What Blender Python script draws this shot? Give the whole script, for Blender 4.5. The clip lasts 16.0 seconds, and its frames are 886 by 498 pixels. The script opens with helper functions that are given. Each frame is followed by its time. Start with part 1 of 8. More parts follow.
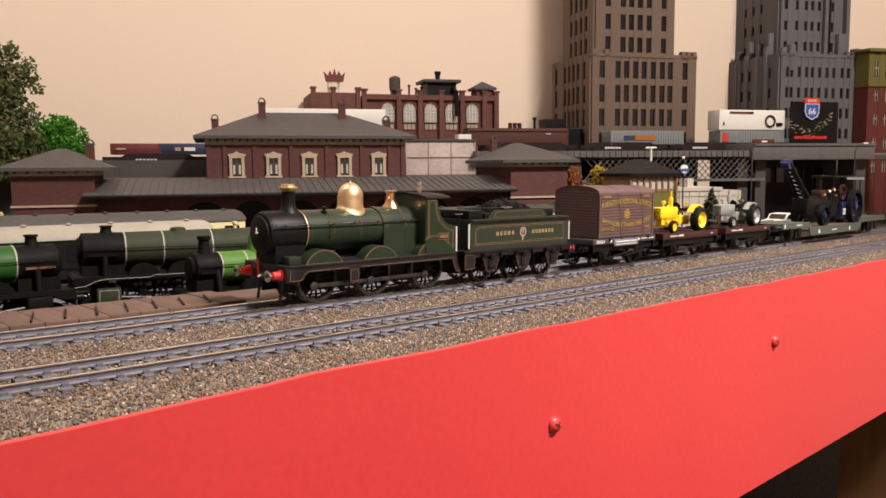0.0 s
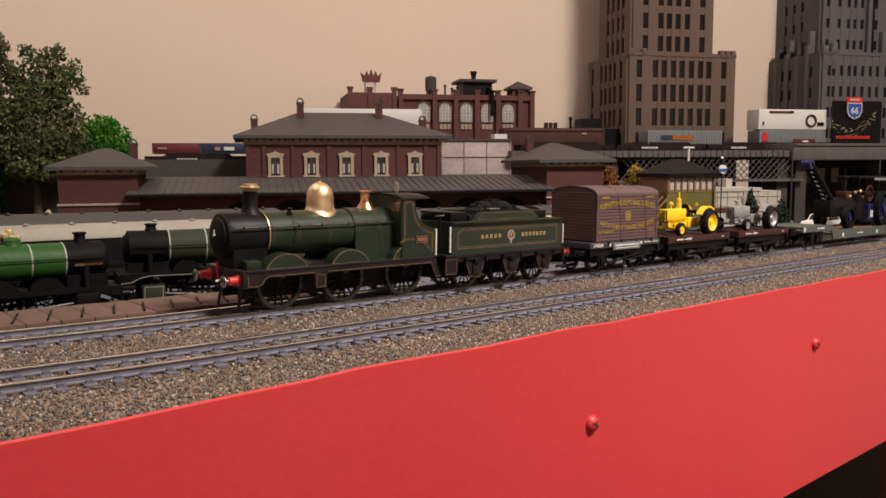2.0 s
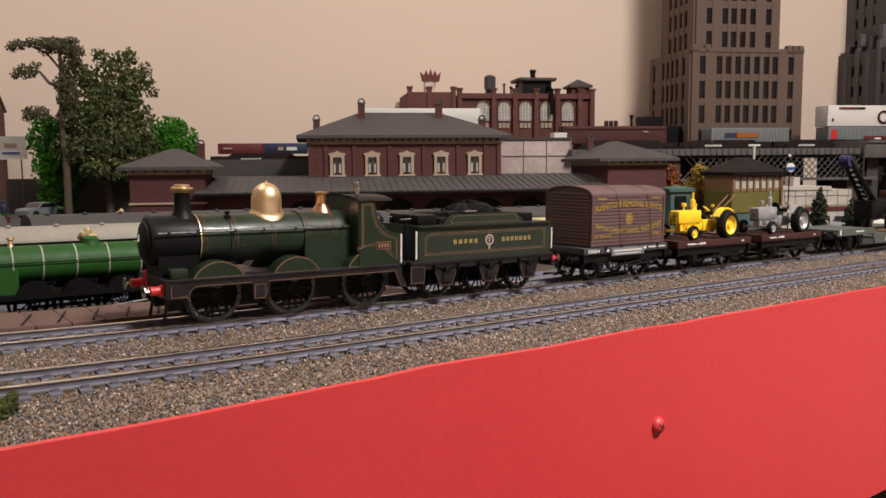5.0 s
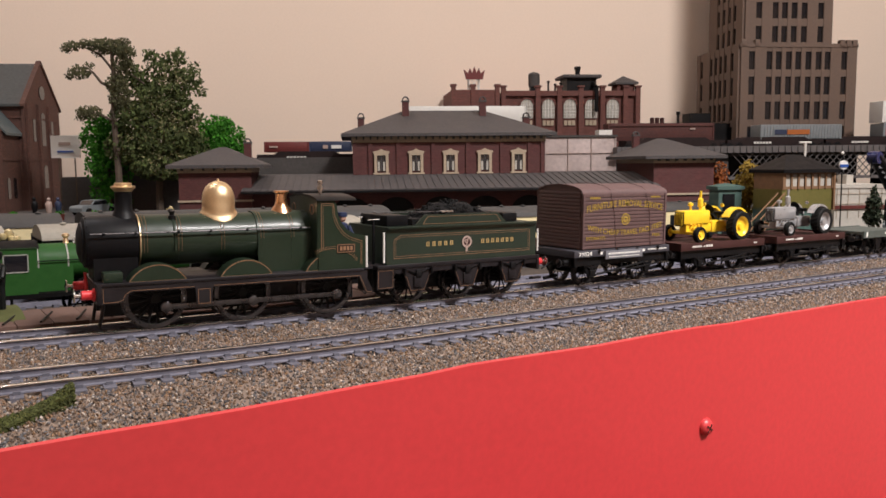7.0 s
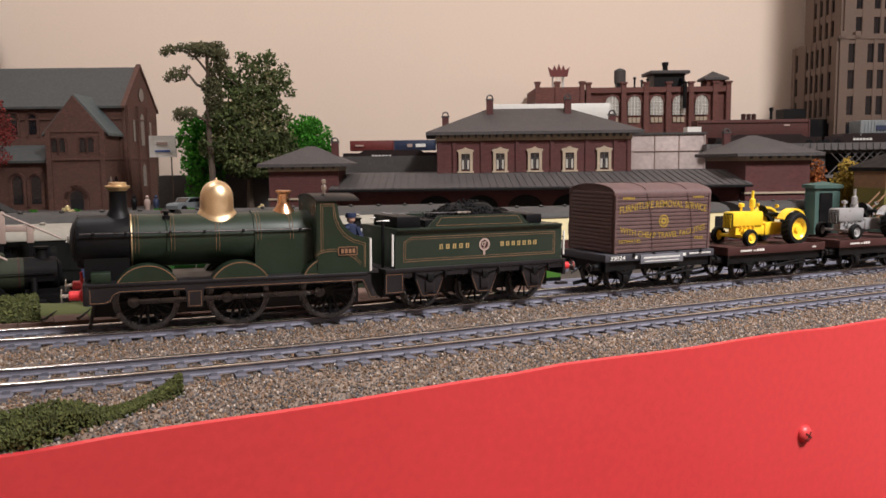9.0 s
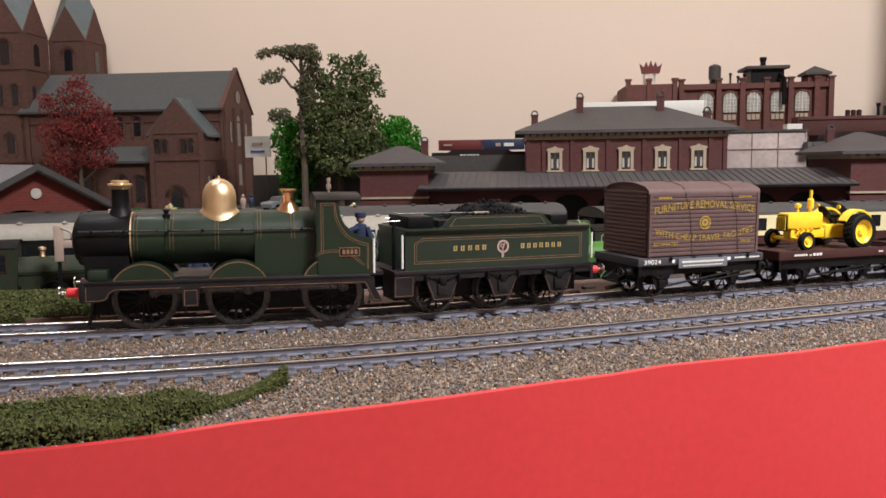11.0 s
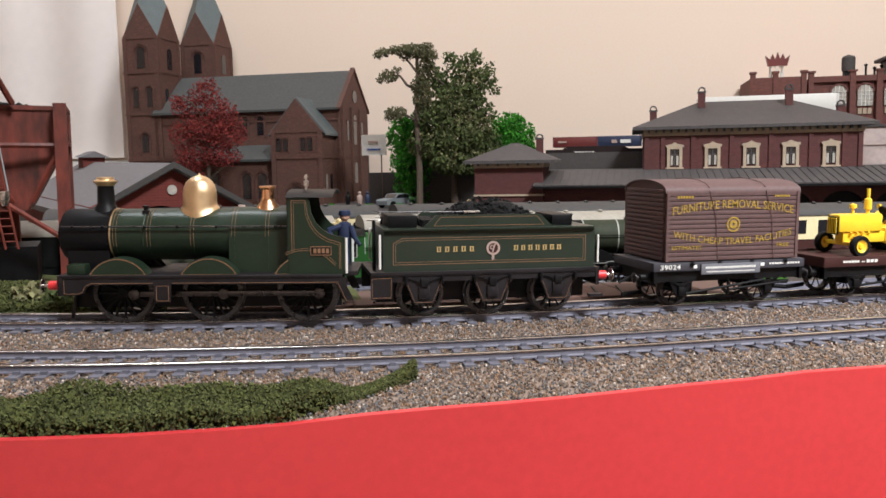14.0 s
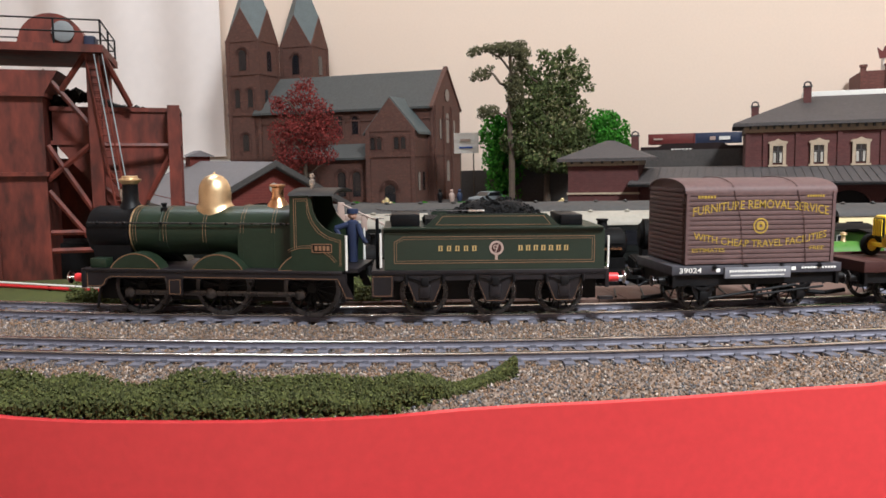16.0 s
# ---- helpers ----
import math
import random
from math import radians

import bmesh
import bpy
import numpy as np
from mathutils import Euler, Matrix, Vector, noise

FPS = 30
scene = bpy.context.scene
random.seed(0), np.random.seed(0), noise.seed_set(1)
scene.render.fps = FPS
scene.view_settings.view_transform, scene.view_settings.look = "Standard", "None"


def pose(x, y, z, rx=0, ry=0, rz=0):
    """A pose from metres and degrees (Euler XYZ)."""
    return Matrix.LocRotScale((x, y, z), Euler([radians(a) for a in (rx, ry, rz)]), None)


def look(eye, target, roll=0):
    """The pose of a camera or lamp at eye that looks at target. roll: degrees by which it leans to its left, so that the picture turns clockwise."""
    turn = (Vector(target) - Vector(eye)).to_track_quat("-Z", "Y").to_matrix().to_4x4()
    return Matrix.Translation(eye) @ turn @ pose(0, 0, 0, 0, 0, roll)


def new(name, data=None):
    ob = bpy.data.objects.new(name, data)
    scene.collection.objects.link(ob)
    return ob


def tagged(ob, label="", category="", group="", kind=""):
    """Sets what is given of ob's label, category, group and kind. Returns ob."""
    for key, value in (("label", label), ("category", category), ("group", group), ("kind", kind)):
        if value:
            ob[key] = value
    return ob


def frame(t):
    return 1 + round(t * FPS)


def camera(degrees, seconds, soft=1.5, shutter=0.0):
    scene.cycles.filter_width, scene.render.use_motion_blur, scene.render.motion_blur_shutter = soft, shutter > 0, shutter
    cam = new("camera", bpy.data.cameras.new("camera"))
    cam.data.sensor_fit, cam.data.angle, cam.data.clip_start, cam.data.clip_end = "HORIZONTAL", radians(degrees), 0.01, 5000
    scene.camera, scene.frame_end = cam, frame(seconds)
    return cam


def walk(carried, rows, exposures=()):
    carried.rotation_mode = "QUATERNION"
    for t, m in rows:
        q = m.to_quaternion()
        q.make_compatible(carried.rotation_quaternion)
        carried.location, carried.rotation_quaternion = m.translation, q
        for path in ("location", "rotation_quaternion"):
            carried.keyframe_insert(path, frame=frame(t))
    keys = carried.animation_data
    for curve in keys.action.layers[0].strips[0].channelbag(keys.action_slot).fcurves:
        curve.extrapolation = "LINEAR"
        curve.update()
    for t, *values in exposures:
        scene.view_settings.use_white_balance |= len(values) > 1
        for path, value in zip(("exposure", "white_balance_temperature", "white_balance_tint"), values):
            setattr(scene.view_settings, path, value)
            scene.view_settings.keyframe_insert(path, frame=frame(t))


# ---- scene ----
cam = camera(57.74, 16.0, soft=1.6)
# seconds, eye, yaw, pitch, roll of a camera panned by hand on a small stand
ROWS = [
    (0.0, 0.0000, -0.0000, 0.0558, -43.89, -5.56, -0.60),
    (0.5, -0.0015, -0.0013, 0.0558, -43.34, -5.52, -0.71),
    (1.0, -0.0026, -0.0017, 0.0558, -42.72, -5.53, -0.75),
    (1.5, -0.0034, -0.0014, 0.0559, -42.24, -5.60, -0.74),
    (2.0, -0.0038, -0.0009, 0.0559, -41.49, -5.62, -0.71),
    (2.5, -0.0040, -0.0009, 0.0559, -41.07, -5.62, -0.74),
    (3.0, -0.0042, -0.0009, 0.0560, -40.87, -5.65, -0.70),
    (3.5, -0.0049, -0.0010, 0.0560, -40.25, -5.69, -0.65),
    (4.0, -0.0057, -0.0008, 0.0562, -39.41, -5.75, -0.63),
    (4.5, -0.0072, -0.0004, 0.0564, -38.42, -5.75, -0.58),
    (7.0, -0.0088, 0.0003, 0.0564, -34.48, -5.94, -0.48),
    (7.5, -0.0093, 0.0011, 0.0563, -33.45, -5.97, -0.43),
    (8.0, -0.0104, 0.0013, 0.0564, -31.70, -6.03, -0.43),
    (8.5, -0.0116, 0.0011, 0.0567, -30.44, -6.08, -0.41),
    (9.0, -0.0128, 0.0011, 0.0568, -28.79, -6.13, -0.36),
    (9.5, -0.0139, 0.0018, 0.0566, -27.21, -6.15, -0.32),
    (10.0, -0.0151, 0.0025, 0.0563, -25.73, -6.15, -0.28),
    (12.5, -0.0194, 0.0043, 0.0559, -18.80, -6.27, -0.12),
    (13.0, -0.0206, 0.0053, 0.0557, -17.63, -6.31, -0.11),
    (13.5, -0.0211, 0.0055, 0.0557, -16.47, -6.33, -0.02),
    (14.0, -0.0220, 0.0054, 0.0556, -15.11, -6.34, -0.01),
    (14.5, -0.0232, 0.0050, 0.0558, -13.26, -6.39, 0.09),
    (15.0, -0.0242, 0.0045, 0.0559, -11.86, -6.42, 0.12),
    (15.5, -0.0254, 0.0043, 0.0561, -10.31, -6.48, 0.13),
    (16.0, -0.0261, 0.0038, 0.0559, -8.80, -6.49, 0.17),
]
EXPO = [(0.0, 0.18, 6500, 10), (0.5, -0.03, 6500, 11), (1.0, -0.18, 6500, 12), (1.5, -0.28, 6500, 12), (3.5, -0.32, 6350, 12), (4.5, -0.27, 6200, 11), (7.0, -0.09, 5950, 11), (9.0, -0.02, 5800, 9), (12.5, 0.2, 5600, 6), (16.0, 0.36, 5450, 4)]
walk(cam, [(t, pose(x, y, z, 90 + pitch, roll, yaw)) for t, x, y, z, yaw, pitch, roll in ROWS], EXPO)

# ---- light ----
world = bpy.data.worlds.new("room_dark")
scene.world = world
world.use_nodes = True
world.node_tree.nodes["Background"].inputs[0].default_value = (0.9, 0.75, 0.6, 1)
world.node_tree.nodes["Background"].inputs[1].default_value = 0.01


def area_lamp(x, y, z, w, h, power, colour):
    data = bpy.data.lights.new("area_lamp", "AREA")
    data.shape, data.size, data.size_y, data.energy, data.color = "RECTANGLE", w, h, power, colour
    ob = new("area_lamp", data)
    ob.matrix_world = look((x, y, z), (x - 0.05, y + 0.25, z - 1))
    return ob


# main ceiling lamp, behind the camera to its right
area_lamp(0.52, -0.73, 1.38, 0.34, 0.34, 43, (1.0, 0.9, 0.8))
# added fill with no known fixture, lifts the back wall and curtain at the left
area_lamp(-0.3, 0.8, 1.4, 0.45, 0.45, 10.5, (1.0, 0.92, 0.85))

# added spot without a known fixture, makes a brighter pool on the layout's middle
data = bpy.data.lights.new("added_pool_spot", "SPOT")
data.energy, data.color, data.spot_size, data.spot_blend, data.shadow_soft_size = 120, (1.0, 0.9, 0.8), radians(30), 1.0, 0.07
new("added_pool_spot", data).matrix_world = look((0.75, -0.8, 1.42), (0.45, 0.22, 0.0))

# ---- materials ----
def material(name, colour, rough=0.6, metal=0.0, vary=0.25, scale=300.0, bump=0.0, fine=6.0, coat=0.0, island=0.0, spec=0.5, streak=0.0):
    """Colour with stains at two scales, per-piece variation and fine relief; scale is in features per metre."""
    m = bpy.data.materials.new(name)
    m.use_nodes = True
    nt = m.node_tree
    bsdf = nt.nodes["Principled BSDF"]
    bsdf.inputs["Roughness"].default_value = rough
    bsdf.inputs["Metallic"].default_value = metal
    bsdf.inputs["Coat Weight"].default_value = coat
    bsdf.inputs["Specular IOR Level"].default_value = spec
    tc = nt.nodes.new("ShaderNodeTexCoord")
    source = tc.outputs["Object"]
    if streak:
        mp = nt.nodes.new("ShaderNodeMapping")
        mp.inputs["Scale"].default_value = (1, 1, streak)
        nt.links.new(source, mp.inputs[0])
        source = mp.outputs[0]
    values = []
    for s in (scale, scale * fine):
        n = nt.nodes.new("ShaderNodeTexNoise")
        n.inputs["Scale"].default_value, n.inputs["Detail"].default_value = s, 4
        nt.links.new(source, n.inputs["Vector"])
        values.append(n.outputs["Fac"])
    mix = nt.nodes.new("ShaderNodeMath")
    mix.operation = "ADD"
    nt.links.new(values[0], mix.inputs[0])
    nt.links.new(values[1], mix.inputs[1])
    total = mix.outputs[0]
    if island:
        geo = nt.nodes.new("ShaderNodeNewGeometry")
        info = nt.nodes.new("ShaderNodeObjectInfo")
        both = nt.nodes.new("ShaderNodeMath")
        both.operation = "ADD"
        nt.links.new(geo.outputs["Random Per Island"], both.inputs[0])
        nt.links.new(info.outputs["Random"], both.inputs[1])
        frac = nt.nodes.new("ShaderNodeMath")
        frac.operation = "FRACT"
        nt.links.new(both.outputs[0], frac.inputs[0])
        mad = nt.nodes.new("ShaderNodeMath")
        mad.operation = "MULTIPLY_ADD"
        mad.inputs[1].default_value = island
        nt.links.new(frac.outputs[0], mad.inputs[0])
        nt.links.new(total, mad.inputs[2])
        total = mad.outputs[0]
    ramp = nt.nodes.new("ShaderNodeMapRange")
    ramp.inputs["From Min"].default_value, ramp.inputs["From Max"].default_value = 0.6, 1.4 + island
    ramp.inputs["To Min"].default_value, ramp.inputs["To Max"].default_value = 1 - vary, 1 + vary
    nt.links.new(total, ramp.inputs[0])
    mul = nt.nodes.new("ShaderNodeVectorMath")
    mul.operation = "SCALE"
    mul.inputs[0].default_value = colour
    nt.links.new(ramp.outputs[0], mul.inputs["Scale"])
    nt.links.new(mul.outputs[0], bsdf.inputs["Base Color"])
    rr = nt.nodes.new("ShaderNodeMapRange")
    rr.inputs["From Min"].default_value, rr.inputs["From Max"].default_value = 0.3, 0.7
    rr.inputs["To Min"].default_value, rr.inputs["To Max"].default_value = max(rough - 0.08, 0.02), min(rough + 0.08, 1)
    nt.links.new(values[0], rr.inputs[0])
    nt.links.new(rr.outputs[0], bsdf.inputs["Roughness"])
    if bump:
        b = nt.nodes.new("ShaderNodeBump")
        b.inputs["Strength"].default_value, b.inputs["Distance"].default_value = min(bump, 1), 0.0006
        nt.links.new(values[1], b.inputs["Height"])
        nt.links.new(b.outputs[0], bsdf.inputs["Normal"])
    return m


def brick_material(name, brick, mortar, row, mottle=0.3):
    """Brickwork with courses row metres high, on upright walls in any direction."""
    m = material(name, brick, 0.85, vary=mottle, scale=60)
    nt = m.node_tree
    bsdf = nt.nodes["Principled BSDF"]
    old = bsdf.inputs["Base Color"].links[0].from_socket
    tc = nt.nodes.new("ShaderNodeTexCoord")
    sep = nt.nodes.new("ShaderNodeSeparateXYZ")
    nt.links.new(tc.outputs["Object"], sep.inputs[0])
    add = nt.nodes.new("ShaderNodeMath")
    nt.links.new(sep.outputs[0], add.inputs[0])
    nt.links.new(sep.outputs[1], add.inputs[1])
    com = nt.nodes.new("ShaderNodeCombineXYZ")
    nt.links.new(add.outputs[0], com.inputs[0])
    nt.links.new(sep.outputs[2], com.inputs[1])
    br = nt.nodes.new("ShaderNodeTexBrick")
    br.inputs["Scale"].default_value = 1.0
    br.inputs["Brick Width"].default_value, br.inputs["Row Height"].default_value, br.inputs["Mortar Size"].default_value = row * 2.8, row, row * 0.08
    br.inputs["Color2"].default_value = (*[c * 0.8 for c in brick], 1)
    br.inputs["Mortar"].default_value = (*mortar, 1)
    nt.links.new(com.outputs[0], br.inputs["Vector"])
    nt.links.new(old, br.inputs["Color1"])
    nt.links.new(br.outputs["Color"], bsdf.inputs["Base Color"])
    return m


GREEN = material("engine_green", (0.014, 0.0245, 0.0135), 0.42, vary=0.15, scale=90, coat=0.1, spec=0.3)
TENDER_GREEN = material("tender_green", (0.019, 0.028, 0.019), 0.42, vary=0.12, scale=90, coat=0.15, spec=0.3)
BLACK = material("smokebox_black", (0.005, 0.005, 0.006), 0.45, vary=0.3, scale=120, spec=0.18)
FRAME = material("frame_brown_black", (0.0125, 0.0102, 0.012), 0.42, vary=0.35, scale=150, spec=0.35)
# black of underframes and fittings, also of sheets that stand for shade
DARK = material("underframe_and_shade_black", (0.005, 0.0046, 0.0054), 0.5, vary=0.4, scale=150, spec=0.22)
BRASS = material("brass", (0.86, 0.66, 0.4), 0.42, 1.0, vary=0.08, scale=200)
COPPER = material("copper", (0.85, 0.5, 0.28), 0.3, 1.0, vary=0.08, scale=200)
LINING = material("orange_lining", (0.24, 0.13, 0.068), 0.5, vary=0.1)
GOLD = material("gold_letters", (0.55, 0.38, 0.15), 0.45, vary=0.1)
CONTGOLD = material("yellow_letters", (0.33, 0.22, 0.03), 0.6, vary=0.3, scale=700)
STEEL = material("bright_steel", (0.62, 0.6, 0.58), 0.25, 1.0, vary=0.1)
RODSTEEL = material("rod_steel", (0.1, 0.094, 0.096), 0.3, 0.85, vary=0.3, spec=0.18)
SHINE = material("rail_top", (0.88, 0.86, 0.84), 0.23, 1.0, vary=0.15, scale=40)
WELL = material("well_car_brown", (0.022, 0.014, 0.014), 0.6, vary=0.3, spec=0.18)
RAILSIDE = material("rail_side_grey", (0.175, 0.172, 0.215), 0.55, vary=0.25, scale=200)
SLEEPER = material("sleeper_grey", (0.118, 0.116, 0.145), 0.8, vary=0.3, scale=400, island=0.3)
BUFRED = material("buffer_red", (0.62, 0.03, 0.035), 0.4, vary=0.15)
WHITE = material("white_paint", (0.75, 0.74, 0.7), 0.5, vary=0.06)
COAL = material("coal", (0.005, 0.005, 0.0055), 0.6, vary=0.5, scale=900, bump=0.8, island=0.4, spec=0.18)
CONTAINER = material("container_brown", (0.1, 0.057, 0.055), 0.62, vary=0.22, scale=120, bump=0.15)
DECKGREY = material("wagon_grey", (0.04, 0.038, 0.048), 0.6, vary=0.2)
BAUXITE = material("wagon_bauxite", (0.05, 0.02, 0.018), 0.6, vary=0.25, scale=200, spec=0.18)
YELLOW = material("tractor_yellow", (0.9, 0.6, 0.022), 0.35, vary=0.1, coat=0.3)
SILVER = material("tractor_grey", (0.42, 0.42, 0.43), 0.34, 0.5, vary=0.1, coat=0.2)
TYRE = material("tyre_rubber", (0.007, 0.007, 0.007), 0.7, vary=0.3, spec=0.18)
LOWGREY = material("low_wagon_grey_green", (0.07, 0.082, 0.072), 0.6, vary=0.2)
PLANK = material("deck_planks", (0.2, 0.11, 0.055), 0.7, vary=0.3, scale=200)
BLUE = material("engine_blue", (0.007, 0.012, 0.07), 0.3, vary=0.2, coat=0.3)
CLOTH = material("dark_blue_cloth", (0.012, 0.02, 0.06), 0.8, vary=0.2)
REDFASCIA = material("red_gloss_paint", (0.59, 0.045, 0.049), 0.42, vary=0.1, scale=6, bump=0.03, fine=60, coat=0.1)
BALLAST = material("ballast", (0.2, 0.15, 0.117), 0.9, vary=0.85, scale=700, island=1.4, bump=0.5)
STONEGREY = material("grey_stone", (0.13, 0.125, 0.13), 0.85, vary=0.6, scale=700, island=1.2, bump=0.5)
STONETAN = material("tan_stone", (0.235, 0.145, 0.085), 0.85, vary=0.6, scale=700, island=1.2, bump=0.5)
STONEPALE = material("pale_stone", (0.5, 0.43, 0.37), 0.8, vary=0.4, scale=700, island=0.8, bump=0.5)
SOIL = material("yard_ground", (0.055, 0.042, 0.033), 0.95, vary=0.4, scale=120, bump=0.6)
PATH = material("brown_coping", (0.108, 0.062, 0.048), 0.85, vary=0.25, scale=150, island=0.3)
WALL = material("cream_wall", (0.83, 0.685, 0.565), 0.75, vary=0.03, scale=4, bump=0.05, fine=80)
CURTAIN = material("white_curtain", (0.88, 0.82, 0.79), 0.8, vary=0.04, scale=8)
GRASS = material("grass_flock", (0.062, 0.07, 0.016), 0.95, vary=0.6, scale=200, island=1.0)
LEAF = material("leaf_green", (0.072, 0.095, 0.026), 0.9, vary=0.75, scale=60, island=1.0)
PINE = material("leaf_olive", (0.1, 0.1, 0.045), 0.9, vary=0.5, scale=60, island=1.0)
BRIGHT = material("leaf_bright_green", (0.045, 0.2, 0.008), 0.9, vary=0.6, scale=60, island=1.0)
REDLEAF = material("leaf_red", (0.17, 0.022, 0.018), 0.9, vary=0.5, scale=60, island=1.0)
ORANGELEAF = material("leaf_orange", (0.3, 0.09, 0.02), 0.9, vary=0.5, scale=60, island=1.0)
GOLDLEAF = material("leaf_gold", (0.26, 0.17, 0.02), 0.9, vary=0.5, scale=60, island=1.0)
BARK = material("bark", (0.10, 0.075, 0.055), 0.9, vary=0.4, scale=300, bump=0.5)
STBRICK = brick_material("station_brick", (0.095, 0.03, 0.029), (0.1, 0.045, 0.04), 0.0016)
CHBRICK = brick_material("church_brick", (0.105, 0.046, 0.034), (0.085, 0.05, 0.038), 0.0018, 0.55)
BRBRICK = brick_material("brewery_brick", (0.15, 0.055, 0.045), (0.12, 0.06, 0.05), 0.0018)
SLATE = material("roof_slate", (0.062, 0.055, 0.055), 0.75, vary=0.3, scale=60, bump=0.3, streak=0.4)
SLATE2 = material("roof_slate_green", (0.062, 0.064, 0.062), 0.75, vary=0.25, scale=50, bump=0.3)
STONE = material("cream_stone", (0.41, 0.33, 0.24), 0.75, vary=0.2, scale=200)
GLASSDARK = material("dark_pane", (0.012, 0.012, 0.015), 0.12, vary=0.2, coat=0.6)
PANEPALE = material("pale_pane", (0.42, 0.40, 0.36), 0.35, vary=0.25, scale=200)
TOWERBROWN = material("tower_brown", (0.135, 0.092, 0.07), 0.8, vary=0.12, scale=60)
TOWERGREY = material("tower_grey", (0.105, 0.1, 0.108), 0.8, vary=0.12, scale=60)
SPIRE = material("spire_lead", (0.085, 0.105, 0.108), 0.5, vary=0.2, scale=80)
CONCRETE = material("viaduct_grey", (0.062, 0.056, 0.053), 0.8, vary=0.25, scale=60)
BLDRED = material("red_building", (0.1, 0.016, 0.011), 0.7, vary=0.15, scale=60)
OLIVE = material("olive_paint", (0.12, 0.105, 0.02), 0.7, vary=0.15, scale=60)
COALRED = material("coaling_tower_rust", (0.115, 0.022, 0.013), 0.6, vary=0.95, scale=40, bump=0.25, streak=0.35)
SHEDRED = brick_material("shed_brick", (0.13, 0.022, 0.016), (0.14, 0.035, 0.026), 0.0018)
SHEDROOF = material("shed_roof", (0.15, 0.142, 0.15), 0.75, vary=0.2, scale=60, bump=0.3)
CORRUG = material("silver_cladding", (0.44, 0.36, 0.34), 0.5, 0.15, vary=0.22, scale=40)
APPLE = material("apple_green", (0.018, 0.075, 0.012), 0.55, vary=0.15, spec=0.25)
LIME = material("yellow_green_paint", (0.06, 0.15, 0.022), 0.55, vary=0.15, spec=0.25)
YARDGREEN = material("dull_engine_green", (0.026, 0.031, 0.018), 0.62, vary=0.2, scale=90, spec=0.2)
YARDBLACK = material("dull_black", (0.0048, 0.0044, 0.0046), 0.62, vary=0.35, scale=150, spec=0.1)
BANDWHITE = material("white_band", (0.3, 0.3, 0.27), 0.6, vary=0.15)
DULLRED = material("dull_red_roof", (0.078, 0.027, 0.023), 0.8, vary=0.3, scale=80)
GIRDER = material("girder_grey", (0.115, 0.105, 0.104), 0.75, vary=0.3, scale=90, streak=0.3)
PALELEAF = material("leaf_pale_olive", (0.17, 0.165, 0.075), 0.9, vary=0.5, scale=60, island=1.0)
GLOBE = material("lantern_glass", (0.6, 0.5, 0.26), 0.25, 0.4, vary=0.3, coat=0.5)
COACHDARK = material("coach_dark", (0.007, 0.008, 0.0075), 0.5, vary=0.25, spec=0.18)
ROOFWHITE = material("coach_white_roof", (0.28, 0.258, 0.215), 0.7, vary=0.15, scale=60)
ROOFGREY = material("coach_grey_roof", (0.047, 0.044, 0.042), 0.75, vary=0.25, scale=60)
CREAM = material("coach_cream", (0.7, 0.6, 0.35), 0.5, vary=0.1)
WOODLEG = material("bench_wood", (0.2, 0.1, 0.04), 0.6, vary=0.3, scale=30, streak=0.1)
FLOORMAT = material("room_floor", (0.02, 0.018, 0.017), 0.8, vary=0.2, scale=10)
PINK = material("pale_pink_metal", (0.4, 0.3, 0.26), 0.5, vary=0.1)
CONTGREY = material("container_grey", (0.2, 0.22, 0.23), 0.6, vary=0.15)
CONTRED = material("container_red", (0.13, 0.022, 0.02), 0.55, vary=0.2)
CONTBLUE = material("container_blue", (0.02, 0.03, 0.07), 0.55, vary=0.2)
TEAL = material("teal_paint", (0.06, 0.11, 0.095), 0.6, vary=0.15)
BOARDGREY = material("board_grey", (0.15, 0.15, 0.17), 0.6, vary=0.2)
DINER = material("diner_white", (0.48, 0.45, 0.4), 0.6, vary=0.15, scale=80)
SKIN = material("figure_skin", (0.5, 0.3, 0.22), 0.7, vary=0.1)
# leaf green darkened further to hold the shade on the small conifers
SHADELEAF = material("leaf_green_shaded", (0.018, 0.028, 0.01), 0.9, vary=0.5, scale=60, island=1.0)
SIGNBLUE = material("sign_blue", (0.03, 0.09, 0.35), 0.5, vary=0.05)
SIGNRED = material("sign_red", (0.6, 0.03, 0.02), 0.5, vary=0.05)


# ---- mesh helpers (millimetres for the train, metres elsewhere) ----
def finish(name, bm, mat, unit=1.0, angle=35):
    bmesh.ops.recalc_face_normals(bm, faces=bm.faces)
    if unit != 1.0:
        bmesh.ops.scale(bm, vec=(unit,) * 3, verts=bm.verts)
    me = bpy.data.meshes.new(name)
    bm.to_mesh(me)
    bm.free()
    me.materials.append(mat)
    me.polygons.foreach_set("use_smooth", [True] * len(me.polygons))
    me.set_sharp_from_angle(angle=radians(angle))
    return me


UNIT = [1.0]


def part(name, bm, mat, parent=None, label="", m=None):
    ob = new(name, finish(name, bm, mat, UNIT[0]))
    if parent:
        ob.parent = parent
    if m is not None:
        ob.matrix_basis = m
    return tagged(ob, label)


def thing(name, label, category, group="", kind=""):
    return tagged(new(name), label, category, group, kind)


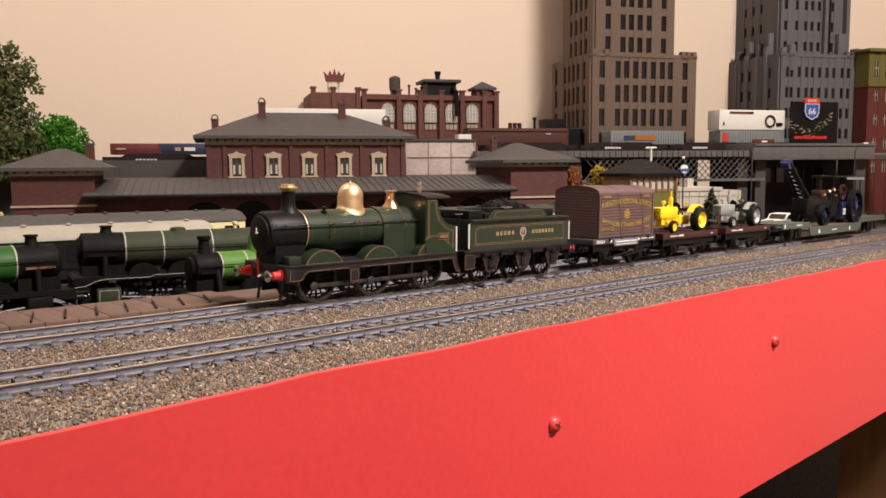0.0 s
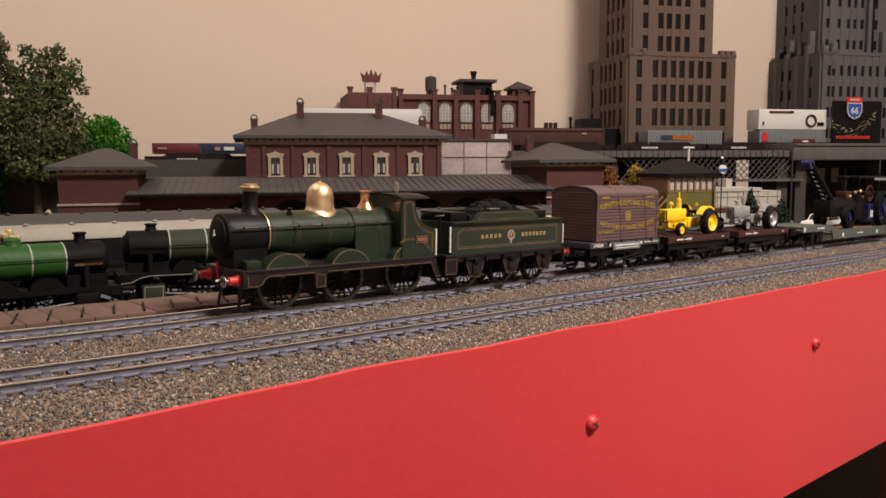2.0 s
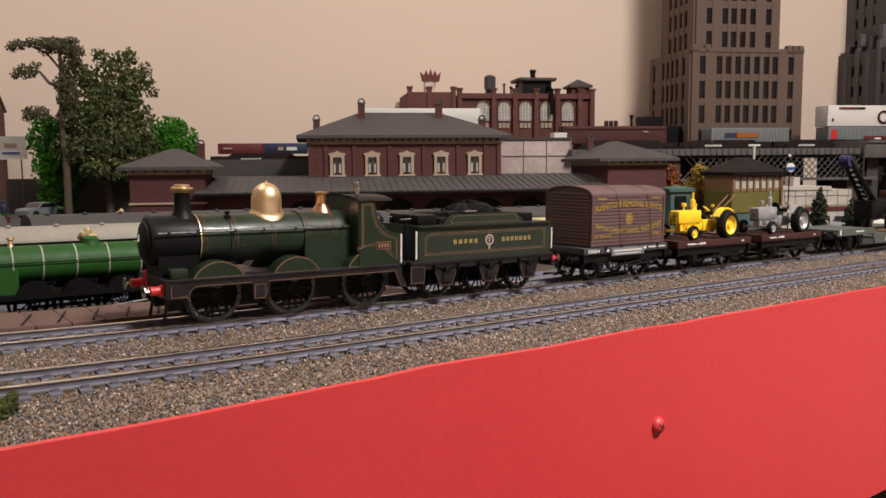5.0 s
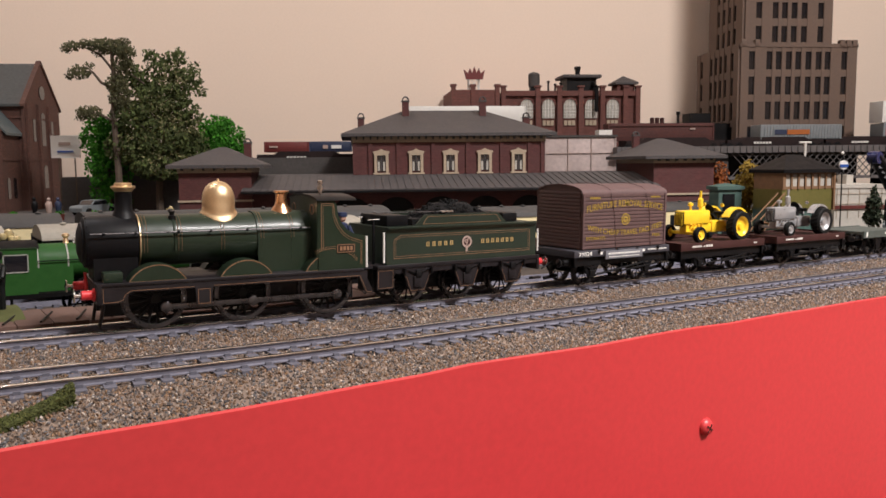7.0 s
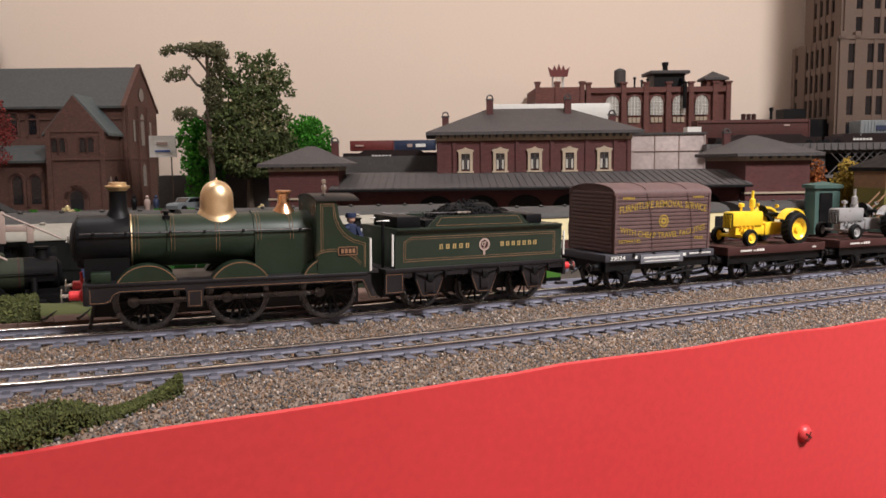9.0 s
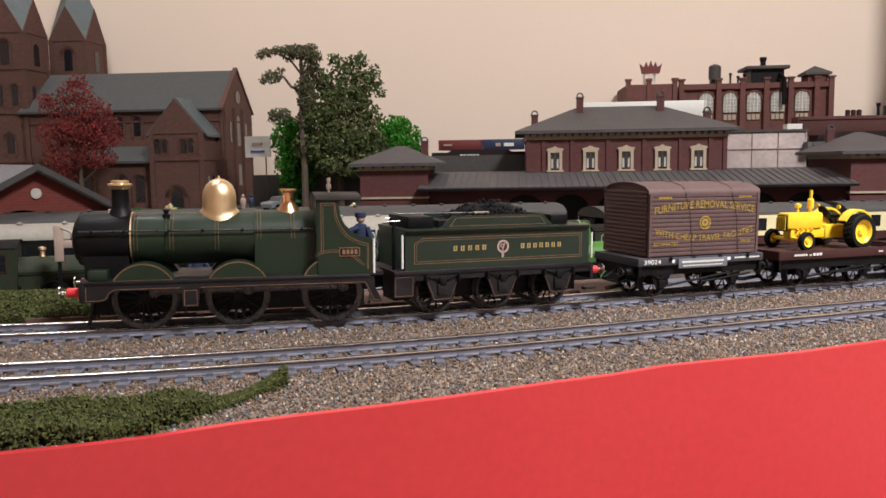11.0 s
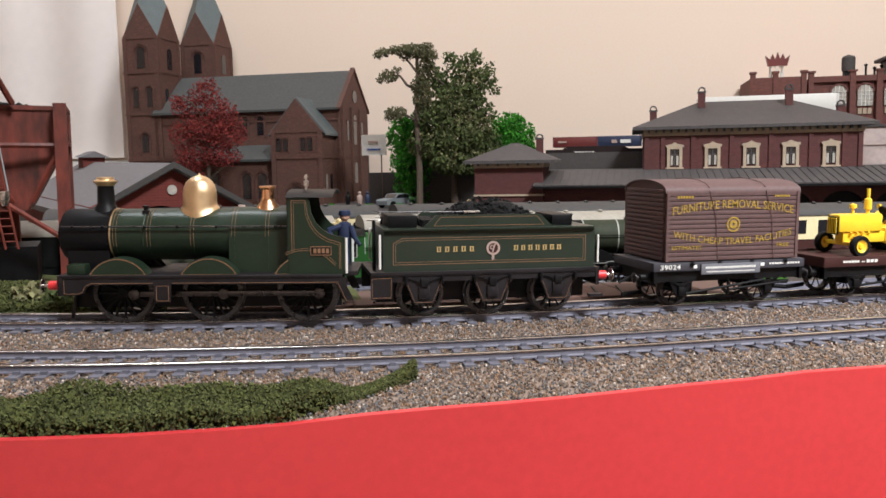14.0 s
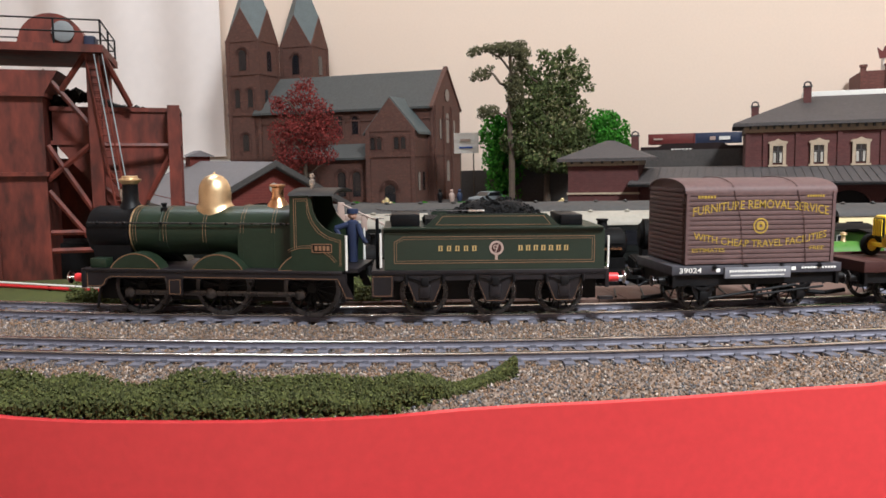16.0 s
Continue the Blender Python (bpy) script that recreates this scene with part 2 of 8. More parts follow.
def box(x0, x1, y0, y1, z0, z1, bm=None, bevel=0.0):
    bm = bm or bmesh.new()
    r = bmesh.ops.create_cube(bm, size=1)
    for v in r["verts"]:
        v.co = Vector((x0 + (v.co.x + 0.5) * (x1 - x0), y0 + (v.co.y + 0.5) * (y1 - y0), z0 + (v.co.z + 0.5) * (z1 - z0)))
    if bevel:
        edges = {e for v in r["verts"] for e in v.link_edges}
        bmesh.ops.bevel(bm, geom=list(edges), offset=bevel, segments=2, affect="EDGES", profile=0.5)
    return bm


def lathe(profile, m=None, bm=None, seg=24):
    """Turn (radius, height) pairs round z; m places it."""
    bm = bm or bmesh.new()
    m = m or Matrix()
    rings = []
    for r, z in profile:
        if r < 1e-6:
            rings.append([bm.verts.new(m @ Vector((0, 0, z)))])
        else:
            rings.append([bm.verts.new(m @ Vector((r * math.cos(2 * math.pi * k / seg), r * math.sin(2 * math.pi * k / seg), z))) for k in range(seg)])
    for a, b in zip(rings, rings[1:]):
        for k in range(seg):
            l = (k + 1) % seg
            if len(a) == 1 and len(b) > 1:
                bm.faces.new((a[0], b[k], b[l]))
            elif len(b) == 1 and len(a) > 1:
                bm.faces.new((a[k], a[l], b[0]))
            elif len(a) > 1:
                bm.faces.new((a[k], a[l], b[l], b[k]))
    for ring in (rings[0], rings[-1]) if tuple(profile[0]) != tuple(profile[-1]) else ():
        if len(ring) > 2:
            bm.faces.new(ring)
    return bm


AX = pose(0, 0, 0, 0, 90, 0)   # z to +x
AY = pose(0, 0, 0, -90, 0, 0)  # z to +y


def at(x, y, z):
    return Matrix.Translation((x, y, z))


def rod(p, q, r, bm=None, seg=8):
    p, q = Vector(p), Vector(q)
    m = Matrix.Translation(p) @ (q - p).to_track_quat("Z", "Y").to_matrix().to_4x4()
    return lathe([(r, 0), (r, (q - p).length)], m, bm, seg)


def slab(points, axis, a, b, bm=None):
    """A flat outline pushed from a to b along axis: points are (x, z) for 'y', (y, z) for 'x', (x, y) for 'z'."""
    bm = bm or bmesh.new()
    put = {"y": lambda p, d: (p[0], d, p[1]), "x": lambda p, d: (d, p[0], p[1]), "z": lambda p, d: (p[0], p[1], d)}[axis]
    lo = [bm.verts.new(put(p, a)) for p in points]
    hi = [bm.verts.new(put(p, b)) for p in points]
    n = len(points)
    bm.faces.new(lo)
    bm.faces.new(hi[::-1])
    for k in range(n):
        bm.faces.new((lo[k], lo[(k + 1) % n], hi[(k + 1) % n], hi[k]))
    return bm


def strip(points, width, y0, y1, bm=None, closed=False):
    """A thin raised line along (x, z) points on an upright face, from y0 to y1."""
    bm = bm or bmesh.new()
    pts = [Vector(p) for p in points]
    if closed:
        pts.append(pts[0])
    for p, q in zip(pts, pts[1:]):
        d = (q - p)
        if d.length < 1e-9:
            continue
        d.normalize()
        n = Vector((-d.y, d.x)) * width / 2
        e = d * width / 2
        slab([p + n - e, q + n + e, q - n + e, p - n - e], "y", y0, y1, bm)
    return bm


def arc(cx, cz, r, a0, a1, n=16):
    return [(cx + r * math.cos(radians(a0 + (a1 - a0) * k / n)), cz + r * math.sin(radians(a0 + (a1 - a0) * k / n))) for k in range(n + 1)]


def letters(text, size, depth, bend=0.0, width=None, squash=1.0):
    """Built-in font turned into a mesh that stands upright, facing -y; bend lifts the middle."""
    cu = bpy.data.curves.new("letters", "FONT")
    cu.body, cu.size, cu.extrude, cu.align_x, cu.align_y, cu.resolution_u = text, size, depth / 2, "CENTER", "CENTER", 2
    cu.offset = size * 0.006
    tmp = new("letters", cu)
    bpy.context.view_layer.update()
    me = bpy.data.meshes.new_from_object(tmp.evaluated_get(bpy.context.evaluated_depsgraph_get()))
    bpy.data.objects.remove(tmp)
    bm = bmesh.new()
    bm.from_mesh(me)
    bpy.data.meshes.remove(me)
    xs = [v.co.x for v in bm.verts]
    full = max(xs) - min(xs)
    k = (width / full) if width else 1.0
    for v in bm.verts:
        x, y, z = v.co
        x = (x - (max(xs) + min(xs)) / 2) * k
        half = full * k / 2
        v.co = Vector((x, -z, y * squash + bend * (1 - (x / half) ** 2)))
    return bm


def shifted(bm, x, y, z):
    bmesh.ops.translate(bm, vec=(x, y, z), verts=bm.verts)
    return bm


# ---- plan of the two running lines ----
LINE_Y, BEND_X, BEND_R, GAP, GAUGE = 0.2293, 0.1168, 0.8722, 0.0578, 0.0165


def on_line(u, off=0.0):
    """Place and heading at length u along the far line; off is added away from the camera."""
    r = BEND_R - GAP
    if u > BEND_X:
        return u, LINE_Y + GAP + off, 0.0
    a = (u - BEND_X) / r
    return BEND_X + (r - off) * math.sin(a), LINE_Y + BEND_R - (r - off) * math.cos(a), math.degrees(a)


# back of the layout: buildings and room wall stand along this heading
BACK = pose(0, 0, 0, 0, 0, -28) @ pose(0, 0, 0, 0, -1.1, 0)


def back(a, b, z, turn=0.0):
    return BACK @ pose(a, b, z, 0, 0, turn)

# ---- room and bench ----
def structure(name, bm, mat, label, category, m=None):
    ob = part(name, bm, mat, None, label, m)
    return tagged(ob, label, category, kind="structure")


WALLB = 1.206
structure("wall_north", box(-2.2, 2.6, WALLB, WALLB + 0.1, -1.0, 1.45), WALL, "plain cream painted room wall behind the layout", "wall", BACK)
structure("wall_south", box(-2.2, 2.6, -1.9, -1.8, -1.0, 1.45), WALL, "plain cream painted room wall", "wall", BACK)
structure("wall_west", box(-2.3, -2.2, -1.8, WALLB, -1.0, 1.45), WALL, "plain cream painted room wall", "wall", BACK)
structure("wall_east", box(2.6, 2.7, -1.8, WALLB, -1.0, 1.45), WALL, "plain cream painted room wall", "wall", BACK)
structure("ceiling", box(-2.3, 2.7, -1.9, WALLB + 0.1, 1.45, 1.55), WALL, "plain cream ceiling", "ceiling", BACK)
structure("floor", box(-2.3, 2.7, -1.9, WALLB + 0.1, -1.1, -1.0), FLOORMAT, "dark room floor under the bench", "floor", BACK)

# yard baseboard, lower than the running lines
YARD = -0.024


def front_edge(x):
    """The front edge of the layout, which bends away at the left."""
    return 0.19 if x > -0.03 else 0.19 + 0.2 - math.sqrt(max(0.2 ** 2 - min(-0.03 - x, 0.19) ** 2, 0))


def sag(x, y):
    """How far the edge of the layout sinks towards the bend."""
    along = min(max((0.13 - x) / 0.12, 0), 1) * min(max((x + 0.16) / 0.08, 0), 1)
    across = min(max(1 - (y - front_edge(x)) / 0.022, 0), 1)
    return 0.0019 * along * across


def grid_sheet(x0, x1, nx, ny, lo, hi, z):
    """A relief sheet between the curves lo(x) and hi(x)."""
    bm = bmesh.new()
    rows = []
    for i in range(nx + 1):
        x = x0 + (x1 - x0) * i / nx
        rows.append([bm.verts.new((x, lo(x) + (hi(x) - lo(x)) * j / ny, z(x, lo(x) + (hi(x) - lo(x)) * j / ny))) for j in range(ny + 1)])
    for a, b in zip(rows, rows[1:]):
        for j in range(ny):
            bm.faces.new((a[j], b[j], b[j + 1], a[j + 1]))
    return bm


def line_y(x, off):
    """y of a curve beside the near line at x; off is its distance beyond that line."""
    if x > BEND_X:
        return LINE_Y + off
    return LINE_Y + BEND_R - math.sqrt(max((BEND_R - off) ** 2 - (BEND_X - x) ** 2, 0.0))


structure("ground", grid_sheet(-0.9, 2.3, 64, 30, lambda x: line_y(x, 0.07), lambda x: 1.206 / 0.883 - 0.531 * x + 0.02 if 1.206 / 0.883 - 0.531 * x > line_y(x, 0.08) else line_y(x, 0.08),
          lambda x, y: YARD + 0.002 * noise.noise((x * 9, y * 9, 0))), SOIL, "brown scenic ground of the model railway yard", "ground")
bed = grid_sheet(-0.5, 1.9, 240, 22, lambda x: front_edge(x) - 0.0022, lambda x: line_y(x, 0.083),
                 lambda x, y: -0.0035 + 0.0006 * noise.noise((x * 160, y * 160, 3)) - max(0, y - line_y(x, 0.078)) * 6 - sag(x, y))
structure("roadbed", bed, BALLAST, "ballasted roadbed with brown and grey stones", "ballast")

# red front board, made of a bent sheet
bm = bmesh.new()
prof = [(0.0, 0.0), (0.0, -0.115), (0.0016, -0.115), (0.0016, 0.0002)]
prev = None
for i in range(121):
    x = -0.22 + 2.1 * i / 120
    wob = 0.0007 * noise.noise((x * 25, 0, 0)) + 0.0005 * noise.noise((x * 70, 5, 0))
    y = front_edge(x) - 0.0035
    ring = [bm.verts.new((x, y + py, pz + (0.0 if pz < -0.01 else -0.0025 + wob - sag(x, y)))) for py, pz in prof]
    if prev:
        for k in range(4):
            bm.faces.new((prev[k], prev[(k + 1) % 4], ring[(k + 1) % 4], ring[k]))
    else:
        bm.faces.new(ring)
    prev = ring
bm.faces.new(prev[::-1])
structure("fascia", bm, REDFASCIA, "bright red painted front board of the layout", "front board")
for x, z in ((0.2400, -0.0408), (0.4336, -0.0358), (0.64, -0.034)):
    screw = thing("screw", "red painted dome head screw in the front board", "screw", "screws in the front board")
    screw.matrix_world = at(x, 0.1865, z)
    part("head", lathe([(0.0034, 0), (0.0034, 0.0004), (0.0026, 0.0016), (0.0012, 0.0022), (0, 0.0023)], pose(0, 0, 0, 90, 0, 0), seg=20), REDFASCIA, screw)
    # raised cross in darker red, for the shade in the painted-over slot
    part("slot", box(-0.0017, 0.0017, -0.0024, -0.0019, -0.00028, 0.00028, box(-0.00028, 0.00028, -0.0024, -0.0019, -0.0017, 0.0017)), BLDRED, screw, "painted-over cross slot, its shade drawn as a darker red cross", pose(0, 0, 0, 0, 35, 0))
bench = thing("bench_frame", "brown wooden bench frame under the layout", "bench")
part("rail", box(-0.2, 1.85, 0.21, 0.25, -0.09, -0.045), WOODLEG, bench)
for x in (0.0, 0.93, 1.7):
    part("leg", box(x, x + 0.06, 0.26, 0.32, -1.0, -0.045), WOODLEG, bench)
# black sheet added to give the deep shade below the layout
part("back_panel", box(-0.2, 1.85, 0.42, 0.43, -1.0, -0.04), DARK, bench, "added black sheet for the shade under the bench")

# curtain of a window in the back wall
bm = bmesh.new()
prev = None
for i in range(161):
    a = -2.1 + 1.27 * i / 160
    b = WALLB - 0.03 + 0.004 * math.sin(a * 44) + 0.004 * math.sin(a * 19 + 1)
    ring = [bm.verts.new((a, b, 0.075)), bm.verts.new((a, b, 1.3)), bm.verts.new((a, b + 0.002, 1.3)), bm.verts.new((a, b + 0.002, 0.075))]
    if prev:
        for k in range(4):
            bm.faces.new((prev[k], prev[(k + 1) % 4], ring[(k + 1) % 4], ring[k]))
    else:
        bm.faces.new(ring)
    prev = ring
bm.faces.new(prev[::-1])
cur = part("curtain", bm, CURTAIN, None, "", BACK)
tagged(cur, "white hanging curtain in soft folds at the wall", "curtain")
structure("window_sill", box(-2.2, -0.8, WALLB - 0.05, WALLB, 0.03, 0.07), WHITE, "white window sill under the curtain", "sill", BACK)


# ---- ballast stones, rails, sleepers ----
def stones(count, seed):
    rnd = random.Random(seed)
    shape = [(1, 0, 0), (-1, 0, 0), (0, 1, 0), (0, -1, 0), (0, 0, 1), (0, 0, -1)]
    tris = [(0, 2, 4), (2, 1, 4), (1, 3, 4), (3, 0, 4), (2, 0, 5), (1, 2, 5), (3, 1, 5), (0, 3, 5)]
    verts, faces = [], []
    for _ in range(count):
        x = -0.16 + 1.3 * rnd.random() ** 1.45
        lo, hi = front_edge(x) - 0.002, line_y(x, 0.079)
        y = lo + (hi - lo) * rnd.random()
        off = y - line_y(x, 0)
        near_rail = min(abs(abs(off) - GAUGE / 2), abs(abs(off - GAP) - GAUGE / 2))
        if near_rail < 0.0015:
            continue
        inside = min(abs(off), abs(off - GAP)) < 0.0085
        s = rnd.uniform(0.00026, 0.00062) * (0.85 if inside else 1.0)
        z = -0.0033 + (rnd.uniform(0.0002, 0.0009) if inside else rnd.uniform(0, 0.0006)) - max(0, off - 0.077) * 6 - sag(x, y)
        turn = Euler((rnd.random() * 6, rnd.random() * 6, rnd.random() * 6)).to_matrix()
        base = len(verts)
        for p in shape:
            v = turn @ Vector((p[0] * s * rnd.uniform(0.7, 1.4), p[1] * s * rnd.uniform(0.6, 1.2), p[2] * s * 0.8))
            verts.append((x + v.x, y + v.y, z + v.z))
        faces += [tuple(base + k for k in t) for t in tris]
    me = bpy.data.meshes.new("ballast_stones")
    me.from_pydata(verts, [], faces)
    for mat in (BALLAST, STONEGREY, STONETAN, STONEPALE):
        me.materials.append(mat)
    kinds = [rnd.choice((0, 0, 0, 0, 0, 1, 1, 1, 2, 2, 2, 3)) for _ in range(len(faces) // 8)]
    me.polygons.foreach_set("material_index", [k for k in kinds for _ in range(8)])
    return tagged(new("ballast_stones", me), "loose brown, tan and grey ballast stones between the tracks", "ballast", kind="stuff")


stones(175000, 4)


def rail_sweep(off, prof, u0=-0.45, u1=1.85):
    """Sweep a (across, height) outline along the near line at distance off."""
    bm = bmesh.new()
    prev = None
    n = 150
    for i in range(n + 1):
        u = u0 + (u1 - u0) * i / n
        ring = []
        for py, pz in prof:
            o = off + py
            if u > BEND_X:
                ring.append(bm.verts.new((u, LINE_Y + o, pz)))
            else:
                a = (u - BEND_X) / BEND_R
                ring.append(bm.verts.new((BEND_X + (BEND_R - o) * math.sin(a), LINE_Y + BEND_R - (BEND_R - o) * math.cos(a), pz)))
        if prev:
            for k in range(len(prof)):
                l = (k + 1) % len(prof)
                bm.faces.new((prev[k], prev[l], ring[l], ring[k]))
        else:
            bm.faces.new(ring)
        prev = ring
    bm.faces.new(prev[::-1])
    return bm


SIDE = [(-0.0010, -0.0024), (0.0010, -0.0024), (0.0010, -0.0021), (0.0005, -0.0018), (0.0005, -0.0008), (0.0007, -0.0005), (0.0007, -0.00025), (-0.0007, -0.00025), (-0.0007, -0.0005), (-0.0005, -0.0008), (-0.0005, -0.0018), (-0.0010, -0.0021)]
HEAD = [(-0.0009, -0.0004), (0.0009, -0.0004), (0.0009, -0.00012), (0.0007, 0.0), (-0.0007, 0.0), (-0.0009, -0.00012)]
TRACKS = []
for name, off in (("near", 0.0), ("far", GAP)):
    track = thing("railway_track", "model railway track with grey painted rails and bright rail tops", "track", "running lines")
    TRACKS.append((track, off))
    for s in (-1, 1):
        r = part("rail", rail_sweep(off + s * GAUGE / 2, SIDE), RAILSIDE, track)
        part("rail_top", rail_sweep(off + s * GAUGE / 2, HEAD), SHINE, r, "bright worn rail top")


# ---- the train: lengths in millimetres, x towards the rear, -y towards the camera ----
UNIT[0] = 0.001
# seconds and length along the far line at which the chimney stands
RUN = [(0.0, 0.1866), (0.5, 0.1775), (1.0, 0.1689), (1.5, 0.1593), (2.0, 0.1495), (2.5, 0.1406), (3.0, 0.1310), (3.5, 0.1217), (4.0, 0.1127), (4.5, 0.1034), (5.0, 0.0942), (5.5, 0.0850), (6.0, 0.0758),
       (6.5, 0.0663), (7.0, 0.0569), (7.5, 0.0488), (8.0, 0.0404), (8.5, 0.0316), (9.0, 0.0217), (9.5, 0.0129), (10.0, 0.0045), (10.5, -0.0040), (11.0, -0.0124), (11.5, -0.0210), (12.0, -0.0295), (12.5, -0.0381),
       (13.0, -0.0480), (13.5, -0.0561), (14.0, -0.0638), (14.5, -0.0716), (15.0, -0.0804), (15.5, -0.0887), (16.0, -0.0972)]
MOVING = []   # thing, distance behind the chimney
TURNING = []  # wheel part, its place in its thing, radius
RODS = []     # rod part, crank radius


def wheelset(name, parent, x, r, half=8.6, spokes=10, mat=DARK, rim=RODSTEEL):
    """Two flanged spoked wheels on an axle."""
    bm = bmesh.new()
    for s in (-1, 1):
        lathe([(r * 0.16, -1.1), (r * 0.16, 1.1), (0, 1.1)], at(0, s * half, 0) @ AY, bm, 12)
    rod((0, -half, 0), (0, half, 0), 1.2, bm, 8)
    w = part(name, bm, mat, parent, "", at(x * 0.001, 0, r * 0.001))
    me = finish("spoke", rod((r * 0.12, 0, 0), (r * 0.88, 0, 0), r * 0.045, None, 5), mat, 0.001)
    for s in (-1, 1):
        for k in range(spokes):
            ob = new("spoke", me)
            ob.parent = w
            ob.matrix_basis = pose(0, s * half * 0.001, 0, 0, 360 * k / spokes, 0)
    bm = bmesh.new()
    for s in (-1, 1):
        ring = [(r * 0.86, -s * 0.9), (r, -s * 0.9), (r, s * 0.9), (r + 0.7, s * 0.9), (r + 0.7, s * 1.5), (r * 0.86, s * 1.5), (r * 0.86, -s * 0.9)]
        ring = [(a, -b) for a, b in ring]
        lathe(ring, at(0, s * half, 0) @ AY, bm, 32)
    part("tyre", bm, rim, w, "steel wheel tyre")
    TURNING.append((w, (x * 0.001, 0, r * 0.001), r * 0.001))
    return w


def buffer(parent, x, y, z, way, red=True, size=1.0):
    m = at(x, y, z) @ pose(0, 0, 0, 0, 90 * way, 0)
    b = part("buffer_stock", lathe([(2.2 * size, 0), (2.2 * size, 0.6), (1.6 * size, 0.8), (1.6 * size, 4), (1.2 * size, 4.2)], m, seg=16), BUFRED if red else DARK, parent)
    part("buffer_head", lathe([(0.6 * size, 4.2), (0.6 * size, 6), (2.3 * size, 6.1), (2.3 * size, 6.4), (0, 6.9)], m, seg=18), STEEL if red else RODSTEEL, b, "steel buffer head")


def build_engine():
    e = thing("steam_locomotive", "lined dark green six-coupled model steam locomotive with brass dome", "locomotive")
    # running plate and frames
    part("running_plate", box(-11, 83, -16, 16, 16.2, 17.2, bevel=0.2), FRAME, e)
    for y in (-15.6, 15.0):
        pts = [(-10, 16.2), (-10, 10.5), (-5, 10.5), (-3, 11.2), (-2.2, 13), (-0.5, 14), (20, 14), (20.4, 8), (25.4, 8), (25.8, 14), (81, 14), (82, 12), (84, 7.5), (87, 7.5), (86.5, 9), (84.5, 13), (84.5, 16.2)]
        part("valance", slab(pts, "y", y, y + 0.6), FRAME, e)
        f = -1 if y < 0 else 1
        yy = y - 0.12 if y < 0 else y + 0.6
        bm = strip([(-9.4, 15.4), (-9.4, 11), (-5.2, 11), (-3.4, 11.6), (-2.6, 13.4), (-0.7, 14.5), (19.6, 14.5)], 0.14, yy, yy + 0.12)
        strip([(20.9, 8.5), (24.9, 8.5), (24.9, 13.5), (20.9, 13.5)], 0.14, yy, yy + 0.12, bm, True)
        strip([(26.4, 14.5), (81.3, 14.5), (82.5, 12), (84.3, 8), (86.3, 8)], 0.14, yy, yy + 0.12, bm)
        part("lining", bm, LINING, e, "thin orange lining on the frame")
    for y in (-7, 6):
        part("inner_frame", box(-9, 82, y, y + 1, 5, 16), DARK, e)
    part("ashpan", box(40, 66, -6, 6, 5, 15), DARK, e)
    part("buffer_beam", box(-11.5, -10.9, -15.3, 15.3, 10.4, 17.2, bevel=0.1), FRAME, e)
    for s in (-1, 1):
        part("beam_end", box(-11.45, -9.8, min(s * 15.3, s * 16), max(s * 15.3, s * 16), 10.4, 17.2, bevel=0.1), FRAME, e)
    for y in (-12, 12):
        buffer(e, -11.5, y, 13.4, -1)
    part("coupling_hook", rod((-11.5, 0, 13), (-15, 0, 12), 0.5), STEEL, e)
    part("steam_pipe", rod((-12, 4, 12), (-12.5, 4, 19), 0.5), BUFRED, e)
    # smokebox, boiler, firebox
    zc, R0 = 29.6, 9.0
    sm = part("smokebox", lathe([(0, -14.2), (6, -14.0), (8.4, -13.2), (R0, -11.6), (R0, 3.2), (R0 + 0.3, 3.3), (0, 3.5)], at(0, 0, zc) @ AX, seg=48), BLACK, e, "black smokebox with a riveted rim")
    part("smokebox_door", lathe([(7.2, 0), (6.8, 1.0), (4, 1.9), (0, 2.3)], at(-13.2, 0, zc) @ pose(0, 0, 0, 0, -90, 0), seg=36), BLACK, sm)
    part("door_handle", rod((-15.8, -0.5, zc), (-15.8, -1, zc + 2.4), 0.28, rod((-15.8, 0, zc), (-16.2, -2.4, zc + 0.6), 0.28)), WHITE, sm, "white door handle")
    part("smokebox_saddle", box(-11, 3, -7.5, 7.5, 16, 25), BLACK, e)
    bm = bmesh.new()
    for k in range(22):
        a = radians(-60 + 300 * k / 21)
        for x in (-12.6, 2.4):
            bmesh.ops.create_icosphere(bm, subdivisions=1, radius=0.22, matrix=at(x, R0 * math.cos(a), zc + R0 * math.sin(a)))
    part("rivet_row", bm, BLACK, sm)
    part("smokebox_ring", lathe([(R0 + 0.05, 3.55), (R0 + 0.22, 3.6), (R0 + 0.22, 4.0), (R0 + 0.05, 4.05)], at(0, 0, zc) @ AX, seg=48), BRASS, e, "polished brass ring")
    part("boiler", lathe([(R0, 4), (R0, 44), (R0 - 0.2, 44.2), (0, 44.3)], at(0, 0, zc) @ AX, seg=48), GREEN, e)
    fb = [(-R0 - 0.5, 17)] + [(-(R0 + 0.5) * math.cos(a), zc + (R0 + 0.5) * math.sin(a)) for a in [math.pi * k / 24 for k in range(25)]] + [(R0 + 0.5, 17)]
    part("firebox", slab(fb, "x", 44, 65), GREEN, e)
    for x in (5.4, 16.8, 31.5, 45.6, 57):
        rr = R0 + (0.55 if x > 44 else 0.06)
        bm = bmesh.new()
        for dx in (-0.55, 0.55):
            pts = [(-rr, 17.5 if x > 44 else 24)] + [(-rr * math.cos(a), zc + rr * math.sin(a)) for a in [math.pi * k / 24 for k in range(-3 if x < 44 else 0, 28 if x < 44 else 25)]]
            for p, q in zip(pts[1:], pts[2:]):
                rod((x + dx, p[0], p[1]), (x + dx, q[0], q[1]), 0.075, bm, 4)
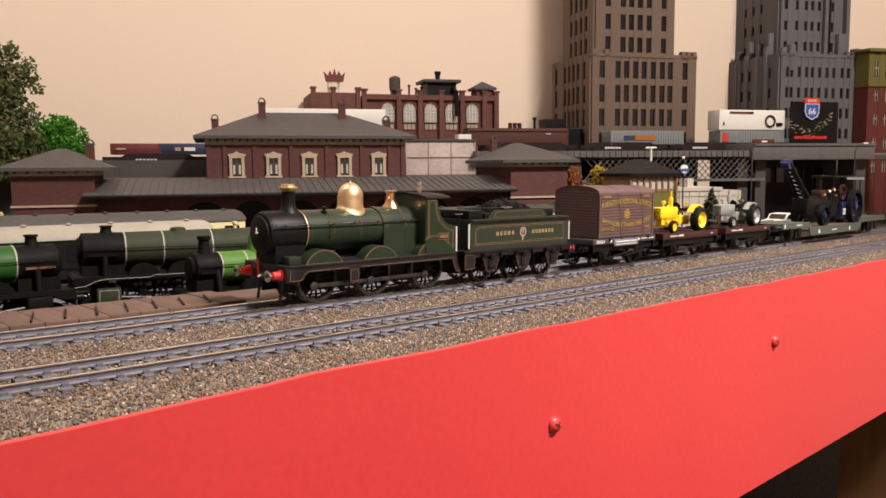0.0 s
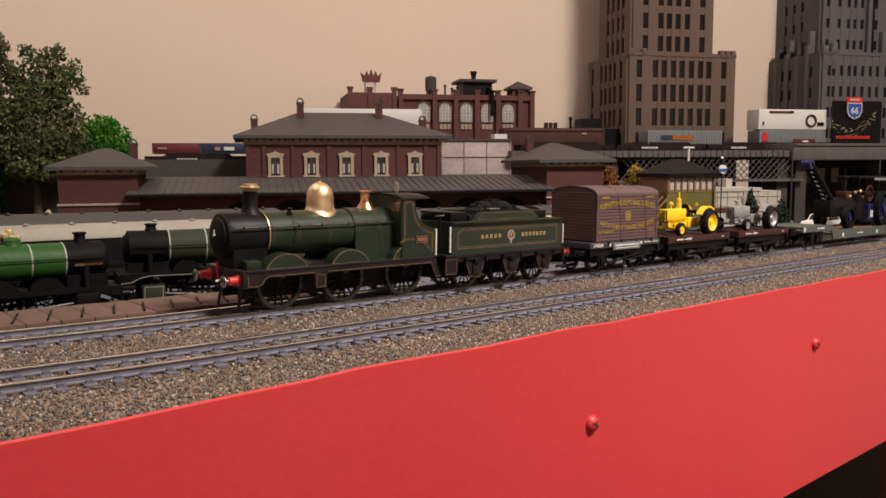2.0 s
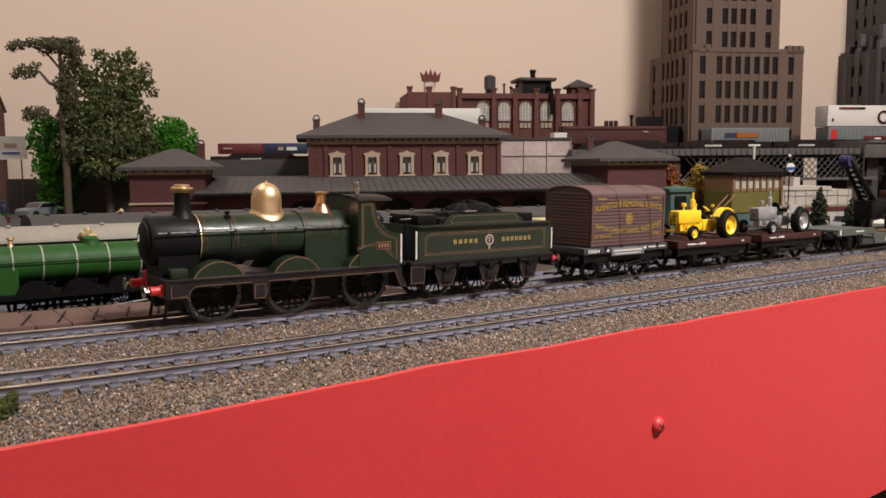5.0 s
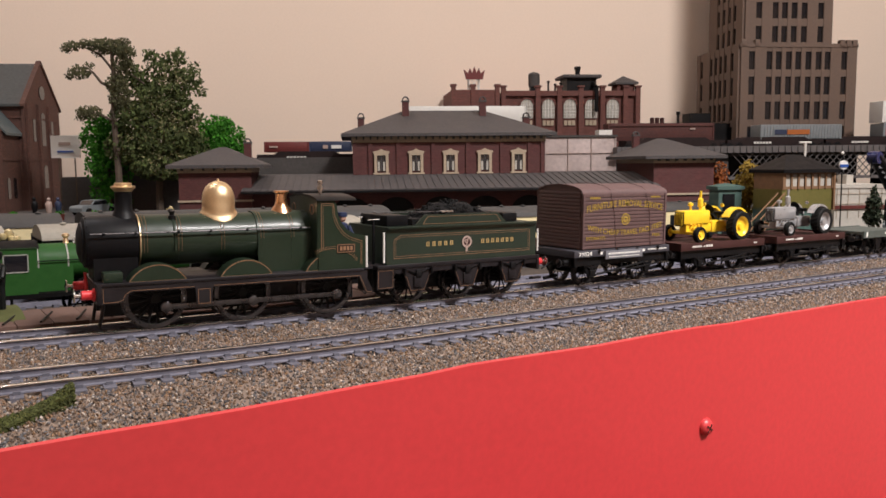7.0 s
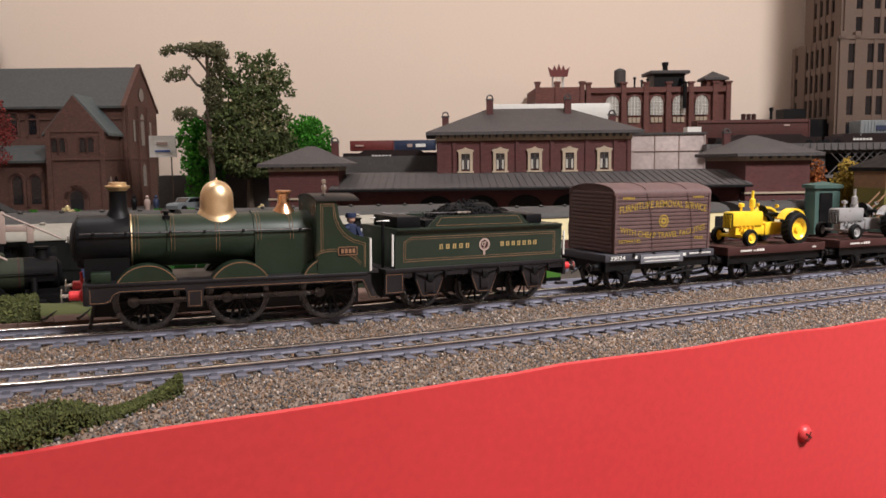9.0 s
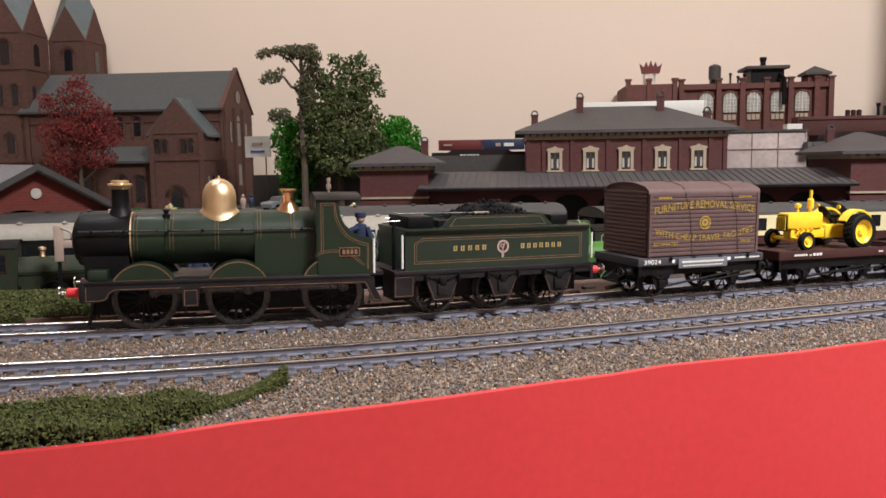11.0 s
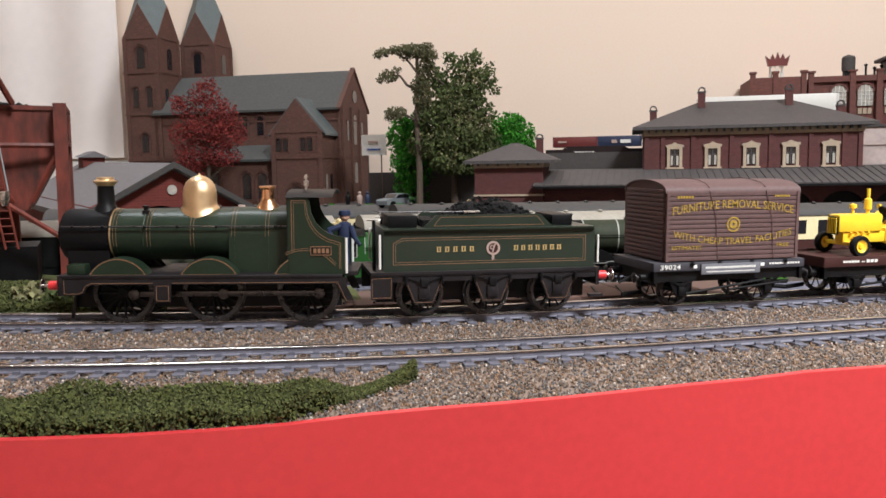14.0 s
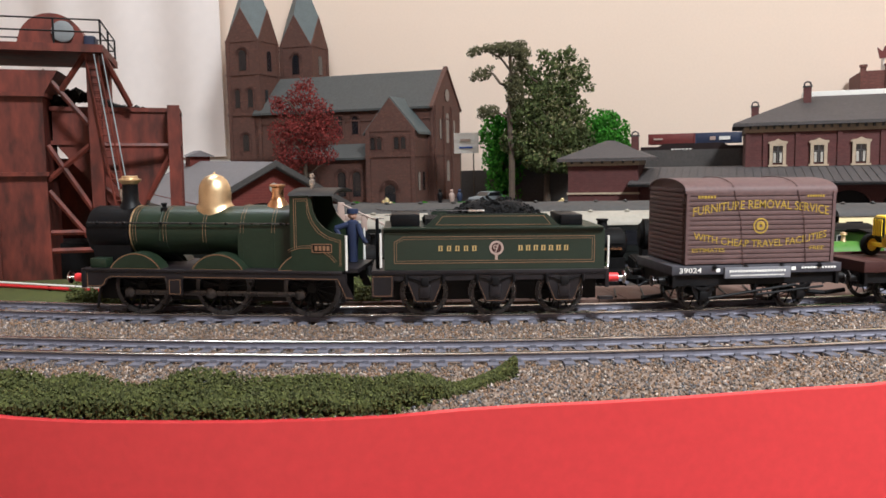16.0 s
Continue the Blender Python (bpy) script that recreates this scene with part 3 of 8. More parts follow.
        b = part("boiler_band", bm, LINING, e, "orange lined boiler band")
        bm = bmesh.new()
        lathe([(rr - 0.3, -0.4), (rr + 0.05, -0.4), (rr + 0.05, 0.4), (rr - 0.3, 0.4), (rr - 0.3, -0.4)], at(x, 0, zc) @ AX, bm, 48) if x < 44 else slab([(p[0] * (rr + 0.05) / (R0 + 0.5), p[1]) for p in fb], "x", x - 0.4, x + 0.4, bm)
        part("band_strap", bm, GREEN, b)
    part("chimney", lathe([(4.6, 7.6), (3.6, 9.4), (2.9, 10.8), (2.75, 16.5), (2.9, 16.8), (2.2, 17)], at(0, 0, zc), seg=32), BLACK, e, "tall black chimney")
    part("chimney_cap", lathe([(2.85, 17.0), (3.3, 17.6), (4.0, 18.3), (4.0, 18.8), (2.9, 19.0), (2.8, 19.9), (2.2, 20.0), (2.1, 18)], at(0, 0, zc), seg=32), BRASS, e, "polished copper chimney cap")
    def saddle(bm, x, z0, skirt):
        """Bend the lowest rings of a turned casing on to the round boiler."""
        for v in bm.verts:
            rr = math.hypot(v.co.x - x, v.co.y)
            if v.co.z - zc < z0:
                v.co.z = zc + math.sqrt(max((R0 + 0.05) ** 2 - v.co.y ** 2, 1.0)) + skirt * (v.co.z - zc) / z0
        return bm

    part("dome", saddle(lathe([(6.7, 0.0), (6.55, 0.8), (6.1, 1.7), (5.85, 2.9), (5.75, 4.9), (5.75, 14.5), (5.4, 16.4), (4.5, 18.3), (3.0, 19.7), (1.3, 20.4), (0.45, 20.6), (0.35, 21.2), (0, 21.5)], at(32.4, 0, zc), seg=40), 32.4, 5.0, 2.6), BRASS, e, "large polished brass steam dome")
    part("safety_valve", lathe([(4.4, 8.0), (3.7, 9.8), (2.5, 11.4), (2.1, 13.2), (2.1, 15.6), (2.9, 16.2), (2.9, 16.8), (1.8, 16.9)], at(56, 0, zc), seg=28), COPPER, e, "polished copper safety valve cover")
    part("clack_valve", lathe([(1.3, 0), (1.3, 1.4), (0.8, 1.6), (0.8, 2.4), (1.2, 2.6), (1.2, 3), (0, 3.3)], at(15, -4.5, zc + 7.2), seg=12), BLACK, e)
    part("feed_pipe", rod((15, -9.2, zc - 3), (15, -8.8, zc + 3), 0.35, rod((15, -8.8, zc + 3), (15, -5, zc + 8), 0.35)), GREEN, e)
    for s in (-1, 1):
        h = part("handrail", rod((-12, s * 10, zc + 3.4), (64, s * 10, zc + 3.4), 0.3), RODSTEEL if s < 0 else BLACK, e)
        bm = bmesh.new()
        for x in (-8, 2, 16, 27, 40, 60):
            bmesh.ops.create_icosphere(bm, subdivisions=2, radius=0.6, matrix=at(x, s * 10, zc + 3.4))
            rod((x, s * 8.2, zc + 3.2), (x, s * 10, zc + 3.4), 0.25, bm, 6)
        part("knob_row", bm, BLACK, h)
    # splashers
    for x, w, hgt in ((8.0, 19, 5.6), (38.2, 19, 5.6), (70.2, 20.5, 6.4)):
        for s in (-1, 1):
            r = (w * w / 4 + hgt * hgt) / (2 * hgt)
            half = math.degrees(math.asin(w / 2 / r))
            pts = arc(x, 17.2 + hgt - r, r, 90 - half, 90 + half, 18)
            y0, y1 = (-14.6, -8) if s < 0 else (8, 14.6)
            sp = part("splasher", slab(pts, "y", y0, y1), GREEN, e)
            yo = y0 - 0.12 if s < 0 else y1
            inner = arc(x, 17.2 + hgt - r, r - 0.35, 90 - half + 1, 90 + half - 1, 18)
            bm = strip(inner, 0.3, yo, yo + 0.12)
            strip([inner[0], inner[-1]], 0.16, yo, yo + 0.12, bm)
            part("beading", bm, LINING, sp, "copper beading")
    part("toolbox", box(-9, -3, -14, -9, 17.2, 20.6, bevel=0.3), GREEN, e)
    # cab
    for s in (-1, 1):
        y = -14.9 if s < 0 else 14.3
        pts = [(65, 17.2), (65, 43.5), (71.2, 43.5)] + [(72.3 + 10.2 * (1 - math.cos(radians(k))), 41.5 - 11.5 * math.sin(radians(k))) for k in (0, 18, 36, 54, 72, 88)] + [(84, 29.6), (84, 17.2)]
        pts = [p if p[0] < 83.9 else (84, p[1]) for p in pts]
        c = part("cab_side", slab(pts, "y", y, y + 0.6), GREEN, e)
        yy = y - 0.1 if s < 0 else y + 0.6
        for inset, wd in ((1.2, 0.17), (1.9, 0.12)):
            bm = strip([(65 + inset, 25), (65 + inset, 43.2 - inset), (71.4 - inset * 0.4, 43.2 - inset)] + [(72.3 - inset + 10.2 * (1 - math.cos(radians(k))), 41.2 - 11.8 * math.sin(radians(k)) - inset * math.sin(radians(k)) * 0.8) for k in (18, 36, 54, 72)] + [(83.2 - inset * 0.6, 28.9 - inset), (83.2 - inset * 0.6, 19)], wd, yy, yy + 0.1)
            a2 = arc(70.2, 17.2 + 6.4 - 11.4, 11.4 + inset + 0.4, 38, 118, 12)
            strip(a2, wd, yy, yy + 0.1, bm)
            part("cab_lining", bm, LINING, c, "orange lining")
        plate = part("number_plate", box(72.4, 79.4, yy - 0.25, yy, 23.6, 26.6, bevel=0.05), BLACK, c, "small plate with a brass rim")
        bm = strip([(72.5, 23.7), (79.3, 23.7), (79.3, 26.5), (72.5, 26.5)], 0.25, yy - 0.32, yy - 0.2, closed=True)
        for k in range(4):
            box(73.4 + k * 1.4, 74.4 + k * 1.4, yy - 0.32, yy - 0.2, 24.3, 25.9, bm)
        part("plate_rim", bm, LINING, plate)
        part("cab_handrail", rod((84.4, yy, 17.5), (84.4, yy, 29.5), 0.45), WHITE, e, "white metal cab handrail")
    roof = [(-15.6, 43.1), (-14, 44.0), (-8, 45.0), (0, 45.4), (8, 45.0), (14, 44.0), (15.6, 43.1), (14, 43.4), (0, 44.7), (-14, 43.4)]
    part("cab_roof", slab(roof, "x", 64.3, 80.2), BLACK, e)
    front = [(-14.6, 17.2), (-14.6, 43.3), (-8, 44.4), (0, 44.8), (8, 44.4), (14.6, 43.3), (14.6, 17.2)]
    cf = part("cab_front", slab(front, "x", 64.6, 65.4), GREEN, e)
    for s in (-1, 1):
        part("spectacle", lathe([(1.9, -0.6), (1.9, 0.6), (1.65, 0.6), (1.65, -0.6), (1.9, -0.6)], at(65, s * 9.8, 39.6) @ AX, seg=20), LINING, cf, "thin rim of the round cab window")
    for y in (-1, 0.6):
        part("whistle", lathe([(0.4, 0), (0.4, 1.6), (0.8, 1.7), (0.8, 3.4), (0.4, 3.6), (0.4, 4.2), (0.7, 4.3), (0.7, 5.4), (0, 5.8)], at(70, y - 4, 44.8), seg=10), STEEL, e, "bright steam whistle")
    part("backhead", box(65.4, 68, -7, 7, 18, 36), BLACK, e)
    part("cab_floor", box(65, 88, -13, 13, 16.4, 17.8), FRAME, e)
    for x in (7.9, 38.1, 70.5):
        w = wheelset("driving_wheel", e, x, 10.2, half=8.4, spokes=16)
    for s in (-1, 1):
        rr = part("coupling_rod", box(7.9, 70.5, s * 11 - 0.4, s * 11 + 0.4, -0.9, 0.9, bevel=0.2), RODSTEEL, e, "steel coupling rod with round bosses")
        for x in (7.9, 38.1, 70.5):
            part("boss", lathe([(1.9, -0.7), (1.9, 0.7), (1.1, 1.1), (0, 1.2)], at(x, s * 11, 0) @ pose(0, 0, 0, 90 * (1 if s < 0 else -1), 0, 0), seg=16), RODSTEEL, rr)
        RODS.append(rr)
    for s in (-1, 1):
        part("guard_iron", rod((-8, s * 8.4, 12), (-10, s * 8.4, 1.5), 0.6), FRAME, e)
        part("brake_pull", rod((0, s * 6.5, 3.2), (80, s * 6.5, 3.2), 0.4), DARK, e)
    MOVING.append((e, 0.0))
    return e


def build_driver():
    """A little painted figure in the cab."""
    bm = lathe([(0, 0), (1.5, 0.1), (1.6, 6), (2.1, 9), (2.3, 12.2), (1.9, 13.8), (0.8, 14.4)], seg=14)
    rod((-1.2, -1.4, 13), (-5.2, -2.2, 11.6), 0.95, bm)
    rod((-5.2, -2.2, 11.6), (-3.6, -3.2, 8.6), 0.8, bm)
    rod((1.8, -1.4, 13), (3.0, -2.4, 9), 0.9, bm)
    rod((3.0, -2.4, 9), (4.6, -3.4, 6.6), 0.75, bm)
    bmesh.ops.create_uvsphere(bm, u_segments=12, v_segments=8, radius=1.5, matrix=at(0, 0, 15.9))
    lathe([(1.8, 16.4), (1.9, 17.0), (1.7, 18.0), (0, 18.2)], None, bm, 14)
    for v in bm.verts:
        v.co.x *= 1.15
        v.co.z *= 1.08
    d = part("engine_driver", bm, CLOTH, None)
    d.data.materials.append(SKIN)
    top = max(v.co.z for v in d.data.vertices)
    for p in d.data.polygons:
        if 0.785 < p.center.z / top < 0.9:
            p.material_index = 1
    tagged(d, "small model figure in dark blue overalls standing in the cab", "figurine")
    MOVING.append((d, 0.0826))
    return d


def build_tender():
    t = thing("tender", "lined dark green model locomotive tender loaded with coal", "tender")
    L, R_ = -40, 40   # body ends, from the middle
    body = [(-14.9, 17), (-14.9, 30), (-16.4, 31.4), (-16.4, 31.9), (16.4, 31.9), (16.4, 31.4), (14.9, 30), (14.9, 17)]
    part("tank", slab(body, "x", L + 1.5, R_ - 2), TENDER_GREEN, t)
    part("footplate", box(L - 3, R_ - 1, -16, 16, 15.4, 17, bevel=0.2), FRAME, t)
    for s in (-1, 1):
        y0 = -15.6 if s < 0 else 14.9
        bm = slab([(L - 3, 15.4), (L - 3, 7.6), (L + 4.5, 7.6), (L + 4.8, 15.4)], "y", y0, y0 + 0.7)
        slab([(L + 4.8, 15.4), (L + 4.8, 13.4), (R_ - 1, 13.4), (R_ - 1, 15.4)], "y", y0, y0 + 0.7, bm)
        part("outside_frame", bm, FRAME, t)
        yy = y0 - 0.1 if s < 0 else y0 + 0.7
        bm = strip([(L - 2.5, 14.9), (L - 2.5, 8.1), (L + 4, 8.1), (L + 4.2, 14.9)], 0.12, yy, yy + 0.1, closed=True)
        for x in (-24.5, 0.1, 24.4):
            strip([(x - 6.5, 14.6), (x - 3.2, 6.2), (x + 3.2, 6.2), (x + 6.5, 14.6)], 0.1, yy - 0.5, yy - 0.4, bm)
        part("frame_lining", bm, LINING, t, "thin orange lining")
        for x in (-24.5, 0.1, 24.4):
            hg = part("axle_guard", slab([(x - 7.2, 15), (x - 3.4, 5.6), (x + 3.4, 5.6), (x + 7.2, 15)], "y", y0 - 0.4, y0 + 0.3), FRAME, t)
            bm = bmesh.new()
            for d in (-6.4, 6.4):
                rod((x + d, y0 - 1.3, 12.8), (x + d, y0 - 1.3, 15.6), 0.55, bm, 8)
            box(x - 1.3, x + 1.3, y0 - 1.7, y0 - 0.8, 11.6, 14.6, bm, 0.2)
            part("spring_hanger", bm, DARK, hg)
            part("axlebox", box(x - 2, x + 2, y0 - 1.2, y0 + 0.4, 7.4, 12, bevel=0.4), FRAME, hg)
            bm = bmesh.new()
            for k in range(4):
                slab([(x - 7 + k * 1.2, 15.2 - k * 0.35), (x, 12.7 - k * 0.35), (x + 7 - k * 1.2, 15.2 - k * 0.35), (x, 13.1 - k * 0.35)], "y", y0 - 1.1, y0 - 0.3, bm)
            part("leaf_spring", bm, DARK, hg)
    for s in (-1, 1):
        y0 = -15.0 if s < 0 else 14.9
        bm = bmesh.new()
        for ins, wd in ((0, 0.17), (0.8, 0.12)):
            strip([(L + 5 + ins, 19.4 + ins), (R_ - 4.8 - ins, 19.4 + ins), (R_ - 4.8 - ins, 28.6 - ins), (L + 8.2, 28.6 - ins), (L + 5 + ins, 26.8 - ins * 0.5)], wd, y0, y0 + 0.1, bm, True)
        part("side_lining", bm, LINING, t, "orange and black panel lining")
    # slim gold bars in place of the two words on the tender side
    bm = bmesh.new()
    for x, n, gap in ((-19.6, 5, 2.95), (8.4, 7, 2.68)):
        for k in range(n):
            for d in (0.0, 0.95):
                box(x + k * gap + d, x + k * gap + d + 0.38, -15.03, -14.9, 23.7, 25.3, bm)
            box(x + k * gap - 0.1, x + k * gap + 1.45, -15.03, -14.9, 23.62, 23.82, bm)
            box(x + k * gap - 0.1, x + k * gap + 1.45, -15.03, -14.9, 25.18, 25.38, bm)
    part("gold_marking", bm, GOLD, t, "two rows of small gold painted bars")
    crest = part("crest", lathe([(0, 0), (2.5, 0), (2.5, 0.2), (0, 0.2)], at(0.6, -14.95, 24.6) @ pose(0, 0, 0, 90, 0, 0), seg=24), BAUXITE, t, "round gold and red crest")
    part("crest_ring", lathe([(1.75, 0.2), (2.5, 0.2), (2.5, 0.32), (1.75, 0.32), (1.75, 0.2)], at(0.6, -14.95, 24.6) @ pose(0, 0, 0, 90, 0, 0), seg=24), PINK, crest)
    part("crest_arms", lathe([(0.45, 0.2), (0.8, 0.2), (0.8, 0.35), (0.45, 0.35), (0.45, 0.2)], at(0.2, -14.95, 24.9) @ pose(0, 0, 0, 90, 0, 0), strip([(0.4, 23.2), (1.2, 25.8)], 0.4, -15.3, -15.1, strip([(0.6, 22.0), (0.6, 20.9)], 0.9, -15.1, -14.95)), 14), PINK, crest)
    for s in (-1, 1):
        y0 = -13.4 if s < 0 else 12.8
        pts = [(L + 15, 31.9), (L + 16.5, 32.6), (L + 20.5, 36.4), (R_ - 21.5, 36.4), (R_ - 17.5, 32.6), (R_ - 16, 31.9)]
        rv = part("coal_rave", slab(pts, "y", y0, y0 + 0.6), TENDER_GREEN, t)
        yy = y0 - 0.1 if s < 0 else y0 + 0.6
        part("rave_lining", strip([(L + 19.6, 32.6), (L + 22, 35.6), (R_ - 22.6, 35.6), (R_ - 20.2, 32.6)], 0.15, yy, yy + 0.1, closed=True), LINING, rv)
    part("tank_front", box(L + 4, L + 14, -11, 11, 31.9, 36.2, bevel=0.3), BLACK, t)
    part("tank_dome", box(R_ - 16, R_ - 8, -10, 10, 31.9, 35.8, bevel=0.5), BLACK, t)
    rnd = random.Random(11)
    bm = bmesh.new()
    for k in range(620):
        x = rnd.uniform(-24, 20)
        y = rnd.uniform(-11, 11)
        top = 33.5 + 8.6 * math.exp(-((x - 1.5) / 16) ** 4) * math.exp(-(y / 10.5) ** 2) * (0.85 + 0.25 * noise.noise((x * 0.2, y * 0.2, 2)))
        s = rnd.uniform(0.45, 1.1)
        bmesh.ops.create_icosphere(bm, subdivisions=1, radius=s, matrix=Matrix.LocRotScale((x, y, top - rnd.random() * 1.2), Euler((rnd.random() * 6, rnd.random() * 6, 0)), (1, rnd.uniform(0.6, 1), rnd.uniform(0.6, 1))))
    box(-24, 20, -11, 11, 31.9, 34.5, bm)
    lathe([(9.5, 34), (8, 37), (4, 40), (0, 40.6)], at(-4, 0, 0), bm, 16)
    lathe([(9.5, 34), (8, 37), (4, 40), (0, 40.6)], at(7, 0, 0), bm, 16)
    part("coal_load", bm, COAL, t, "heap of black coal")
    part("fire_iron", rod((L + 1, -9, 37.4), (L + 32, -9, 37.2), 0.22, rod((L + 1, -9, 37.4), (L - 1, -8.5, 38), 0.22)), RODSTEEL, t, "bright fire iron")
    part("shovel", box(L + 31, L + 37, -10.5, -7.8, 36.6, 37.6, bevel=0.3), STEEL, t, "bright steel shovel blade")
    for x, y in ((L - 1, -9), (L + 4, 8)):
        b = part("brake_standard", rod((x, y, 17), (x, y, 34.5), 0.6), BLACK, t)
        part("brake_handle", rod((x - 2.6, y, 34.6), (x + 2.6, y, 34.8), 0.25), STEEL, b)
    for s in (-1, 1):
        part("handrail", rod((L + 0.3, s * 15, 18), (L + 0.3, s * 15, 30), 0.45), WHITE, t, "white metal handrail")
        part("rear_handrail", rod((R_ + 0.2, s * 14.6, 18.6), (R_ + 0.2, s * 14.6, 28.6), 0.4), WHITE, t, "white metal handrail")
    part("rear_panel", box(R_ - 2, R_ - 1.2, -14.9, 14.9, 17, 31), TENDER_GREEN, t)
    part("buffer_beam", box(R_ - 1, R_ + 0.4, -16, 16, 10.4, 17, bevel=0.2), FRAME, t)
    for y in (-12, 12):
        buffer(t, R_ + 0.4, y, 13.4, 1)
    part("inner_frame", box(L, R_ - 2, -6, 6, 5, 15.4), DARK, t)
    part("step", box(R_ - 3, R_ + 2, -15.6, -13, 6, 7), FRAME, t)
    part("coupling", rod((R_, 0, 12), (R_ + 8, 0, 10), 0.5), DARK, t)
    for x in (-24.5, 0.1, 24.4):
        wheelset("tender_wheel", t, x, 8.0, half=8.4, spokes=12)
    MOVING.append((t, 0.1328))
    return t


def underframe(w, L, top, wheels, r=6.0, mat=DARK):
    """Solebars, headstocks, axleguards, springs, brake gear and buffers of a four-wheeled wagon; L is half its length."""
    for s in (-1, 1):
        y0 = -14.4 if s < 0 else 13.4
        part("solebar", box(-L, L, y0, y0 + 1, top - 4.2, top), mat, w)
        for x in wheels:
            g = part("axle_guard", slab([(x - 5, top - 4), (x - 1.8, r - 2.4), (x + 1.8, r - 2.4), (x + 5, top - 4), (x + 3.6, top - 4), (x + 1, r), (x - 1, r), (x - 3.6, top - 4)], "y", y0 + 0.2, y0 + 0.8), mat, w)
            part("axlebox", box(x - 1.5, x + 1.5, y0 - 0.8, y0 + 0.6, r - 1.6, r + 1.6, bevel=0.3), mat, g)
            bm = bmesh.new()
            for k in range(4):
                slab([(x - 6.5 + k, top - 3.6 - k * 0.4), (x, r + 1.8 + 1.2 - k * 0.35), (x + 6.5 - k, top - 3.6 - k * 0.4), (x, r + 1.4 + 1.2 - k * 0.35)], "y", y0 - 0.4, y0 + 0.4, bm)
            part("leaf_spring", bm, mat, g)
        bm = rod((wheels[0] + 2, y0, r - 1), (wheels[1] - 2, y0 - 0.4, top - 4.6), 0.5)
        rod((0, y0, top - 4), (0, y0, r - 2), 0.5, bm)
        part("brake_lever", rod((0, y0 - 0.6, r), (L - 6, y0 - 0.8, top - 5.4), 0.45, bm), mat, w)
    for s in (-1, 1):
        part("headstock", box(min(s * L, s * (L - 1.2)), max(s * L, s * (L - 1.2)), -15.6, 15.6, top - 4.6, top), mat, w)
        for y in (-11.6, 11.6):
            buffer(w, s * L, y, top - 2.4, s, red=False, size=0.85)
        part("coupling", rod((s * L, 0, top - 3), (s * (L + 6.5), 0, top - 6), 0.4, rod((s * (L - 3), 0, 4), (s * (L + 5), 0, 3.2), 0.9)), mat, w)
    for x in wheels:
        wheelset("wheel", w, x, r, half=8.6, spokes=8)
    part("brake_shoe", box(wheels[0] + r + 0.3, wheels[0] + r + 1.6, -9.4, 9.4, r - 2, r + 3), mat, w)


def white_marks(w, y, rows, mat=None):
    """Rows of small painted bars that stand for lettering too small to read: x0, x1, z, height, pieces."""
    for x0, x1, z, h, n in rows:
        bm = bmesh.new()
        step = (x1 - x0) / n
        for k in range(n):
            box(x0 + k * step, x0 + (k + 0.72) * step, y - 0.08, y, z, z + h, bm)
        part("marking", bm, mat or WHITE, w, "row of small painted bars")


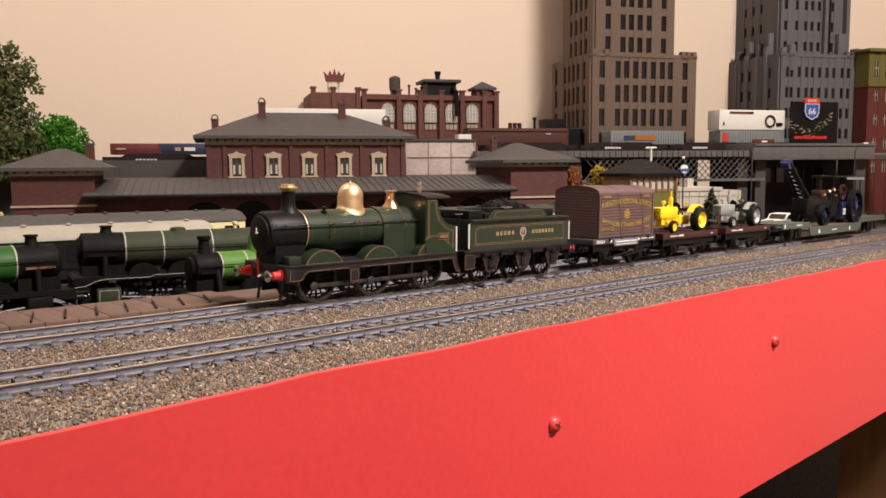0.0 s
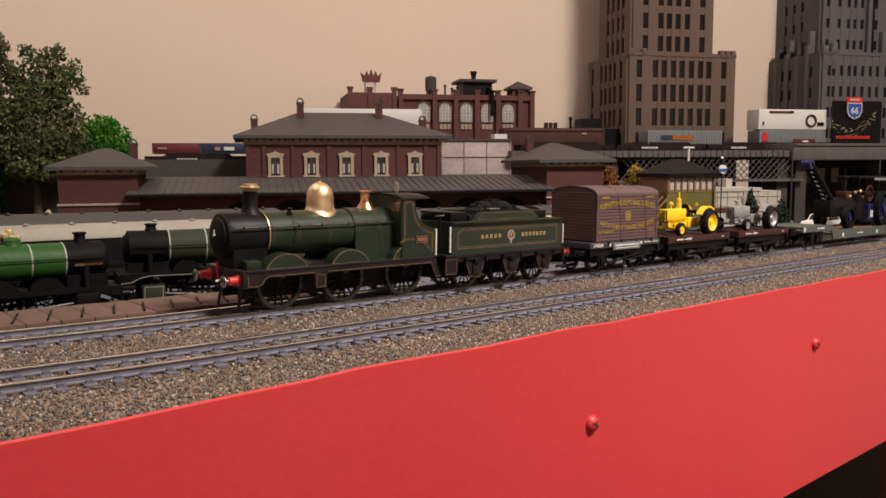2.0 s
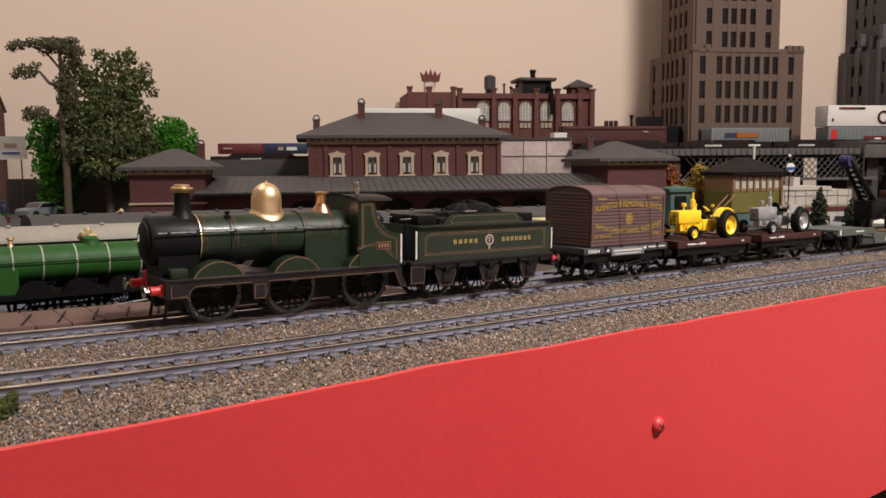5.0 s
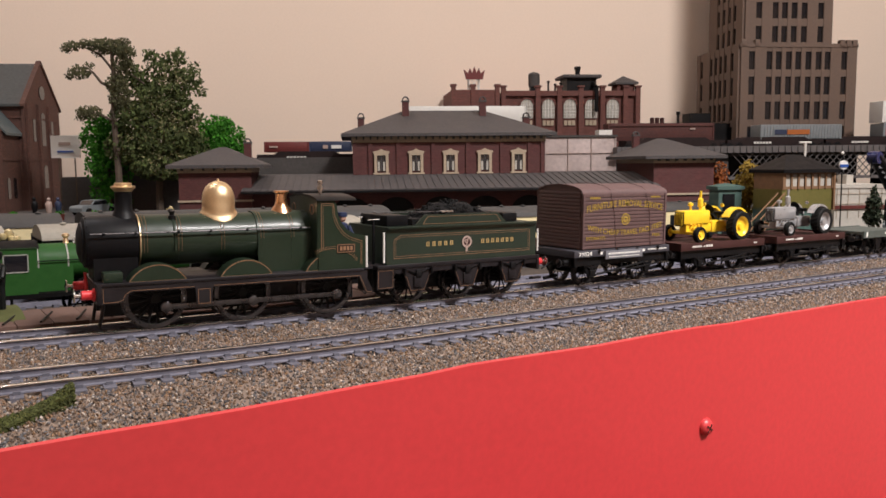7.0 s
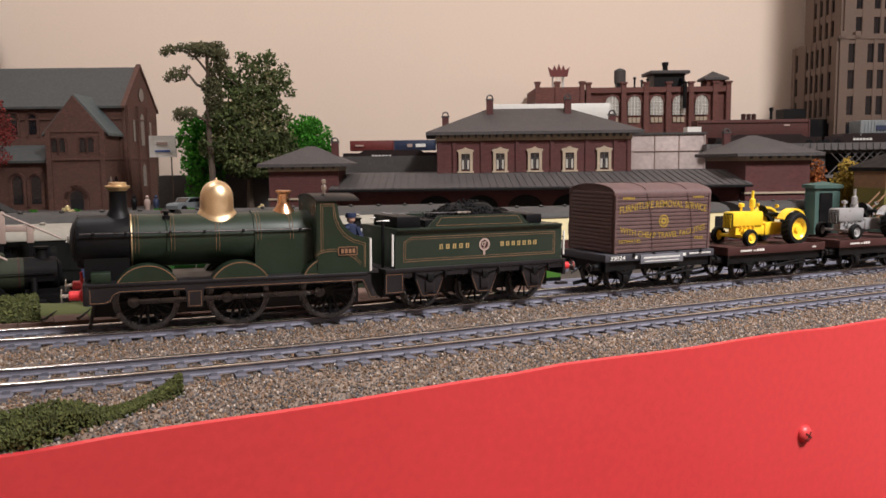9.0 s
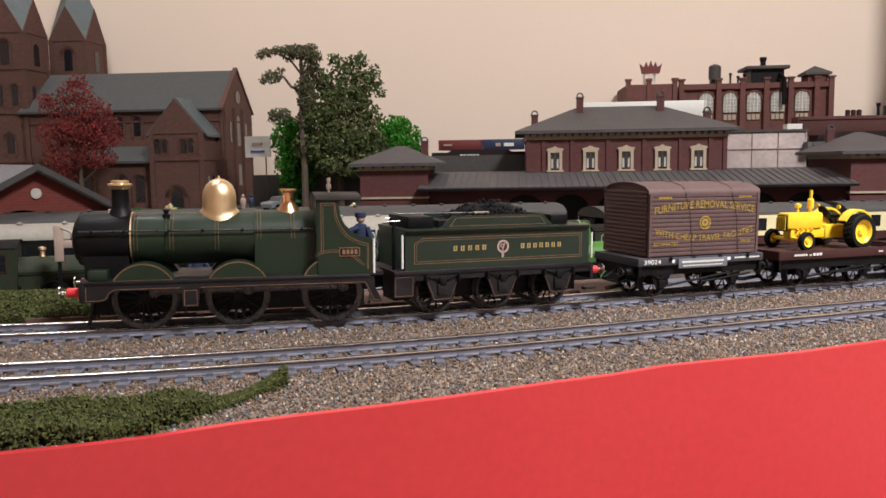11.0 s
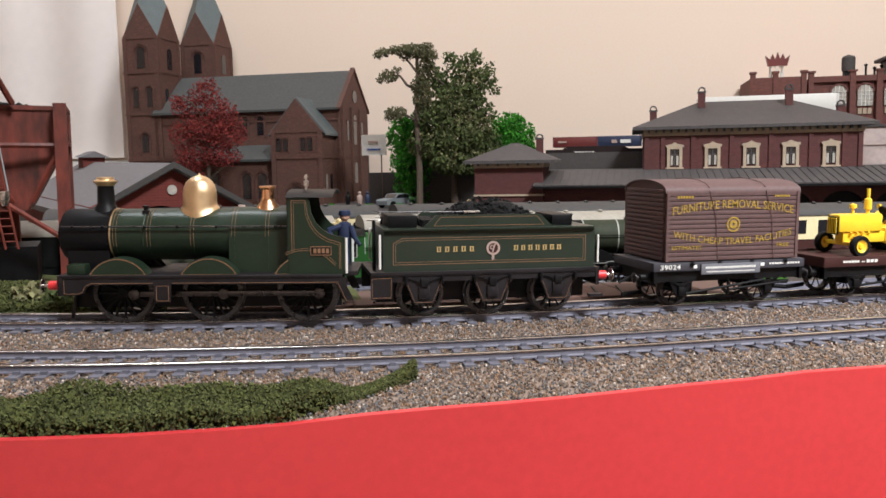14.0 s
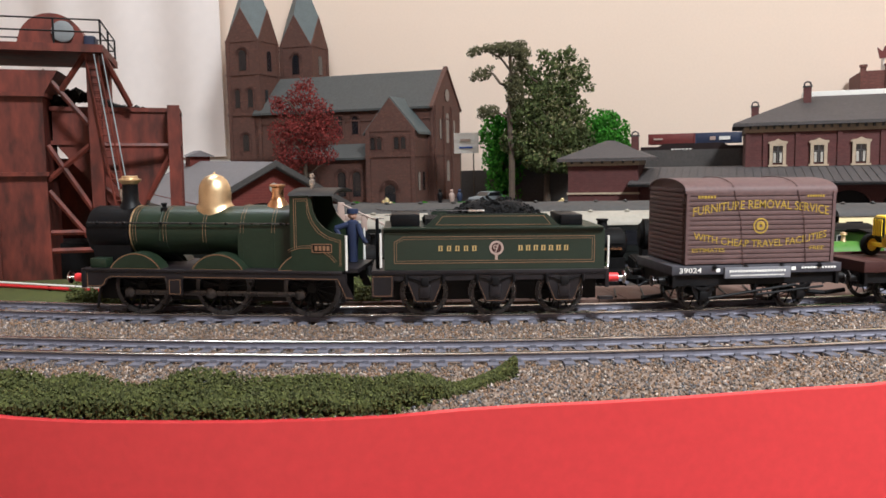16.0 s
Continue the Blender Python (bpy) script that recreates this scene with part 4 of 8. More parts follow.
def build_container_wagon():
    w = thing("flat_wagon", "dark grey four-wheeled model flat wagon carrying a furniture container", "wagon")
    part("deck", box(-33, 33, -16, 16, 13.9, 17.2, bevel=0.2), DECKGREY, w)
    underframe(w, 32.4, 13.9, (-20.2, 17.6))
    part("side_board", box(-13.2, 12.4, -16.7, -16, 12.4, 16.4, bevel=0.1), BOARDGREY, w, "grey painted board with white writing")
    white_marks(w, -16.72, [(-11.5, 10.6, 14.6, 0.8, 21), (-11, 10, 13.2, 0.45, 30)])
    white_marks(w, -16.02, [(17, 31, 15.3, 0.7, 12), (-16.2, -14.2, 14.8, 1.3, 1), (13.0, 15.4, 14.8, 1.3, 1)])
    part("number", shifted(letters("39024", 2.6, 0.1, width=8.4), -26, -16.06, 15.4), WHITE, w, "white wagon number")
    for x in (-17, -5, 9, 24):
        part("chain_ring", lathe([(0.9, -0.3), (0.9, 0.3), (0.4, 0.3), (0.4, -0.3)], at(x, -16.2, 16.4) @ AY, seg=10), DARK, w)
    MOVING.append((w, 0.2278))
    # the container is roped on the wagon
    c = thing("furniture_container", "brown planked furniture removal container with yellow lettering on a flat wagon", "container")
    X0, X1 = -28.5, 29.5
    z0, z1, crown = 17.6, 43.6, 47.6
    ends = [(-15.4, z0), (-15.4, z1)] + [(15.4 * math.sin(radians(a)), z1 + (crown - z1) * math.cos(radians(a))) for a in range(-75, 76, 15)] + [(15.4, z1), (15.4, z0)]
    part("body", slab(ends, "x", X0 + 0.4, X1 - 0.4), CONTAINER, c)
    n = 15
    for s in (-1, 1):
        for k in range(n):
            a, b = z0 + (z1 - z0) * k / n, z0 + (z1 - z0) * (k + 1) / n
            y = s * 15.4
            part("plank", box(X0 + 0.5, X1 - 0.5, min(y, y + s * 0.55), max(y, y + s * 0.55), a + 0.14, b - 0.14, bevel=0.12), CONTAINER, c)
    for x, d in ((X0 + 0.4, -1), (X1 - 0.4, 1)):
        for k in range(16):
            a, b = z0 + (z1 + 1 - z0) * k / 16, z0 + (z1 + 1 - z0) * (k + 1) / 16
            part("end_slat", box(min(x, x + d * 0.8), max(x, x + d * 0.8), -14.4, 14.4, a + 0.3, b - 0.1, bevel=0.15), CONTAINER, c)
    roof = [(-16, z1 - 0.6), (-16, z1 + 0.3)] + [(15.9 * math.sin(radians(a)), z1 + 0.5 + (crown - z1) * math.cos(radians(a))) for a in range(-78, 79, 12)] + [(16, z1 + 0.3), (16, z1 - 0.6), (15.3, z1)] + [(15.2 * math.sin(radians(a)), z1 + (crown - z1) * math.cos(radians(a))) for a in range(78, -79, -12)] + [(-15.3, z1)]
    part("roof", slab(roof, "x", X0 - 0.3, X1 + 0.3), CONTAINER, c)
    for x in (X0 + 0.2, X1 - 1.4):
        for y in (-16.3, 15.4):
            part("corner_post", box(x, x + 1.2, y, y + 0.9, z0, z1), CONTAINER, c)
    y = -16.05
    part("lettering", shifted(letters("FURNITURE REMOVAL SERVICE", 4.1, 0.12, bend=2.6, width=52.5, squash=1.08), 0.5, y, 36.2), CONTGOLD, c, "yellow arched words")
    part("lettering", shifted(letters("WITH CHEAP TRAVEL FACILITIES", 3.4, 0.12, bend=-3.2, width=51.5, squash=1.08), 0.5, y, 27.9), CONTGOLD, c, "yellow hanging curve of words")
    part("lettering", shifted(letters("ESTIMATES", 2.0, 0.12, width=12.5), -19.5, y, 22.6), CONTGOLD, c)
    part("lettering", shifted(letters("FREE", 2.0, 0.12, width=5.5), 22.6, y, 22.8), CONTGOLD, c)
    part("emblem", lathe([(2.3, 0), (2.9, 0), (2.9, 0.1), (2.3, 0.1), (2.3, 0)], at(0.3, y + 0.05, 31.2) @ pose(0, 0, 0, 90, 0, 0), lathe([(0.6, 0), (1.7, 0), (1.7, 0.1), (0.6, 0.1), (0.6, 0)], at(0.3, y + 0.05, 31.2) @ pose(0, 0, 0, 90, 0, 0), seg=20), 24), CONTGOLD, c, "round yellow emblem")
    white_marks(c, y, [(-24, -17, 41.2, 1.0, 6), (18, 25, 41.4, 0.8, 7)], CONTGOLD)
    for x in (-10.5, 14):
        bm = rod((x, -16.2, 44), (x + 3, -16.3, 34), 0.13)
        rod((x + 3, -16.3, 34), (x + 4.5, -16.3, 17), 0.13, bm)
        pts = [(x, 16.2 * math.sin(radians(a)), z1 + 0.9 + (crown - z1) * math.cos(radians(a))) for a in range(-78, 79, 26)]
        for p, q in zip(pts, pts[1:]):
            rod(p, q, 0.14, bm, 6)
        part("rope", bm, CONTAINER, c, "thin dark securing rope")
    MOVING.append((c, 0.2278))


def build_flat(q, group):
    w = thing("low_flat_wagon", "brown four-wheeled model flat wagon carrying a tractor", "wagon", group)
    part("deck", box(-35.5, 35.5, -15.4, 15.4, 13.4, 15.6), BAUXITE, w)
    for y in (-16, 15.2):
        part("side_rail", box(-36, 36, y, y + 0.8, 13, 17.0, bevel=0.15), BAUXITE, w)
    for x in (-36, 35.2):
        part("end_rail", box(x, x + 0.8, -15.2, 15.2, 13, 17), BAUXITE, w)
    for k in range(12):
        part("plank", box(-35 + k * 5.9, -35 + k * 5.9 + 5.6, -15, 15, 15.6, 16), BAUXITE, w)
    underframe(w, 35.4, 13.0, (-19, 19))
    white_marks(w, -16.02, [(-27, -19, 14.6, 0.9, 6), (-18, -16.5, 14.6, 0.6, 2), (-15.8, -10, 14.5, 1.2, 3), (26, 29, 14.6, 0.7, 2)])
    MOVING.append((w, q))


def build_tractor(q, paint, label, group):
    """A farm tractor that faces the engine."""
    t = thing("farm_tractor", label, "tractor", group)
    z = 16.0
    part("bonnet", box(-20, 2, -3.4, 3.4, z + 9.5, z + 17, bevel=0.9), paint, t)
    part("grille", box(-20.6, -19.8, -2.8, 2.8, z + 8.5, z + 16, bevel=0.2), DARK, t, "dark radiator grille")
    bm = bmesh.new()
    for k in range(6):
        box(-20.9, -20.6, -2.5 + k * 0.95, -2.2 + k * 0.95, z + 9, z + 15.6, bm)
    part("grille_slats_panel", bm, paint, t)
    part("engine_block", box(-17, 6, -2.4, 2.4, z + 5, z + 9.6, bevel=0.4), paint, t)
    bm = bmesh.new()
    for k in range(4):
        rod((-14 + k * 3, -2.4, z + 7.5), (-14 + k * 3, -3.6, z + 9.4), 0.5, bm, 6)
    box(-13, -6, -4.2, -3.0, z + 6, z + 8, bm, 0.2)
    part("manifold", bm, paint, t)
    part("gearbox", box(4, 18, -3.2, 3.2, z + 4.5, z + 11, bevel=0.8), paint, t)
    part("rear_axle", rod((17, -8.5, z + 8), (17, 8.5, z + 8), 1.8), paint, t)
    part("front_axle", box(-16.5, -14.5, -9.4, 9.4, z + 4.0, z + 5.6, bevel=0.2), paint, t)
    part("exhaust_pipe", lathe([(0.8, 0), (0.8, 2), (1.5, 2.4), (1.5, 6.5), (0.7, 7), (0.7, 11), (0, 11)], at(-4, -1, z + 16.6), seg=12), paint, t)
    part("air_cleaner", lathe([(0.6, 0), (0.6, 2.6), (1.5, 2.8), (1.5, 4.2), (0, 4.8)], at(-9.5, 1.2, z + 16.6), seg=12), paint, t)
    for s in (-1, 1):
        pts = arc(17, z + 8.2, 10.4, 20, 150, 10) + arc(17, z + 8.2, 9.4, 150, 20, 10)
        part("mudguard", slab(pts, "y", min(s * 6.4, s * 10.6), max(s * 6.4, s * 10.6)), paint, t)
        rw = part("rear_wheel", lathe([(5.6, -2.6), (7.6, -2.8), (8.2, -2.0), (8.2, 2.0), (7.6, 2.8), (5.6, 2.6), (5.6, -2.6)], at(17, s * 11, z + 8.2) @ AY, seg=36), TYRE, t, "black lugged tyre")
        bm = bmesh.new()
        for k in range(22):
            a = 2 * math.pi * k / 22
            c_, s_ = math.cos(a), math.sin(a)
            rod((17 + 8.1 * c_, s * 11 - 2, z + 8.2 + 8.1 * s_), (17 + 8.1 * math.cos(a + 0.2), s * 11 + 2, z + 8.2 + 8.1 * math.sin(a + 0.2)), 0.45, bm, 5)
        part("tread", bm, TYRE, rw)
        part("rim", lathe([(5.7, -0.6), (5.7, 2.5), (5.0, 2.2), (4.2, 1.0), (1.8, 0.6), (1.6, 1.8), (0, 1.9)], at(17, s * 11, z + 8.2) @ pose(0, 0, 0, 90 if s < 0 else -90, 0, 0), seg=28), paint, rw, "painted wheel centre")
        fw = part("front_wheel", lathe([(2.6, -1.3), (4.0, -1.4), (4.4, -0.8), (4.4, 0.8), (4.0, 1.4), (2.6, 1.3), (2.6, -1.3)], at(-15.5, s * 10.2, z + 4.4) @ AY, seg=28), TYRE, t, "black front tyre")
        part("rim", lathe([(2.7, -0.3), (2.7, 1.3), (2.2, 1.0), (1.2, 0.5), (1.0, 1.2), (0, 1.3)], at(-15.5, s * 10.2, z + 4.4) @ pose(0, 0, 0, 90 if s < 0 else -90, 0, 0), seg=20), paint, fw, "painted wheel centre")
        part("headlamp", lathe([(0, -1), (1.0, -0.4), (1.1, 0.5), (0, 0.7)], at(8.5, s * 6, z + 19.6) @ pose(0, 0, 0, 0, -90, 0), seg=12), STEEL if paint is SILVER else YELLOW, t, "small round lamp")
    part("seat", lathe([(0.4, 0), (0.4, 2.6), (2.6, 3), (3, 4.6), (2.6, 4.8), (2.2, 3.6), (0, 3.4)], at(14, 0, z + 11), seg=18), DARK, t, "dark pan seat")
    part("steering_wheel", lathe([(2.6, -0.25), (2.9, 0), (2.6, 0.25), (2.3, 0)], at(5.5, 0, z + 17.5) @ pose(0, 0, 0, 0, 60, 0), rod((2, 0, z + 15), (5.5, 0, z + 17.5), 0.35), 20), DARK, t)
    MOVING.append((t, q))


def build_low_wagon():
    q = 0.567
    w = thing("well_wagon", "long grey-green model well wagon carrying a traction engine", "wagon")
    pts = [(-118, 12), (-118, 16.5), (-66, 16.5), (-60, 12), (48, 12), (54, 16.5), (118, 16.5), (118, 12), (56, 12), (50, 4.6), (-62, 4.6), (-66, 12)]
    for y in (-16, 15):
        part("side_frame", slab(pts, "y", y, y + 1), LOWGREY, w)
    part("end_deck", box(-118, -66, -15, 15, 14.5, 16), LOWGREY, w)
    part("end_deck", box(54, 118, -15, 15, 14.5, 16), LOWGREY, w)
    part("well_floor", box(-62, 50, -15, 15, 8, 9.6), LOWGREY, w)
    for k in range(10):
        part("plank", box(-48 + k * 9.4, -48 + k * 9.4 + 9, -13, 13, 9.6, 11.2), PLANK, w, "orange-brown timber plank")
    for cx in (-97, -82, 78, 97):
        wheelset("wheel", w, cx, 6.0)
        for y in (-14.6, 13.6):
            part("axle_guard", slab([(cx - 4, 12.4), (cx - 2, 3.6), (cx + 2, 3.6), (cx + 4, 12.4)], "y", y, y + 1), DARK, w)
    for s in (-1, 1):
        for y in (-11.6, 11.6):
            buffer(w, s * 118, y, 11.6, s, red=False, size=0.85)
    white_marks(w, -16.02, [(-115, -112.5, 12.6, 3.4, 1), (-92, -80, 14, 1, 5), (-46, -42, 6, 3.2, 1), (-16, -4, 7.5, 1.0, 6), (24, 28, 6, 3.2, 1)])
    MOVING.append((w, q))
    # crane traction engine
    e = thing("crane_engine", "dark blue model crane traction engine on a well wagon", "traction engine")
    z = 11.2
    part("boiler", lathe([(0, -30), (6.5, -29.5), (6.8, -28), (6.8, 14), (0, 14)], at(-10, 0, z + 19) @ AX, seg=28), BLACK, e)
    part("firebox", box(2, 22, -7, 7, z + 7, z + 28, bevel=0.8), BLACK, e)
    part("cylinder_block", box(-16, -4, -5, 4, z + 24, z + 31, bevel=0.6), BAUXITE, e, "dark red side plate")
    part("chimney", lathe([(2.4, 0), (2.2, 16), (3.2, 17), (3.2, 18.6), (2.4, 19)], at(-9, 0, z + 25), seg=18), BLACK, e)
    part("canopy", box(-3, 72, -10, 10, z + 42.0, z + 44.0, bevel=0.9), DARK, e, "long black canopy")
    part("canopy_edge", box(28, 72, -10.4, -10, z + 40.4, z + 42.6), CONTGREY, e, "pale lettered canopy edge")
    for x in (0, 66):
        for y in (-10, 10):
            part("canopy_post", rod((x, y * 0.9, z + 20), (x, y * 0.9, z + 43), 0.5), BLACK, e)
    part("flywheel", lathe([(6.2, -0.8), (7.2, -0.8), (7.2, 0.8), (6.2, 0.8), (6.2, -0.8)], at(18, -10.6, z + 29) @ AY, rod((11, -10.6, z + 29), (25, -10.6, z + 29), 0.4, rod((18, -10.6, z + 22), (18, -10.6, z + 36), 0.4)), 32), BAUXITE, e, "dark red rimmed flywheel")
    for x, zz, r in ((-4, 30, 1.5), (6, 31, 1.8), (12, 26, 1.2), (-14, 27, 1.2), (30, 24, 1.3)):
        part("brass_fitting", lathe([(0, -r), (r * 0.8, -r * 0.5), (r, 0), (r * 0.8, r * 0.5), (0, r)], at(x, -7.4, z + zz), seg=10), BRASS, e, "small brass fitting")
    for x, r in ((-25, 9.0), (48, 15.5)):
        for s in (-1, 1):
            bm = lathe([(r * 0.84, -2.4), (r, -2.4), (r, 2.4), (r * 0.84, 2.4), (r * 0.84, -2.4)], at(x, s * 11.4, z + r) @ AY, seg=36)
            wl = part("wheel", bm, TYRE, e, "black spoked road wheel")
            bm = lathe([(r * 0.2, -2), (r * 0.2, 2), (0, 2.2)], at(x, s * 11.4, z + r) @ AY, seg=14)
            for k in range(12):
                a = 2 * math.pi * k / 12
                rod((x, s * 11.4, z + r), (x + r * 0.86 * math.cos(a), s * 11.4, z + r + r * 0.86 * math.sin(a)), 0.55, bm, 5)
            part("spoke_star", bm, BLUE, wl)
    part("belly_tank", box(24, 40, -9, 9, z + 4, z + 20, bevel=0.8), BLUE, e)
    white_marks(e, -9.1, [(27, 33, z + 8, 6, 2)])
    part("tender_box", box(42, 66, -8, 8, z + 8, z + 30, bevel=0.8), BLACK, e)
    bm = bmesh.new()
    for y in (-5, 5):
        rod((-40, y, z + 22), (-80, y * 0.5, z + 54), 1.7, bm)
    for k in range(9):
        a = k / 9
        x, zz = -40 - 40 * a, z + 22 + 32 * a
        wy = 5 - 2.5 * a
        rod((x, -wy, zz), (x - 4.4, wy - 0.3, zz + 3.6), 0.8, bm, 5)
        rod((x, wy, zz), (x - 4.4, -wy + 0.3, zz + 3.6), 0.8, bm, 5)
    part("jib", bm, BLACK, e, "black lattice crane jib")
    part("jib_head", lathe([(0, -3.5), (4.2, -3.5), (4.2, 3.5), (0, 3.5)], at(-80, 0, z + 53) @ AY, seg=20), BLUE, e, "blue jib head pulley")
    part("jib_base", box(-50, -30, -7, 7, z + 10, z + 24, bevel=1), BLACK, e)
    part("hook_rope", rod((-84, 0, z + 52), (-84, 0, z + 40), 0.4), DARK, e)
    MOVING.append((e, q))


build_engine()
build_driver()
build_tender()
build_container_wagon()
build_flat(0.3062, "tractor wagons")
build_flat(0.3902, "tractor wagons")
build_tractor(0.3075, YELLOW, "bright yellow model farm tractor on a flat wagon", "tractors")
build_tractor(0.3905, SILVER, "silver grey model farm tractor on a flat wagon", "tractors")
build_low_wagon()
UNIT[0] = 1.0

# ---- back of the layout ----
def hip_roof(a0, a1, b0, b1, z, top, r0, r1, thick=0.003, bm=None):
    """Hipped roof with a ridge from r0 to r1 over a rectangle."""
    bm = bm or bmesh.new()
    bc = (b0 + b1) / 2
    low = [bm.verts.new(p) for p in ((a0, b0, z - thick), (a1, b0, z - thick), (a1, b1, z - thick), (a0, b1, z - thick))]
    e = [bm.verts.new(p) for p in ((a0, b0, z), (a1, b0, z), (a1, b1, z), (a0, b1, z))]
    bm.faces.new(low[::-1])
    for k in range(4):
        bm.faces.new((low[k], low[(k + 1) % 4], e[(k + 1) % 4], e[k]))
    if abs(r1 - r0) < 1e-6:
        p = bm.verts.new((r0, bc, top))
        for k in range(4):
            bm.faces.new((e[k], e[(k + 1) % 4], p))
    else:
        p, q = bm.verts.new((r0, bc, top)), bm.verts.new((r1, bc, top))
        bm.faces.new((e[0], e[1], q, p))
        bm.faces.new((e[1], e[2], q))
        bm.faces.new((e[2], e[3], p, q))
        bm.faces.new((e[3], e[0], p))
    return bm


def facade(parent, m, width, z0, z1, cols, cw, rows, mat, depth=0.003, pane=GLASSDARK, frame=None, proud=0.0008, name="wall"):
    """A storeyed front: m puts x along it and -y outwards; openings are real holes with recessed panes, one part each."""
    bm = bmesh.new()
    xs = [0.0]
    for c in cols:
        xs += [c - cw / 2, c + cw / 2]
    xs.append(width)
    for k in range(0, len(xs), 2):
        box(xs[k], xs[k + 1], -depth, 0, z0, z1, bm)
    zs = [z0]
    for lo, hi in sorted(rows):
        zs += [lo, hi]
    zs.append(z1)
    for c in cols:
        for k in range(0, len(zs), 2):
            box(c - cw / 2, c + cw / 2, -depth + proud, 0, zs[k], zs[k + 1], bm)
    w = part(name, bm, mat, parent, "", m)
    me = {}
    for c in cols:
        for lo, hi in rows:
            key = round(hi - lo, 5)
            if key not in me:
                b = box(-cw / 2, cw / 2, -0.0006, 0, 0, hi - lo)
                me[key] = finish("pane", b, pane)
                if frame:
                    b = box(-cw * 0.06, cw * 0.06, -0.0012, -0.0006, 0, hi - lo)
                    box(-cw / 2, cw / 2, -0.0012, -0.0006, (hi - lo) * 0.55, (hi - lo) * 0.62, b)
                    for s in (-1, 1):
                        box(min(s * cw * 0.5, s * cw * 0.42), max(s * cw * 0.5, s * cw * 0.42), -0.0012, -0.0006, 0, hi - lo, b)
                    me[key, 1] = finish("glazing_grid", b, frame)
            ob = new("pane", me[key])
            ob.parent = w
            ob.matrix_basis = at(c, 0, lo)
            if frame:
                fo = new("glazing_grid", me[key, 1])
                fo.parent = w
                fo.matrix_basis = at(c, 0, lo)
    return w


def place(ob, a, b, z=0.0, turn=0.0):
    ob.matrix_world = back(a, b, z, turn)
    return ob


FLIP = pose(0, 0, 0, 0, 0, -90)


# station: local origin at the left front foot of the main block
def build_station():
    s = place(thing("railway_station", "dark red brick model station with slate roofs and cream trimmed windows", "station"), 0, 0)
    a0, a1, b0, b1 = -0.005, 0.193, 0.82, 0.945
    part("wall", box(a0, a1, b0, b1, YARD, 0.0795), STBRICK, s)
    part("cornice", box(a0 - 0.001, a1 + 0.001, b0 - 0.0012, b1, 0.0785, 0.0845), STONE, s, "cream cornice under the eaves")
    for k in range(28):
        a = a0 + 0.004 + k * 0.00703
        part("bracket", box(a - 0.0009, a + 0.0009, b0 - 0.006, b0, 0.0815, 0.0848), SLATE, s, "dark eaves bracket")
    for a in (a0 + 0.002, 0.041, 0.0767, 0.1123, 0.148, a1 - 0.002, 0.0125, 0.177):
        part("pilaster", box(a - 0.002, a + 0.002, b0 - 0.0014, b0, 0.046, 0.0785), STBRICK, s)
    part("roof", hip_roof(-0.0165, 0.2045, 0.8115, 0.957, 0.0875, 0.1145, 0.0513, 0.1385), SLATE, s, "hipped dark slate roof")
    for a, z in ((0.0045, 0.0885), (0.0523, 0.106), (0.136, 0.106), (0.184, 0.0885)):
        b = 0.868
        c = part("chimney", box(a - 0.0035, a + 0.0035, b - 0.003, b + 0.003, z, z + 0.0165), STBRICK, s)
        part("chimney_cap", box(a - 0.0042, a + 0.0042, b - 0.0037, b + 0.0037, z + 0.0165, z + 0.018), SLATE, c)
        part("chimney_arch", slab(arc(a, z + 0.019, 0.0036, 0, 180, 10) + arc(a, z + 0.019, 0.0024, 180, 0, 10), "y", b - 0.002, b + 0.002, box(a - 0.0036, a - 0.0024, b - 0.002, b + 0.002, z + 0.018, z + 0.0192, box(a + 0.0024, a + 0.0036, b - 0.002, b + 0.002, z + 0.018, z + 0.0192))), SLATE, c)
    for a in (0.0237, 0.0591, 0.0944, 0.1300, 0.1653):
        w = part("window", box(a - 0.0044, a + 0.0044, b0 - 0.0008, b0, 0.0495, 0.0655), GLASSDARK, s, "tall window with pale curtains")
        fr = [(a - 0.0072, 0.0475), (a - 0.0072, 0.0672), (a - 0.0085, 0.0678), (a - 0.0085, 0.0694), (a - 0.003, 0.0705), (a, 0.0722), (a + 0.003, 0.0705), (a + 0.0085, 0.0694), (a + 0.0085, 0.0678), (a + 0.0072, 0.0672), (a + 0.0072, 0.0475),
              (a + 0.0044, 0.0475), (a + 0.0044, 0.0655), (a - 0.0044, 0.0655), (a - 0.0044, 0.0475)]
        part("window_frame", slab(fr, "y", b0 - 0.0024, b0), STONE, w, "cream stone surround with a pediment")
        part("sill", box(a - 0.0085, a + 0.0085, b0 - 0.0032, b0, 0.0462, 0.0478), STONE, w)
        bm = box(a - 0.0005, a + 0.0005, b0 - 0.0016, b0 - 0.0008, 0.0495, 0.0655)
        box(a - 0.0044, a + 0.0044, b0 - 0.0016, b0 - 0.0008, 0.0595, 0.0605, bm)
        part("glazing_grid", bm, SLATE, w)
        for d in (-0.0027, 0.0027):
            part("curtain", box(a + d - 0.0011, a + d + 0.0011, b0 - 0.0012, b0 - 0.0008, 0.0498, 0.059), PANEPALE, w)
    # low roof with raised seams
    lo_a, hi_a = -0.108, 0.292
    part("awning_roof", slab([(0.752, 0.0315), (0.752, 0.0335), (0.822, 0.0463), (0.95, 0.0463), (0.95, 0.044), (0.822, 0.044)], "x", lo_a, hi_a), SLATE, s, "long low lean-to roof")
